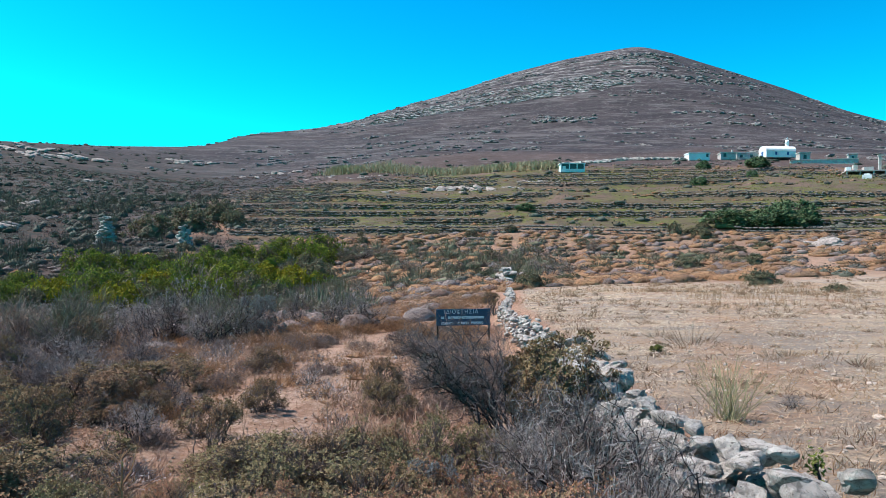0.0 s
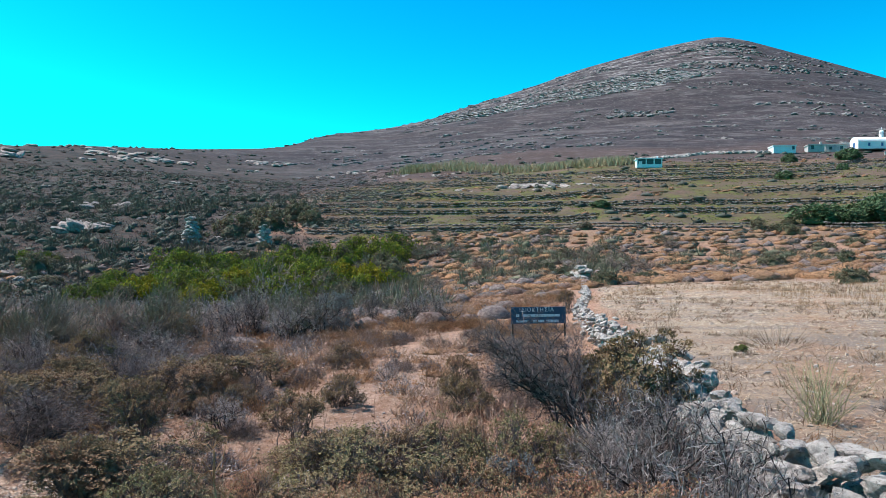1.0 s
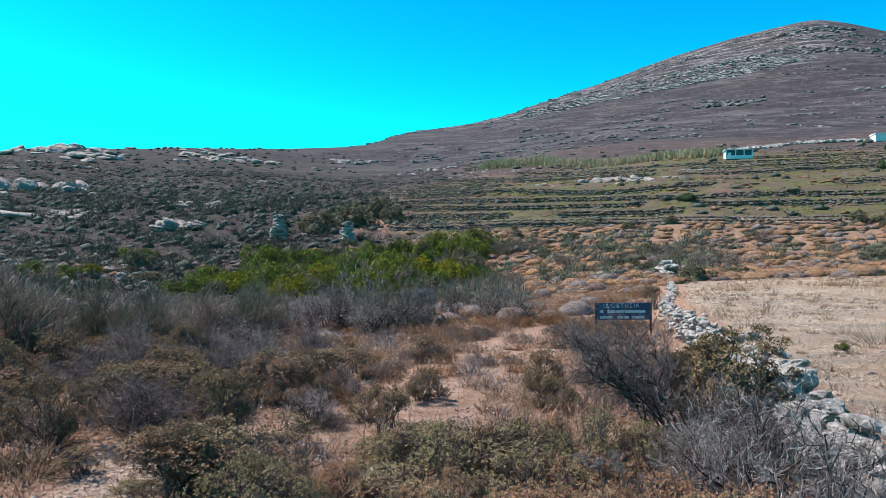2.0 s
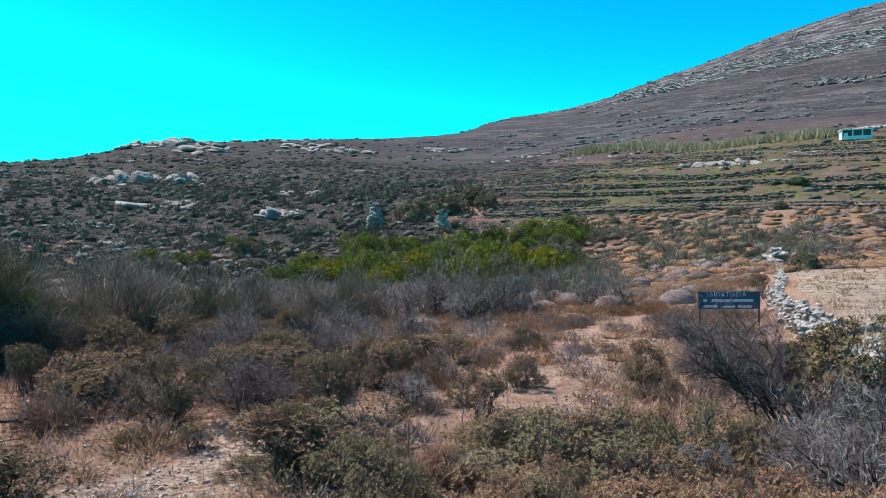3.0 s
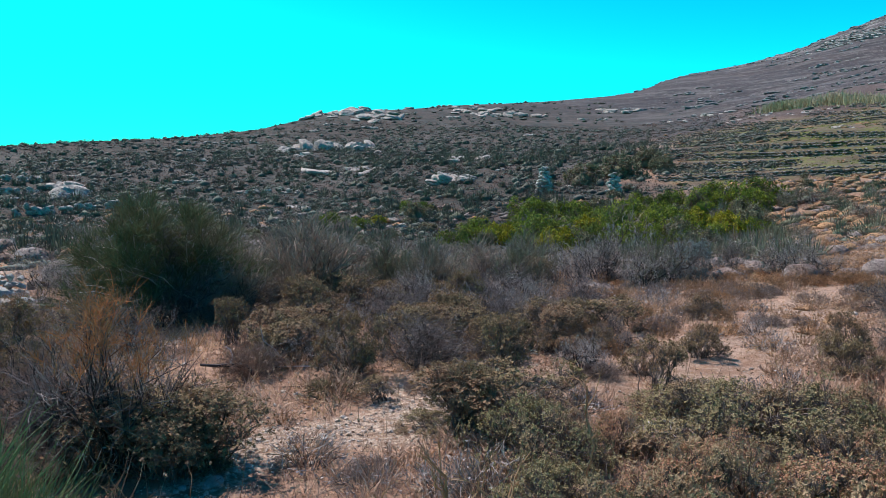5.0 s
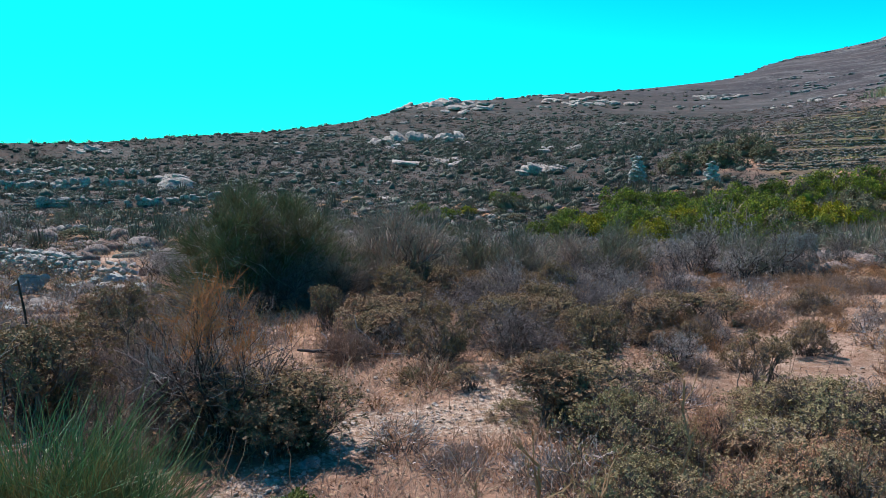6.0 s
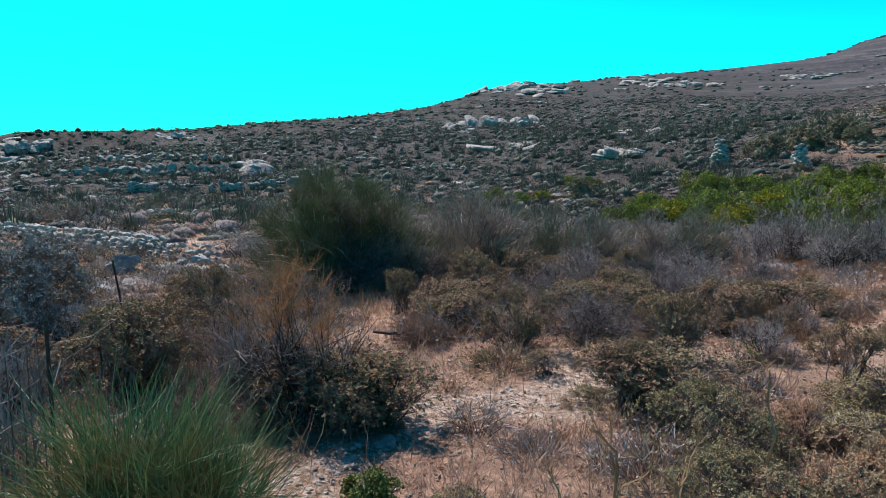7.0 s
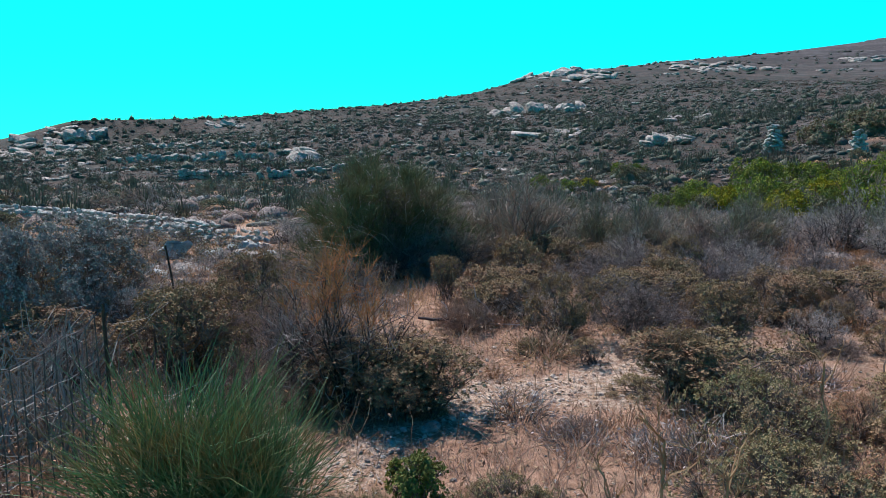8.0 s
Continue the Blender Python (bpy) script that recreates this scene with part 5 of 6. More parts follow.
def far_rocks():
    """Strata and loose rock of the hill and the ridges."""
    rng = np.random.default_rng(401)
    hill, ridge, band = Pile(), Pile(), Pile()
    for k in range(520):
        if k < 190:
            a = rng.uniform(-4.5, 14)
            r = (365 + 80 * rng.uniform() ** 1.3) + 20 * max(0.0, a - 8) / 6
        elif k < 215:
            a, r = rng.uniform(13, 23), rng.uniform(470, 530)
        else:
            a, r = rng.uniform(-20, 36), rng.uniform(150, 600)
        n, run = int(rng.integers(4, 16)), rng.uniform(6, 34) if k < 280 else rng.uniform(3, 16)
        x0, y0 = polar(a, r)
        turn = radians(-a) + rng.normal() * 0.25
        for i in range(n):
            u = rng.uniform(-0.5, 0.5) * run
            x, y = x0 + math.cos(turn) * u + rng.normal() * 1.2, y0 + math.sin(turn) * u + rng.normal() * 1.2
            s = (rng.uniform(0.5, 1.7) if k < 215 else 0.35 + 0.75 * rng.uniform() ** 2) * (0.55 + r / 700)
            p, f = stone_shape(rng, 1, 6, 0.05)
            if k < 215:
                s *= 0.8
                band.drop(turned(rng, p, (s * 2.2, s * 0.9, s * 0.30), turn, 0.1), f, x, y, 0.1 * s)
            else:
                hill.drop(turned(rng, p, (s * 1.7, s, s * 0.55), turn, 0.12), f, x, y, 0.1 * s)
    for (xa, ya), (xb, yb), count, size in (((118.8, 509.9), (163.0, 524.0), 90, 1.5), ((107.3, 418.1), (172.3, 433.6), 110, 1.1), ((38, 286), (58, 287), 70, 0.9),
                                            ((100, 294), (122, 288), 40, 0.8), ((102, 262), (111, 258), 26, 0.8), ((5.2, 274.3), (18, 269.0), 26, 0.7)):
        for i in range(count):
            u = rng.uniform()
            x, y = xa + (xb - xa) * u + rng.normal() * 3, ya + (yb - ya) * u + rng.normal() * (4 if size > 0.85 else 2)
            z = size * rng.uniform(0.5, 1.5)
            p, f = stone_shape(rng, 1, 6, 0.05)
            hill.drop(turned(rng, p, (z * 1.6, z, z * 0.6), None, 0.1), f, x, y, 0.2 * z)
    for k in range(100):
        a, r = rng.uniform(-86, -18), rng.uniform(48, 215)
        if r > np.interp(a, BEAR, RTOP) * 1.03:
            continue
        x0, y0 = polar(a, r)
        n, run = int(rng.integers(1, 8)), rng.uniform(1, 7)
        turn = radians(-a) + rng.normal() * 0.3
        for i in range(n):
            u = rng.uniform(-0.5, 0.5) * run
            x, y = x0 + math.cos(turn) * u + rng.normal() * 0.4, y0 + math.sin(turn) * u + rng.normal() * 0.4
            s = rng.uniform(0.2, 0.55) * (0.6 + r / 220)
            p, f = stone_shape(rng, 1, 6, 0.05)
            ridge.drop(turned(rng, p, (s * 1.5, s, s * 0.6), turn, 0.12), f, x, y, 0.12 * s)
    tagged(new("hill_rocks", hill.settle().mesh("hill_rocks", [M_FARROCK])), "bands of bare grey limestone on the brown hill", "rocks", kind="stuff")
    tagged(new("strata_rocks", band.settle().mesh("strata_rocks", [M_PALE])), "pale limestone strata on the hill's shoulder", "rocks", kind="stuff")
    tagged(new("slope_rocks", ridge.settle().mesh("slope_rocks", [M_ROCK])), "scattered grey rocks over the scrubby slope", "rocks", kind="stuff")


far_rocks()

# ---------------------------------------------------------------- plants over the middle ground
def free(x, y, margin=0.0):
    z = zones(np.array([x]), np.array([y]))
    wx = np.interp(y, [p[1] for p in WALL_LINE], [p[0] for p in WALL_LINE])
    return z["path"][0] < 0.3 and z["field"][0] < 0.3 and (y < 2 or y > 37.5 or abs(x - wx) > 0.7 + margin)


def strew(kind, count, a0, a1, r0, r1, seed, R=(0.4, 0.9), H=(0.5, 1.0), clump=0.0):
    """Plants of a kind over a sector of bearings and distances."""
    rng = np.random.default_rng(seed)
    made = tries = 0
    while made < count and tries < count * 12:
        tries += 1
        a = rng.uniform(a0, a1)
        r = math.sqrt(rng.uniform(r0 * r0, r1 * r1))
        x, y = polar(a, r)
        if clump and float(fnoise(np.array([x]), np.array([y]), 6.0, seed)[0]) < clump - 0.4:
            continue
        if not free(x, y):
            continue
        grow(kind, x, y, rng.uniform(*R), rng.uniform(*H))
        made += 1


strew("hedge", 30, -27, -9, 42, 56, 531, (1.0, 1.7), (1.1, 1.9))
strew("hedge", 12, -31, -22, 38, 48, 532, (0.9, 1.4), (0.9, 1.4))
strew("mid_dark", 12, -27, -9, 40, 56, 533, (0.9, 1.4), (1.0, 1.6))
strew("mid_broom", 16, -27, -9, 36, 54, 534, (0.8, 1.2), (0.9, 1.4))
strew("mid_rust", 110, -8, 30, 32, 56, 501, (0.35, 0.85), (0.22, 0.45), 0.3)
strew("mid_rust", 50, -28, 2, 14, 34, 502, (0.28, 0.6), (0.2, 0.4), 0.3)
strew("mid_mauve", 60, -32, 4, 13, 38, 504, (0.3, 0.6), (0.25, 0.5))
strew("mid_mauve", 30, -70, -30, 14, 40, 506, (0.4, 0.8), (0.3, 0.6))
strew("mid_broom", 80, -34, -6, 20, 42, 507, (0.5, 1.0), (0.4, 0.8))
strew("mid_broom", 80, -60, -26, 14, 38, 508, (0.5, 0.95), (0.4, 0.9))
strew("mid_broom", 30, -10, 12, 40, 58, 509, (0.7, 1.3), (0.6, 1.0), 0.3)
strew("mid_broom", 40, -86, -40, 22, 50, 510, (0.5, 1.0), (0.5, 1.0))
strew("mid_dark", 40, -86, -30, 24, 60, 511, (0.5, 1.0), (0.4, 0.8))
strew("mid_dark", 25, -30, 34, 36, 66, 512, (0.5, 1.0), (0.4, 0.8))
strew("dead", 16, -44, -6, 10, 22, 513, (0.4, 0.7), (0.5, 0.9))
strew("mauve", 44, -34, 3, 6, 15, 514, (0.22, 0.42), (0.14, 0.26))
strew("rust", 44, -30, 4, 8, 17, 515, (0.25, 0.5), (0.14, 0.28))
strew("olive", 18, -48, -8, 5.5, 12, 516, (0.22, 0.4), (0.25, 0.45))
strew("grey", 10, -80, -10, 4.2, 11, 517, (0.25, 0.42), (0.25, 0.45))
strew("black", 14, -40, -22, 6, 13, 529, (0.35, 0.6), (0.35, 0.6))
strew("mauve", 16, -84, -40, 5.5, 14, 518, (0.2, 0.4), (0.2, 0.4))
strew("mastic", 7, -24, 2, 3.2, 5.6, 519, (0.35, 0.6), (0.2, 0.34))
strew("red", 6, -22, 12, 2.8, 5.5, 520, (0.3, 0.45), (0.3, 0.5))
strew("olive", 8, -86, -62, 5.5, 11, 521, (0.35, 0.6), (0.45, 0.8))
strew("olive", 11, -37, -25, 4.6, 8.5, 526, (0.25, 0.45), (0.3, 0.55))
strew("olive", 16, -62, -26, 10, 18, 524, (0.35, 0.6), (0.4, 0.7))
strew("dead", 26, -64, -22, 8, 20, 528, (0.4, 0.7), (0.4, 0.8))
strew("mastic", 8, -60, -24, 8, 15, 525, (0.35, 0.55), (0.3, 0.5))
strew("grey_broom", 10, -58, -24, 10, 18, 523, (0.5, 0.8), (0.7, 1.1))

for shelf in PATTERN.values():
    for ob in shelf:
        if ob.name not in USED:
            for c in list(ob.children):
                bpy.data.objects.remove(c)
            bpy.data.objects.remove(ob)


def puffs(name, label, category, mat, spots, n, leaf, rng, body=True, tuft=False, core=0.75):
    """Far bushes as clouds of leaf clumps; spots: x, y, radius, height."""
    kit = Kit()
    spots = np.array(spots)
    zb = ground_z(spots[:, 0], spots[:, 1])
    count = len(spots)
    a, q = rng.uniform(0, 6.28, (count, n)), np.sqrt(rng.uniform(0, 1, (count, n)))
    zz = np.sqrt(np.maximum(1 - q * q, 0)) * rng.uniform(0.5, 1.05, (count, n))
    q = q * rng.uniform(0.8, 1.15, (count, n))
    pts = np.stack([spots[:, 0:1] + np.cos(a) * q * spots[:, 2:3], spots[:, 1:2] + np.sin(a) * q * spots[:, 2:3], zb[:, None] + zz * spots[:, 3:4] * 0.85], -1)
    if tuft:
        foot = np.stack([spots[:, 0:1] + (pts[:, :, 0] - spots[:, 0:1]) * 0.6, spots[:, 1:2] + (pts[:, :, 1] - spots[:, 1:2]) * 0.6, zb[:, None] + (pts[:, :, 2] - zb[:, None]) * 0.3], -1)
        ribbons(kit, np.stack([foot, foot + (pts - foot) * np.array([1.15, 1.15, 1.45])], 2).reshape(-1, 2, 3), leaf * 0.5, rng)
    else:
        leaves(kit, pts.reshape(-1, 3), leaf, rng, slim=0.6, rise=0.6)
    if body:
        low = 0.5 if tuft else core
        lumps(kit, np.column_stack([spots[:, :2], zb - 0.03, spots[:, 2] * core, spots[:, 3] * low]), rng, 1, 0.11)
    return tagged(new(name, kit.mesh(name, [mat], True)), label, category, kind="stuff")


frng = np.random.default_rng(601)


def spots_in(count, a0, a1, r0, r1, R, H, avoid=True, power=2.0):
    out = []
    for k in range(count):
        a = frng.uniform(a0, a1)
        r = frng.uniform(r0 ** power, r1 ** power) ** (1 / power)
        if a < -20 and r > np.interp(a, BEAR, RTOP) * 1.0:
            continue
        x, y = polar(a, r)
        out.append((x, y, frng.uniform(*R), frng.uniform(*H)))
    if avoid:
        arr = np.array(out)
        z = zones(arr[:, 0], arr[:, 1])
        keep = (z["path"] < 0.35) & (z["field"] < 0.3)
        out = [o for o, k in zip(out, keep) if k]
    return out


puffs("far_scrub", "grey-green scrub dotted over the slopes", "scrub", M_SCRUB,
      spots_in(2300, -88, -17, 34, 150, (0.35, 0.9), (0.3, 0.75), power=1.7) + spots_in(900, -88, -19, 110, 240, (0.6, 1.4), (0.4, 0.9)) + spots_in(800, -88, -24, 75, 150, (0.5, 1.1), (0.4, 1.0))
      + spots_in(420, -88, -18, 40, 130, (0.6, 1.2), (0.7, 1.3)) + spots_in(200, -19, -8, 40, 112, (0.3, 0.9), (0.3, 0.8)), 60, 0.15, frng, core=0.55)
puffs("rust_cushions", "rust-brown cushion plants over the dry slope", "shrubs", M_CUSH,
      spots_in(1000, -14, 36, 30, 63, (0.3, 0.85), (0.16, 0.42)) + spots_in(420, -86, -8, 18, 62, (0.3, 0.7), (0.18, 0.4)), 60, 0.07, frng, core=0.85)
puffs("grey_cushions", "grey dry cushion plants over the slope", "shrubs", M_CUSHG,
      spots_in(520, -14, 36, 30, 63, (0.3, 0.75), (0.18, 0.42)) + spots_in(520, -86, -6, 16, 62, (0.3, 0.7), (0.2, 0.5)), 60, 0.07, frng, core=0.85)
puffs("dark_undergrowth", "dark low scrub between the bushes", "scrub", M_SCRUB,
      spots_in(420, -86, -6, 16, 60, (0.3, 0.8), (0.25, 0.55)) + spots_in(160, -4, 34, 34, 64, (0.3, 0.8), (0.2, 0.5)), 60, 0.10, frng, core=0.6)
puffs("grey_green_scrub", "grey-green wispy scrub below the terraces", "scrub", M_BROOM_MID,
      spots_in(90, -9, 8, 40, 58, (0.5, 1.1), (0.5, 1.0)) + spots_in(120, -22, -6, 22, 46, (0.4, 1.0), (0.4, 1.0)) + spots_in(30, 12, 22, 47, 52, (0.5, 1.2), (0.3, 0.6)), 70, 0.08, frng, tuft=True)
puffs("slope_broom", "grey-green upright broom scattered over the slopes", "scrub", M_SLOPEBROOM,
      spots_in(750, -88, -16, 24, 115, (0.35, 0.8), (0.5, 1.1), power=1.5) + spots_in(120, -40, -16, 55, 100, (0.6, 1.1), (0.8, 1.4)), 70, 0.10, frng, tuft=True)
puffs("far_heath", "low brown heath tufts on the slopes", "heath", M_HEATH,
      spots_in(9000, -88, -9, 30, 160, (0.3, 0.8), (0.12, 0.34), power=1.5), 12, 0.11, frng, body=False, tuft=True)
puffs("grey_heath", "low grey heath tufts on the slopes", "heath", M_GREYHEATH,
      spots_in(7000, -88, -9, 30, 160, (0.3, 0.8), (0.12, 0.34), power=1.5), 12, 0.11, frng, body=False, tuft=True)
puffs("terrace_weeds", "green and straw-coloured weeds on the terraces", "weeds", M_FRESH,
      spots_in(1700, -16, 40, 64, 118, (0.3, 0.9), (0.06, 0.2)), 14, 0.14, frng, body=False)
puffs("terrace_heath", "rusty tufts along the terrace banks", "heath", M_CUSH,
      spots_in(450, -16, 40, 60, 122, (0.3, 0.8), (0.12, 0.35)), 14, 0.14, frng)
puffs("terrace_scrub", "dark low scrub on the terraces", "scrub", M_SCRUB,
      spots_in(240, -16, 40, 62, 140, (0.4, 1.1), (0.25, 0.7)), 20, 0.2, frng)


def brush_mounds(name, label, mat, core, areas, seed, n=90, leaf=0.026):
    """Low dense mounds between the larger bushes: inner twigs and lump in the core colour, small leaves or twig ends
    outside. A dark core paints in the inner shade.
    """
    rng = np.random.default_rng(seed)
    kit = Kit()
    for count, a0, a1, r0, r1, R, H in areas:
        a = np.radians(rng.uniform(a0, a1, count))
        r = rng.uniform(r0 ** 1.5, r1 ** 1.5, count) ** (1 / 1.5)
        x, y = r * np.sin(a), r * np.cos(a)
        z = zones(x, y)
        wx = np.interp(y, [p[1] for p in WALL_LINE], [p[0] for p in WALL_LINE])
        keep = ((z["path"] < 0.25) | ((z["path"] < 0.5) & (rng.uniform(size=count) < 0.4))) & (z["field"] < 0.2) & (np.abs(x - wx) > 0.6) & (fnoise(x, y, 2.2, seed) > -0.28)
        x, y, r = x[keep], y[keep], r[keep]
        zb = ground_z(x, y)
        for k in range(len(x)):
            radius, height = rng.uniform(*R), rng.uniform(*H)
            at = np.array([x[k], y[k], zb[k] - 0.02])
            grow_by = 1.0 + r[k] / 14
            few = int(n * radius / R[1] / grow_by ** 0.8)
            tips = dome(rng, few, radius, height, 0.25, 0.0)
            foot = tips * np.array([0.3, 0.3, 0]) + rng.normal(size=tips.shape) * np.array([0.02, 0.02, 0])
            lines = bows(rng, foot, tips, 3, 0.06, 0.09)
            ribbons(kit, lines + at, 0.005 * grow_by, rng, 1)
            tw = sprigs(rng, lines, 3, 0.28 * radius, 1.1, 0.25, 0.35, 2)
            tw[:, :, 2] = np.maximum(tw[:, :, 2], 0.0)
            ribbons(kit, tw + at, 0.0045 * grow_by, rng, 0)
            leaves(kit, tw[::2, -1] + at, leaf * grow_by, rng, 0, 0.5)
            # solid filler lump; a dark core colour stands in for shade inside the mound
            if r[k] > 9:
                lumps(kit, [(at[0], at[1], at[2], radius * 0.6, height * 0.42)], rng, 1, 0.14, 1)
    tagged(new(name, kit.mesh(name, [mat, core])), label, "undergrowth", kind="stuff")


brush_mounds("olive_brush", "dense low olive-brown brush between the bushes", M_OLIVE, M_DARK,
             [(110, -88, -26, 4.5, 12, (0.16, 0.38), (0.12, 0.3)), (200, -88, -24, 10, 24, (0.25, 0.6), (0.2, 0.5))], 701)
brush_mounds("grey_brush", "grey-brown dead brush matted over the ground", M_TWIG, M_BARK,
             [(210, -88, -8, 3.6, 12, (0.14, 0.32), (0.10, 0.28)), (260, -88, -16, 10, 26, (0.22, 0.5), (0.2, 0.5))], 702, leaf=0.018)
brush_mounds("brown_brush", "low brown cushion brush on the pink soil", M_BRUSH, M_CUSH,
             [(90, -34, 3, 4, 12, (0.14, 0.32), (0.08, 0.18)), (280, -34, 3, 9, 30, (0.2, 0.5), (0.12, 0.26)), (200, -88, -30, 4, 12, (0.14, 0.32), (0.1, 0.26)), (120, -42, -20, 12, 30, (0.3, 0.6), (0.3, 0.5))], 703, leaf=0.019)
def field_tufts():
    rng = np.random.default_rng(711)
    a, r = np.radians(rng.uniform(8, 40, 240)), rng.uniform(7 ** 1.5, 32 ** 1.5, 240) ** (1 / 1.5)
    x, y = r * np.sin(a), r * np.cos(a)
    keep = (zones(x, y)["field"] > 0.8) & (fnoise(x, y, 4.0, 711) > 0.0)
    s = np.exp(rng.normal(size=240) * 0.5)
    spots = np.column_stack([x, y, 0.14 * s, 0.08 * s])[keep]
    puffs("field_tufts", "small dark dead tufts scattered over the straw field", "weeds", M_SEED, spots, 70, 0.012, rng, body=False, tuft=True)


field_tufts()
# low cushions and rusty brush along the trail
brush_mounds("rust_brush", "rust-coloured cushion brush on dry soil", M_CUSH, M_CUSH,
             [(80, -30, 3, 6, 12, (0.14, 0.32), (0.1, 0.22)), (300, -36, 4, 10, 34, (0.25, 0.55), (0.14, 0.32))], 704, leaf=0.019)


# reeds behind the terraces
def reed_bed():
    rng = np.random.default_rng(611)
    kit = Kit()
    line = np.array([(-20, 130), (-14.5, 127.7), (1.4, 119.5), (9, 116.5), (17, 112.5)], float)
    n = 6000
    u = rng.uniform(0, 1, n) * (len(line) - 1)
    i = u.astype(int)
    f = (u - i)[:, None]
    p = line[i] * (1 - f) + line[i + 1] * f + rng.normal(size=(n, 2)) * 1.2
    z = ground_z(p[:, 0], p[:, 1])
    base = np.column_stack([p, z])
    h = rng.uniform(0.9, 2.1, n) * (0.8 + 0.3 * vnoise(p[:, 0], p[:, 1], 5, 3))
    tip = base + np.column_stack([rng.normal(size=(n, 2)) * 0.3, h])
    ribbons(kit, bows(rng, base, tip, 3, 0, 0.03), 0.10, rng)
    tagged(new("reed_bed", kit.mesh("reed_bed", [M_REED])), "belt of tall straw-yellow reeds behind the terraces", "reeds", kind="stuff")


reed_bed()


# dry grass, pebbles and litter near the camera
def near_litter():
    rng = np.random.default_rng(621)

    def spread(n, a0, a1, r0, r1, power=1.3):
        a = np.radians(rng.uniform(a0, a1, n))
        r = rng.uniform(r0 ** power, r1 ** power, n) ** (1 / power)
        return r * np.sin(a), r * np.cos(a)

    grass = Kit()
    x, y = spread(5200, -90, 40, 2.4, 26)
    z = zones(x, y)
    keep = (rng.uniform(size=len(x)) > z["path"] * 1.6) & (fnoise(x, y, 1.4, 77) > -0.15 + 0.4 * (z["field"] > 0.5))
    tall = np.repeat(np.where(z["field"] > 0.5, 0.45, 1.0)[keep], 7)
    x, y = x[keep], y[keep]
    m = 7
    x, y = np.repeat(x, m) + rng.normal(size=len(x) * m) * 0.06, np.repeat(y, m) + rng.normal(size=len(y) * m) * 0.06
    base = np.column_stack([x, y, ground_z(x, y) - 0.01])
    tip = base + np.column_stack([rng.normal(size=(len(x), 2)) * 0.09, rng.uniform(0.03, 0.2, len(x))]) * tall[:, None]
    ribbons(grass, bows(rng, base, tip, 3, 0.02, 0.08), 0.005 + 0.0003 * np.hypot(x, y), rng)
    tagged(new("dry_grass", grass.mesh("dry_grass", [M_STRAW])), "thin dry straw-coloured grass on bare soil", "grass", kind="stuff")

    brush = Kit()
    x, y = spread(6000, -90, 10, 2.6, 15, 1.5)
    z = zones(x, y)
    keep = (rng.uniform(size=len(x)) > z["path"] * 2.2) & (z["field"] < 0.3) & (fnoise(x, y, 1.8, 79) > -0.2)
    x, y = x[keep], y[keep]
    m = 12
    k = len(x)
    tall = np.repeat(rng.uniform(0.05, 0.2, k), m)
    x, y = np.repeat(x, m) + rng.normal(size=k * m) * 0.05, np.repeat(y, m) + rng.normal(size=k * m) * 0.05
    base = np.column_stack([x, y, ground_z(x, y) - 0.01])
    tip = base + np.column_stack([rng.normal(size=(k * m, 2)) * 0.5, np.ones(k * m)]) * (tall * rng.uniform(0.5, 1.1, k * m))[:, None]
    ribbons(brush, bows(rng, base, tip, 2, 0.0, 0.0), 0.004 + 0.0004 * np.hypot(x, y), rng)
    tagged(new("twiggy_undergrowth", brush.mesh("twiggy_undergrowth", [M_BRUSH])), "brown twiggy undergrowth between the shrubs", "undergrowth", kind="stuff")

    straw = Kit()
    x, y = spread(42000, -60, 40, 2.6, 30)
    z = zones(x, y)
    keep = rng.uniform(size=len(x)) < 0.35 + 0.65 * z["field"]
    x, y = x[keep], y[keep]
    g = ground_z(x, y)
    a = rng.uniform(0, 6.28, len(x))
    L = rng.uniform(0.02, 0.10, len(x))
    base = np.column_stack([x, y, g + 0.012])
    tip = base + np.column_stack([np.cos(a) * L, np.sin(a) * L, rng.uniform(-0.005, 0.012, len(x))])
    ribbons(straw, bows(rng, base, tip, 2, 0.0, 0.0), 0.005 + 0.0006 * np.hypot(x, y), rng, lying=True)
    tagged(new("straw_litter", straw.mesh("straw_litter", [M_STRAW])), "fallen straw and dead twigs on the ground", "litter", kind="stuff")

    stub = Kit()
    x, y = spread(46000, 6, 42, 4.0, 30, 1.4)
    keep = (zones(x, y)["field"] > 0.5) & (fnoise(x, y, 1.5, 84) > rng.uniform(-0.7, 0.4, len(x)))
    x, y = x[keep], y[keep]
    a, L = rng.uniform(0, 6.28, len(x)), rng.uniform(0.02, 0.12, len(x)) * (1 + np.hypot(x, y) / 30)
    base = np.column_stack([x, y, ground_z(x, y) + 0.014])
    tip = base + np.column_stack([np.cos(a) * L, np.sin(a) * L, rng.uniform(-0.004, 0.03, len(x))])
    ribbons(stub, bows(rng, base, tip, 2, 0.0, 0.0), 0.0025 + 0.0006 * np.hypot(x, y), rng, lying=True)
    tagged(new("field_stubble", stub.mesh("field_stubble", [M_STUBBLE])), "bleached broken stubble strewn over the field", "litter", kind="stuff")
    clods = Kit()
    x, y = spread(2600, 6, 42, 4.0, 22, 1.3)
    keep = zones(x, y)["field"] > 0.5
    x, y = x[keep], y[keep]
    g, size = ground_z(x, y), 0.012 * np.exp(rng.normal(size=len(x)) * 0.55)
    lumps(clods, np.column_stack([x, y, g, size, size * 0.8]), rng, 1, 0.2)
    tagged(new("field_clods", clods.mesh("field_clods", [M_CLOD])), "small clods and stones on the field", "gravel", kind="stuff")

    weed = Kit()
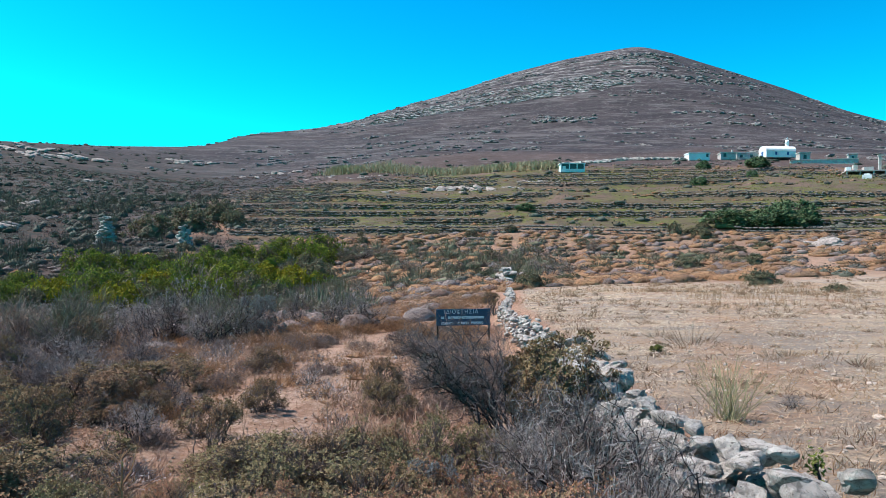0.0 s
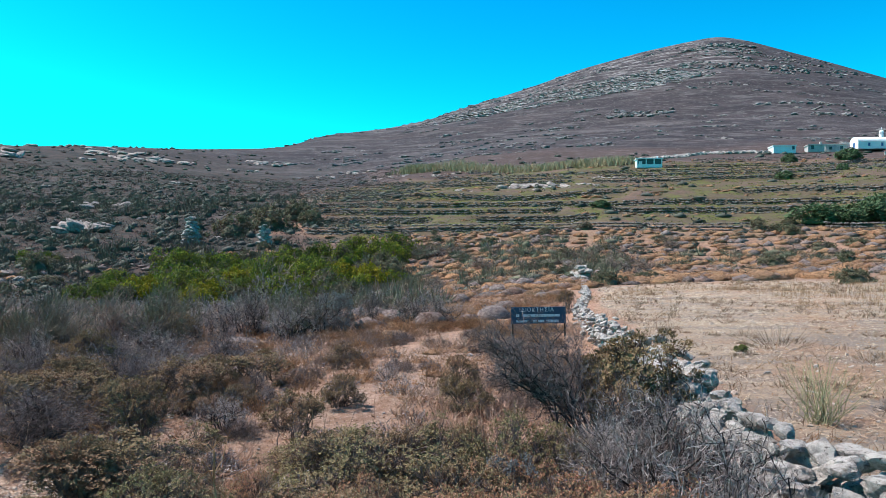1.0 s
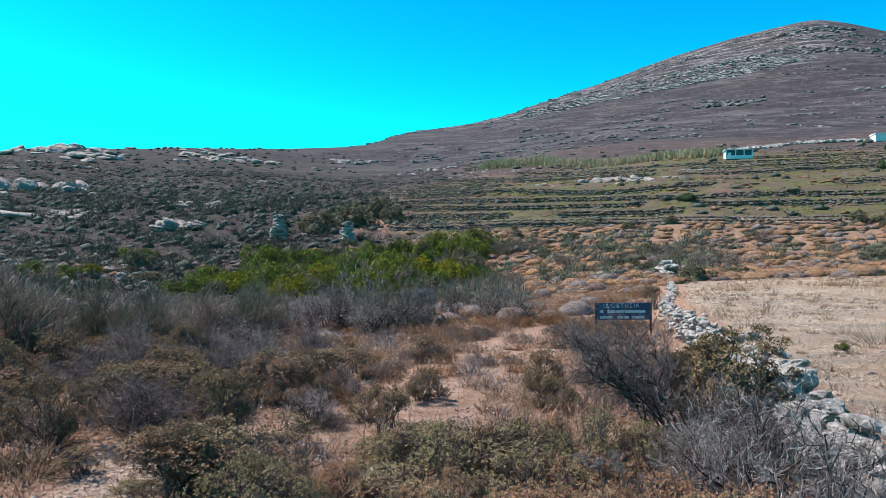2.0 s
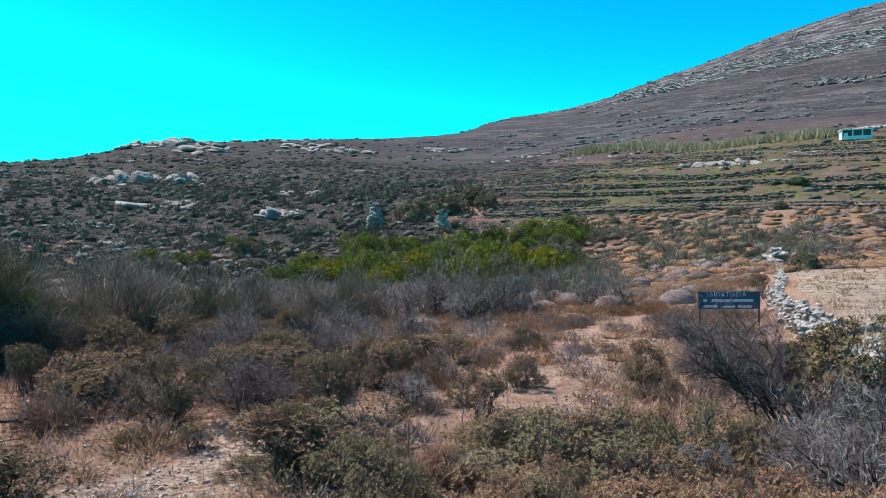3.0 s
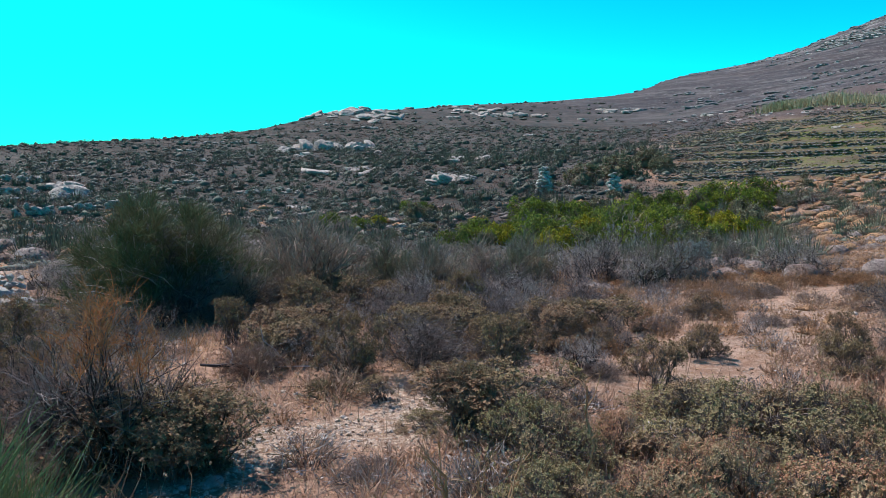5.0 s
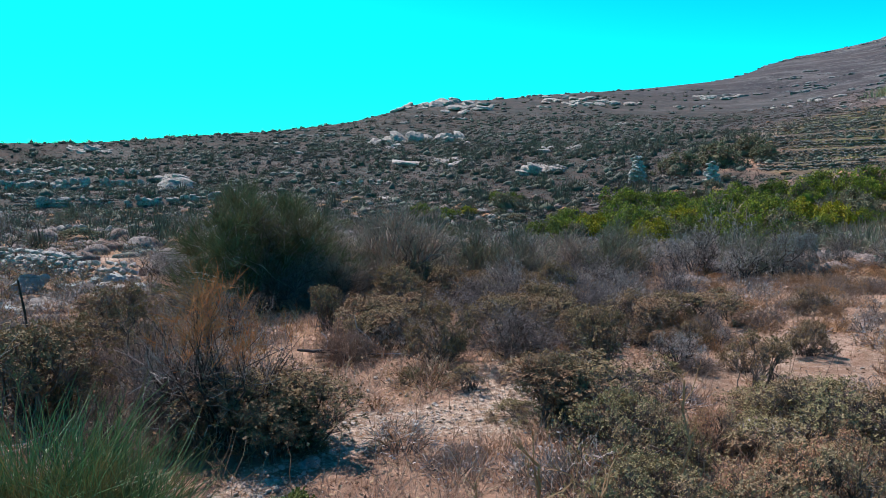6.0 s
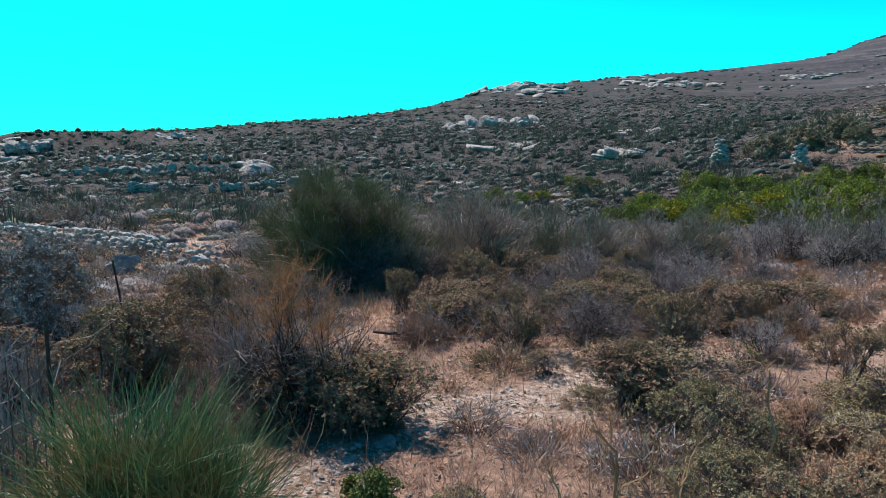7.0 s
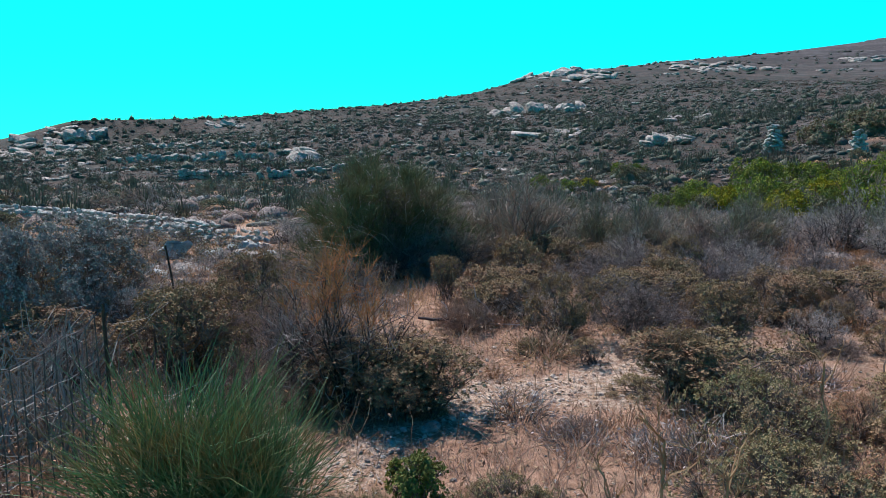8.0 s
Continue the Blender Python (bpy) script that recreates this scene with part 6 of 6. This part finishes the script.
    x, y = spread(2600, 6, 42, 4.5, 34, 1.5)
    keep = (zones(x, y)["field"] > 0.6) & (fnoise(x, y, 3.0, 83) > -0.05)
    x, y = x[keep], y[keep]
    m = 12
    k = len(x)
    tall = np.repeat(np.exp(rng.normal(size=k) * 0.5) * 0.055, m)
    x, y = np.repeat(x, m) + rng.normal(size=k * m) * 0.05, np.repeat(y, m) + rng.normal(size=k * m) * 0.05
    base = np.column_stack([x, y, ground_z(x, y) - 0.01])
    tip = base + np.column_stack([rng.normal(size=(k * m, 2)) * 0.6, np.ones(k * m)]) * (tall * rng.uniform(0.5, 1.1, k * m))[:, None]
    ribbons(weed, bows(rng, base, tip, 3, 0.05, 0.08), 0.004 + 0.0005 * np.hypot(x, y), rng)
    tagged(new("field_weeds", weed.mesh("field_weeds", [M_SEED])), "small dry weeds and stubble over the field", "weeds", kind="stuff")

    back = Kit()
    x, y = spread(260, 5, 40, 17, 33, 1.2)
    keep = (zones(x, y)["field"] > 0.5) & (fnoise(x, y, 5.0, 87) > -0.1)
    x, y = x[keep], y[keep]
    m, k = 26, keep.sum()
    wide = np.repeat(rng.uniform(0.1, 0.35, k), m)
    tall = np.repeat(rng.uniform(0.08, 0.3, k), m) * rng.uniform(0.5, 1.1, k * m)
    x, y = np.repeat(x, m) + rng.normal(size=k * m) * wide, np.repeat(y, m) + rng.normal(size=k * m) * wide
    base = np.column_stack([x, y, ground_z(x, y) - 0.01])
    tip = base + np.column_stack([rng.normal(size=(k * m, 2)) * 0.25, np.ones(k * m)]) * tall[:, None]
    ribbons(back, bows(rng, base, tip, 3, 0.04, 0.06), 0.009, rng)
    tagged(new("field_grass", back.mesh("field_grass", [M_STRAW])), "thin tall dry grass towards the back of the field", "grass", kind="stuff")

    bits = Kit()
    x, y = spread(19000, -90, 8, 2.4, 11, 1.6)
    z = zones(x, y)
    keep = (rng.uniform(size=len(x)) > z["path"] * 0.55) & (z["field"] < 0.5)
    x, y = x[keep], y[keep]
    leaves(bits, np.column_stack([x, y, ground_z(x, y) + 0.008]), 0.032, rng, slim=0.5, rise=0.0)
    tagged(new("leaf_litter", bits.mesh("leaf_litter", [M_LITTER])), "dead brown leaves and bark bits under the shrubs", "litter", kind="stuff")

    peb = Kit()
    x, y = spread(6500, -88, 38, 2.4, 14, 1.1)
    z = zones(x, y)
    keep = rng.uniform(size=len(x)) < 0.22 + 0.9 * z["path"] + 0.1 * z["field"]
    x, y = x[keep], y[keep]
    g = ground_z(x, y)
    shapes = [stone_shape(rng, 1, 6, 0.05) for k in range(20)]
    s = 0.009 * np.exp(rng.normal(size=len(x)) * 0.55)
    for k in range(len(x)):
        p, f = shapes[k % 20]
        peb.add(turned(rng, p, (s[k] * 1.3, s[k], s[k] * 0.7)) + np.array([x[k], y[k], g[k] + s[k] * 0.3]), f)
    clod = Kit()
    x, y = spread(20000, -78, -28, 3.2, 7.0, 1.0)
    z = zones(x, y)
    keep = rng.uniform(size=len(x)) < 0.03 + 1.1 * z["path"] ** 1.3
    x, y = x[keep], y[keep]
    g = ground_z(x, y)
    s = 0.0055 * np.exp(rng.normal(size=len(x)) * 0.55)
    for k in range(len(x)):
        p, f = shapes[k % 20]
        clod.add(turned(rng, p, (s[k] * 1.3, s[k], s[k] * 0.8)) + np.array([x[k], y[k], g[k] + s[k] * 0.2]), f)
    tagged(new("pale_clods", clod.mesh("pale_clods", [M_CLOD])), "pale crumbly clods and grit on the bare path", "gravel", kind="stuff")
    tagged(new("pebbles", peb.mesh("pebbles", [M_STONE])), "loose pebbles and gravel on the pale path", "gravel", kind="stuff")

    heads = Kit()
    x, y = spread(520, -70, 22, 2.8, 11, 1.2)
    keep = (zones(x, y)["field"] < 0.4) & (fnoise(x, y, 2.0, 78) > -0.1)
    x, y = x[keep], y[keep]
    base = np.column_stack([x, y, ground_z(x, y)])
    tip = base + np.column_stack([rng.normal(size=(len(x), 2)) * 0.08, rng.uniform(0.2, 0.5, len(x))])
    ribbons(heads, bows(rng, base, tip, 4, 0.02, 0.04), 0.005, rng)
    pts = np.repeat(tip, 7, axis=0)
    leaves(heads, pts, 0.014, rng, slim=0.9, rise=0.8)
    tagged(new("dry_seed_stalks", heads.mesh("dry_seed_stalks", [M_SEED])), "thin dry stalks with pale seed heads among the shrubs", "weeds", kind="stuff")


near_litter()

# ---------------------------------------------------------------- buildings on the far terraces
def facing(ob, x, y, turn=0.0, dz=0.0):
    """Stands a thing at x, y with its front, -y, towards the path's start."""
    ob.location, ob.rotation_euler = (x, y, zf(x, y) + dz), (0, 0, -math.atan2(x, y) + turn)
    return ob


def boxed(name, parent, mat, boxes, label=""):
    kit = Kit()
    for b in boxes:
        kit.box(*b)
    return part(name, kit.mesh(name, [mat]), parent, label)


def vault(kit, x0, x1, y0, y1, z0, rise, n=10):
    """A barrel roof along x."""
    a = np.linspace(0, np.pi, n)
    ym, ry = (y0 + y1) / 2, (y1 - y0) / 2
    arc = [(ym - ry * math.cos(t), z0 + rise * math.sin(t)) for t in a]
    v = [(x, y, z) for x in (x0, x1) for y, z in arc]
    f4 = np.array([(i, i + 1, n + i + 1, n + i) for i in range(n - 1)])
    kit.add(v, [f4])
    for side in (0, n):
        c = np.array([v[side + i] for i in range(n)] + [(v[side][0], ym, z0)])
        kit.add(c, np.array([(i, i + 1, n) if side else (i + 1, i, n) for i in range(n - 1)]))


chapel = thing("chapel", "small whitewashed chapel with barrel roof and bell arch", "church")
facing(chapel, 59.7, 129.5, 0.45, 0.3)
chapel.scale = (0.8, 0.8, 0.8)
boxed("wall", chapel, M_WHITE, [(-3.3, -1.9, 0, 3.3, 1.9, 1.5)])
k = Kit()
vault(k, -3.34, 3.34, -1.95, 1.95, 1.5, 1.15)
part("roof", k.mesh("roof", [M_WHITE]), chapel)
k = Kit()
k.box(2.0, -0.5, 2.3, 2.45, 0.5, 3.0)
k.box(2.0, -0.5, 3.0, 2.45, -0.28, 3.7)
k.box(2.0, 0.28, 3.0, 2.45, 0.5, 3.7)
vault(k, 2.0, 2.45, -0.52, 0.52, 3.7, 0.42, 8)
k.box(2.18, -0.05, 4.1, 2.27, 0.05, 4.75)
k.box(2.18, -0.2, 4.42, 2.27, 0.2, 4.5)
part("bell_arch", k.mesh("bell_arch", [M_WHITE]), chapel, "white arched bell cote with a cross")
for x in (-1.1, 1.5):
    boxed("window", chapel, M_BLUEPAINT, [(x - 0.22, -1.93, 0.55, x + 0.22, -1.88, 1.25)])
boxed("door", chapel, M_BLUEPAINT, [(-3.34, -0.45, 0, -3.29, 0.45, 1.4)])


def block_house(x, y, w, d, h, turn, mat, label, openings, extra=()):
    ob = thing("farm_building", label, "house", "far farm buildings")
    facing(ob, x, y, turn, -0.15)
    boxed("wall", ob, mat, [(-w / 2, -d / 2, 0, w / 2, d / 2, h)])
    boxed("roof", ob, mat, [(-w / 2 - 0.12, -d / 2 - 0.12, h, w / 2 + 0.12, d / 2 + 0.12, h + 0.16)])
    for ox, oz, ow, oh in openings:
        boxed("window", ob, M_DARKGLASS, [(ox - ow / 2, -d / 2 - 0.03, oz, ox + ow / 2, -d / 2 + 0.02, oz + oh)])
    for e in extra:
        boxed("chimney", ob, mat, [e])
    return ob


block_house(45.4, 129.7, 3.6, 2.8, 1.2, 0.3, M_WHITE, "low white flat-roofed farm building", [(1.4, 0.6, 0.4, 0.6)])
block_house(51.4, 131.4, 2.6, 2.4, 1.15, 0.25, M_GREYWALL, "low bare-block farm building with flat roof", [(-0.6, 0.5, 0.5, 0.7)], [(0.8, -0.2, 1.3, 1.1, 0.1, 1.9)])
block_house(55.6, 132.8, 3.6, 2.6, 1.2, 0.1, M_GREYWALL, "unplastered flat-roofed farm building", [(-1.0, 0.4, 0.45, 0.5), (0.7, 0.4, 0.45, 0.5)])
block_house(62.8, 126.4, 1.8, 1.6, 1.4, 0.4, M_GREYWALL, "small stone shed beside the chapel", [(0, 0.4, 0.5, 0.7)])
block_house(72.0, 127.5, 1.4, 1.4, 1.2, 0.2, M_GREYWALL, "small bare-block hut on the hillside", [(0, 0.3, 0.4, 0.6)])

hut = thing("hut", "small turquoise hut with windows under a flat roof", "hut")
facing(hut, 18.9, 106.8, 0.15, -0.1)
boxed("wall", hut, M_TURQ, [(-1.75, -1.1, 0, 1.75, 1.1, 0.5), (-1.75, -1.1, 0.5, -1.6, 1.1, 1.25), (1.6, -1.1, 0.5, 1.75, 1.1, 1.25),
                            (-1.75, 1.0, 0.5, 1.75, 1.1, 1.25), (-0.55, -1.1, 0.5, -0.4, -1.0, 1.25), (0.55, -1.1, 0.5, 0.7, -1.0, 1.25)])
boxed("roof", hut, M_WHITE, [(-1.9, -1.25, 1.25, 1.9, 1.25, 1.36)], "pale flat roof slab")
for x0, x1 in ((-1.6, -0.55), (-0.4, 0.55), (0.7, 1.6)):
    boxed("window", hut, M_DARKGLASS, [(x0, -1.06, 0.5, x1, -1.02, 1.25)])
boxed("chimney", hut, M_WHITE, [(1.2, 0.2, 1.36, 1.4, 0.4, 1.8)])
boxed("door", hut, M_WHITE, [(-1.5, -1.16, 0.02, -1.05, -1.11, 0.9)])

yard = thing("unfinished_building", "unfinished concrete house frame with posts and bare slabs", "house")
facing(yard, 58.5, 98.5, 0.2, -0.3)
boxed("slab", yard, M_GREYWALL, [(-3.6, -1.6, 0.75, 2.6, 1.6, 0.9)])
boxed("back_wall", yard, M_GREYWALL, [(-3.6, 1.4, 0, 2.6, 1.6, 0.75)])
for x in (-3.4, -1.8, -0.2, 1.2, 2.4):
    boxed("post", yard, M_GREYWALL, [(x - 0.09, -1.5, 0, x + 0.09, -1.32, 0.75)])
boxed("upper_wall", yard, M_WHITE, [(-3.3, -0.4, 0.9, -2.7, 0.8, 1.5)])
boxed("upper_wall", yard, M_GREYWALL, [(-2.4, -0.2, 0.9, -1.9, 0.9, 1.8)])
boxed("upper_wall", yard, M_GREYWALL, [(-1.2, -0.4, 0.9, 0.0, 0.9, 1.45)])
boxed("tall_post", yard, M_GREYWALL, [(0.6, -0.3, 0.9, 0.95, 0.05, 2.9)])
boxed("beam", yard, M_GREYWALL, [(0.5, -0.35, 2.9, 2.6, 0.1, 3.08)])
boxed("tall_post", yard, M_GREYWALL, [(2.1, -0.3, 0.9, 2.4, 0.05, 2.9)])
yw = thing("yard_wall", "long pale retaining wall below the farm buildings", "wall")
facing(yw, 62, 118, 0.15, -0.3)
boxed("wall", yw, M_GREYWALL, [(-5, -0.2, 0, 5, 0.2, 0.9)])
boxed("coping", yw, M_GREYWALL, [(-5.05, -0.28, 0.9, 5.05, 0.28, 1.0)])
bank = thing("road_bank", "pale bare road cutting below the hill", "bank", kind="structure")
k = Kit()
brng = np.random.default_rng(77)
for i in range(330):
    u = brng.uniform(0, 1)
    x, y = 21 + 24 * u, 126 + 4.5 * u + brng.normal() * 0.5
    p, f = stone_shape(brng, 1, 6, 0.05)
    k.add(turned(brng, p, (brng.uniform(0.4, 1.1), 0.4, brng.uniform(0.2, 0.42))) + np.array([x, y, zf(x, y) + 0.1]), f)
part("rubble", k.mesh("rubble", [M_STONE]), bank)
trough = thing("white_tank", "small white water tank on a terrace", "tank")
facing(trough, 49.3, 84.2)
boxed("body", trough, M_WHITE, [(-0.5, -0.35, 0, 0.5, 0.35, 0.45)])
boxed("lid", trough, M_WHITE, [(-0.3, -0.25, 0.45, 0.3, 0.25, 0.62)])

# ---------------------------------------------------------------- sign, fence, stakes, branch
SIGN_X, SIGN_Y, SIGN_Z = 0.385, 13.09, 0.42
sign = thing("sign", "navy blue property sign with worn white lettering on iron legs", "sign")
sign.location, sign.rotation_euler = (SIGN_X, SIGN_Y, 0), (0, radians(-1.6), radians(-1.0))
bm = bmesh.new()
bmesh.ops.create_cube(bm, size=1)
bmesh.ops.scale(bm, vec=(0.975, 0.018, 0.30), verts=bm.verts)
bmesh.ops.bevel(bm, geom=bm.edges[:], offset=0.004, segments=1, affect="EDGES")
board_mesh = bpy.data.meshes.new("board")
bm.to_mesh(board_mesh)
board_mesh.materials.append(M_SIGN)
board = part("board", board_mesh, sign, "navy painted sheet-metal panel", (0, 0, SIGN_Z))
legk = zf(SIGN_X, SIGN_Y)
for x in (-0.465, 0.465):
    boxed("leg", sign, M_IRON, [(x - 0.014, 0.012, legk - 0.1, x + 0.014, 0.04, SIGN_Z + 0.12)], "rusty angle-iron leg")
fc = bpy.data.curves.new("lettering", "FONT")
fc.body = "\u0399\u0394\u0399\u039f\u039a\u03a4\u0397\u03a3\u0399\u0391"
fc.size, fc.align_x, fc.align_y, fc.extrude, fc.space_character = 0.098, "CENTER", "CENTER", 0.001, 1.15
txt = new("lettering_source", fc)
bpy.context.view_layer.update()
word_mesh = bpy.data.meshes.new_from_object(txt.evaluated_get(bpy.context.evaluated_depsgraph_get()))
bpy.data.objects.remove(txt)
word_mesh.materials.clear()
word_mesh.materials.append(M_LETTER)
word = part("lettering", word_mesh, sign, "worn white capital letters", (-0.03, -0.0115, SIGN_Z + 0.095))
word.rotation_euler = (radians(90), 0, 0)
for z, spans in ((-0.005, ((-0.40, -0.34), (-0.27, 0.38))), (-0.105, ((-0.40, -0.18), (-0.10, 0.10), (0.14, 0.36)))):
    for x0, x1 in spans:
        boxed("text_bar", sign, M_LETTER, [(x0, -0.0125, SIGN_Z + z - 0.022, x1, -0.0095, SIGN_Z + z + 0.022)])

fence = thing("wire_fence", "sagging wire-mesh fence on a rusty iron post", "fence")
frg = np.random.default_rng(91)
p0, p1 = polar(-76.2, 4.3), polar(-96, 3.4)
n = 26
us = np.linspace(0, 1, n)
fx, fy = p0[0] + (p1[0] - p0[0]) * us, p0[1] + (p1[1] - p0[1]) * us
fz = ground_z(fx, fy)
topz = fz + 0.86 - 0.16 * np.sin(np.pi * np.clip(us * 1.3, 0, 1)) + 0.012 * frg.normal(size=n)
k = Kit()
tubes(k, np.array([[(fx[0], fy[0], fz[0] - 0.1), (fx[0] + 0.004, fy[0], fz[0] + 0.45), (fx[0], fy[0], fz[0] + 0.89)]]), 0.011, 0.010, 5)
part("post", k.mesh("post", [M_IRON]), fence, "dark rusty iron post")
k = Kit()
tubes(k, np.array([[(fx[-1], fy[-1], fz[-1] - 0.1), (fx[-1], fy[-1], fz[-1] + 0.45), (fx[-1], fy[-1], fz[-1] + 0.9)]]), 0.011, 0.010, 5)
part("post", k.mesh("post", [M_IRON]), fence, "dark rusty iron post")
k = Kit()
for i in range(n):
    b = 0.01 * frg.normal(size=4)
    tubes(k, np.array([[(fx[i] + b[0], fy[i], fz[i]), (fx[i] + b[1], fy[i] + b[2], fz[i] + 0.4), (fx[i], fy[i], topz[i])]]), 0.0035, 0.0035)
for h in (0.02, 0.2, 0.38, 0.56, 0.74, 1.0):
    zline = fz + (topz - fz) * h
    tubes(k, np.stack([fx, fy + 0.004, zline + 0.01 * frg.normal(size=n)], -1)[None], 0.003, 0.003)
part("mesh", k.mesh("mesh", [M_WIRE]), fence, "dull wire mesh")

for az, r, top, lean in ((-70.6, 7.9, 0.8, -0.035),):
    x, y = polar(az, r)
    st = thing("fence_stake", "thin leaning dark iron stake among the bushes", "stake")
    k = Kit()
    g = zf(x, y)
    tubes(k, np.array([[(x, y, g - 0.1), (x + lean, y + lean, g + 0.5), (x + 2.2 * lean, y + 1.8 * lean, g + top)]]), 0.012, 0.010, 5)
    part("rod", k.mesh("rod", [M_IRON]), st)

branch = thing("dead_branch", "bare grey fallen branch lying on the stony ground", "branch")
bx, by = polar(-49.6, 6.75)
bz = zf(bx, by)
k = Kit()
sx, sy = math.cos(radians(-50)), -math.sin(radians(-50))
def on(u, w, h):
    return (bx + u * 0.64 - w * 0.76, by + u * 0.76 + w * 0.64, bz + h)
tubes(k, np.array([[on(-0.36, 0.0, 0.14), on(-0.22, 0.02, 0.115), on(-0.1, 0, 0.12), on(0.02, 0, 0.10), on(0.1, -0.02, 0.03), on(0.2, -0.03, 0.015)]]), 0.012, 0.03, 6)
tubes(k, np.array([[on(0.2, -0.03, 0.015), on(0.26, 0.0, 0.05), on(0.3, 0.05, 0.06), on(0.36, 0.1, 0.05), on(0.42, 0.12, 0.02), on(0.46, 0.15, 0.02)]]), 0.028, 0.010, 6)
part("limb", k.mesh("limb", [M_DARK]), branch)
k = Kit()
tubes(k, np.array([[on(0.42, 0.1, 0.03), on(0.3, 0.16, 0.2), on(0.2, 0.2, 0.28), on(0.18, 0.2, 0.4)]]), 0.010, 0.005)
tubes(k, np.array([[on(-0.1, 0, 0.12), on(-0.08, 0.05, 0.19), on(-0.1, 0.09, 0.24), on(-0.14, 0.1, 0.27)]]), 0.009, 0.004)
tubes(k, np.array([[on(0.3, 0.05, 0.06), on(0.6, -0.2, 0.1), on(0.8, -0.3, 0.04), on(1.0, -0.4, 0.02)]]), 0.008, 0.003)
part("twig", k.mesh("twig", [M_TWIG]), branch)

for az, r, s in ((-44.2, 4.85, 0.065), (-48.6, 5.6, 0.045), (-52.5, 4.3, 0.07), (-46.5, 4.75, 0.045)):
    x, y = polar(az, r)
    ob = tagged(new("loose_stone", STONES[int(prng.integers(7))]), "loose grey stone on the pale path", "stone", "loose stones")
    ob.location, ob.scale, ob.rotation_euler = (x, y, zf(x, y) + s * 0.25), (s * 1.05, s * 0.75, s * 0.5), (0.1, 0.05, az)

sap = thing("sapling", "bent dark sapling with a tuft of yellow-green leaves", "sapling")
x, y = polar(27.6, 4.0)
g = zf(x, y)
rg = np.random.default_rng(93)
k = Kit()
tubes(k, np.array([[(x + 0.10, y - 0.04, g - 0.05), (x + 0.06, y - 0.02, g + 0.06), (x + 0.03, y, g + 0.16), (x - 0.01, y + 0.02, g + 0.30)]]), 0.013, 0.008, 5)
tubes(k, np.array([[(x + 0.06, y - 0.02, g + 0.06), (x - 0.02, y, g + 0.09), (x - 0.08, y + 0.02, g + 0.13), (x - 0.11, y + 0.03, g + 0.18)]]), 0.008, 0.004, 5)
part("trunk", k.mesh("trunk", [M_DARK]), sap)
k = Kit()
leaves(k, np.array([x - 0.01, y + 0.02, g + 0.30]) + rg.normal(size=(120, 3)) * np.array([0.022, 0.022, 0.034]), 0.028, rg, slim=0.6)
part("leaves", k.mesh("leaves", [M_FRESH]), sap)


def dry_fennel(az, r, tall, seed):
    """A tall dry stalk with open ribs of a spent flower head."""
    rg = np.random.default_rng(seed)
    root = thing("dry_fennel", "tall dry tan fennel stalk with bare forked head", "weed", "dry fennel stalks")
    x, y = polar(az, r)
    g = zf(x, y)
    k = Kit()
    top = np.array([x + rg.normal() * 0.05, y + rg.normal() * 0.05, g + tall])
    stem = bows(rg, np.array([[x, y, g - 0.02]]), top[None], 6, 0.0, 0.02)
    tubes(k, stem, 0.007, 0.004, 5)
    part("stalk", k.mesh("stalk", [M_STRAW]), root)
    k = Kit()
    ribs = sprigs(rg, stem, 7, 0.16, 0.9, 0.5, 0.6, 4, 0.05)
    tubes(k, ribs, 0.0035, 0.002)
    tubes(k, sprigs(rg, ribs, 5, 0.05, 0.8, 0.5, 0.8, 3, 0.05), 0.002, 0.001)
    part("head", k.mesh("head", [M_STRAW]), root)


dry_fennel(-37.0, 2.2, 0.78, 1)
dry_fennel(-31.4, 2.2, 0.72, 2)
dry_fennel(-40.2, 2.3, 0.62, 3)
dry_fennel(-23.3, 3.4, 0.72, 4)


def stalks(x, y, seed):
    """A loose sheaf of thin pale green-straw stalks."""
    rg = np.random.default_rng(seed)
    root = thing("stalk_clump", "loose clump of thin pale green stalks beside the wall", "weed")
    base = np.column_stack([x + rg.normal(size=(70, 2)) @ np.diag((0.05, 0.05)) + np.array([0.0, y - x]), np.full(70, zf(x, y) - 0.02)])
    tip = base + np.column_stack([rg.normal(size=(70, 2)) * 0.16, rg.uniform(0.2, 0.52, 70)])
    k = Kit()
    lines = bows(rg, base, tip, 4, 0.0, 0.03)
    tubes(k, lines, 0.0035, 0.0015)
    ribbons(k, sprigs(rg, lines, 3, 0.09, 0.5, 0.5, 0.3, 2), 0.003, rg)
    part("foliage", k.mesh("foliage", [M_REED]), root)


stalks(2.27, 5.7, 97)

dry = thing("dry_clump", "clump of pale dead rush blades behind the fence", "dead plant")
rg = np.random.default_rng(95)
n = 420
az = rg.uniform(-92, -77, n)
rr = rg.uniform(4.3, 5.3, n)
bx, by = rr * np.sin(np.radians(az)), rr * np.cos(np.radians(az))
base = np.column_stack([bx, by, ground_z(bx, by) - 0.02])
tip = base + np.column_stack([rg.normal(size=(n, 2)) * 0.25, rg.uniform(0.25, 0.85, n)])
blades = bows(rg, base, tip, 5, 0.08, 0.08)
for chunk in (blades[:140], blades[140:280], blades[280:]):
    k = Kit()
    ribbons(k, chunk, 0.011, rg)
    part("tuft", k.mesh("tuft", [M_BLADE]), dry)["kind"] = "stuff"
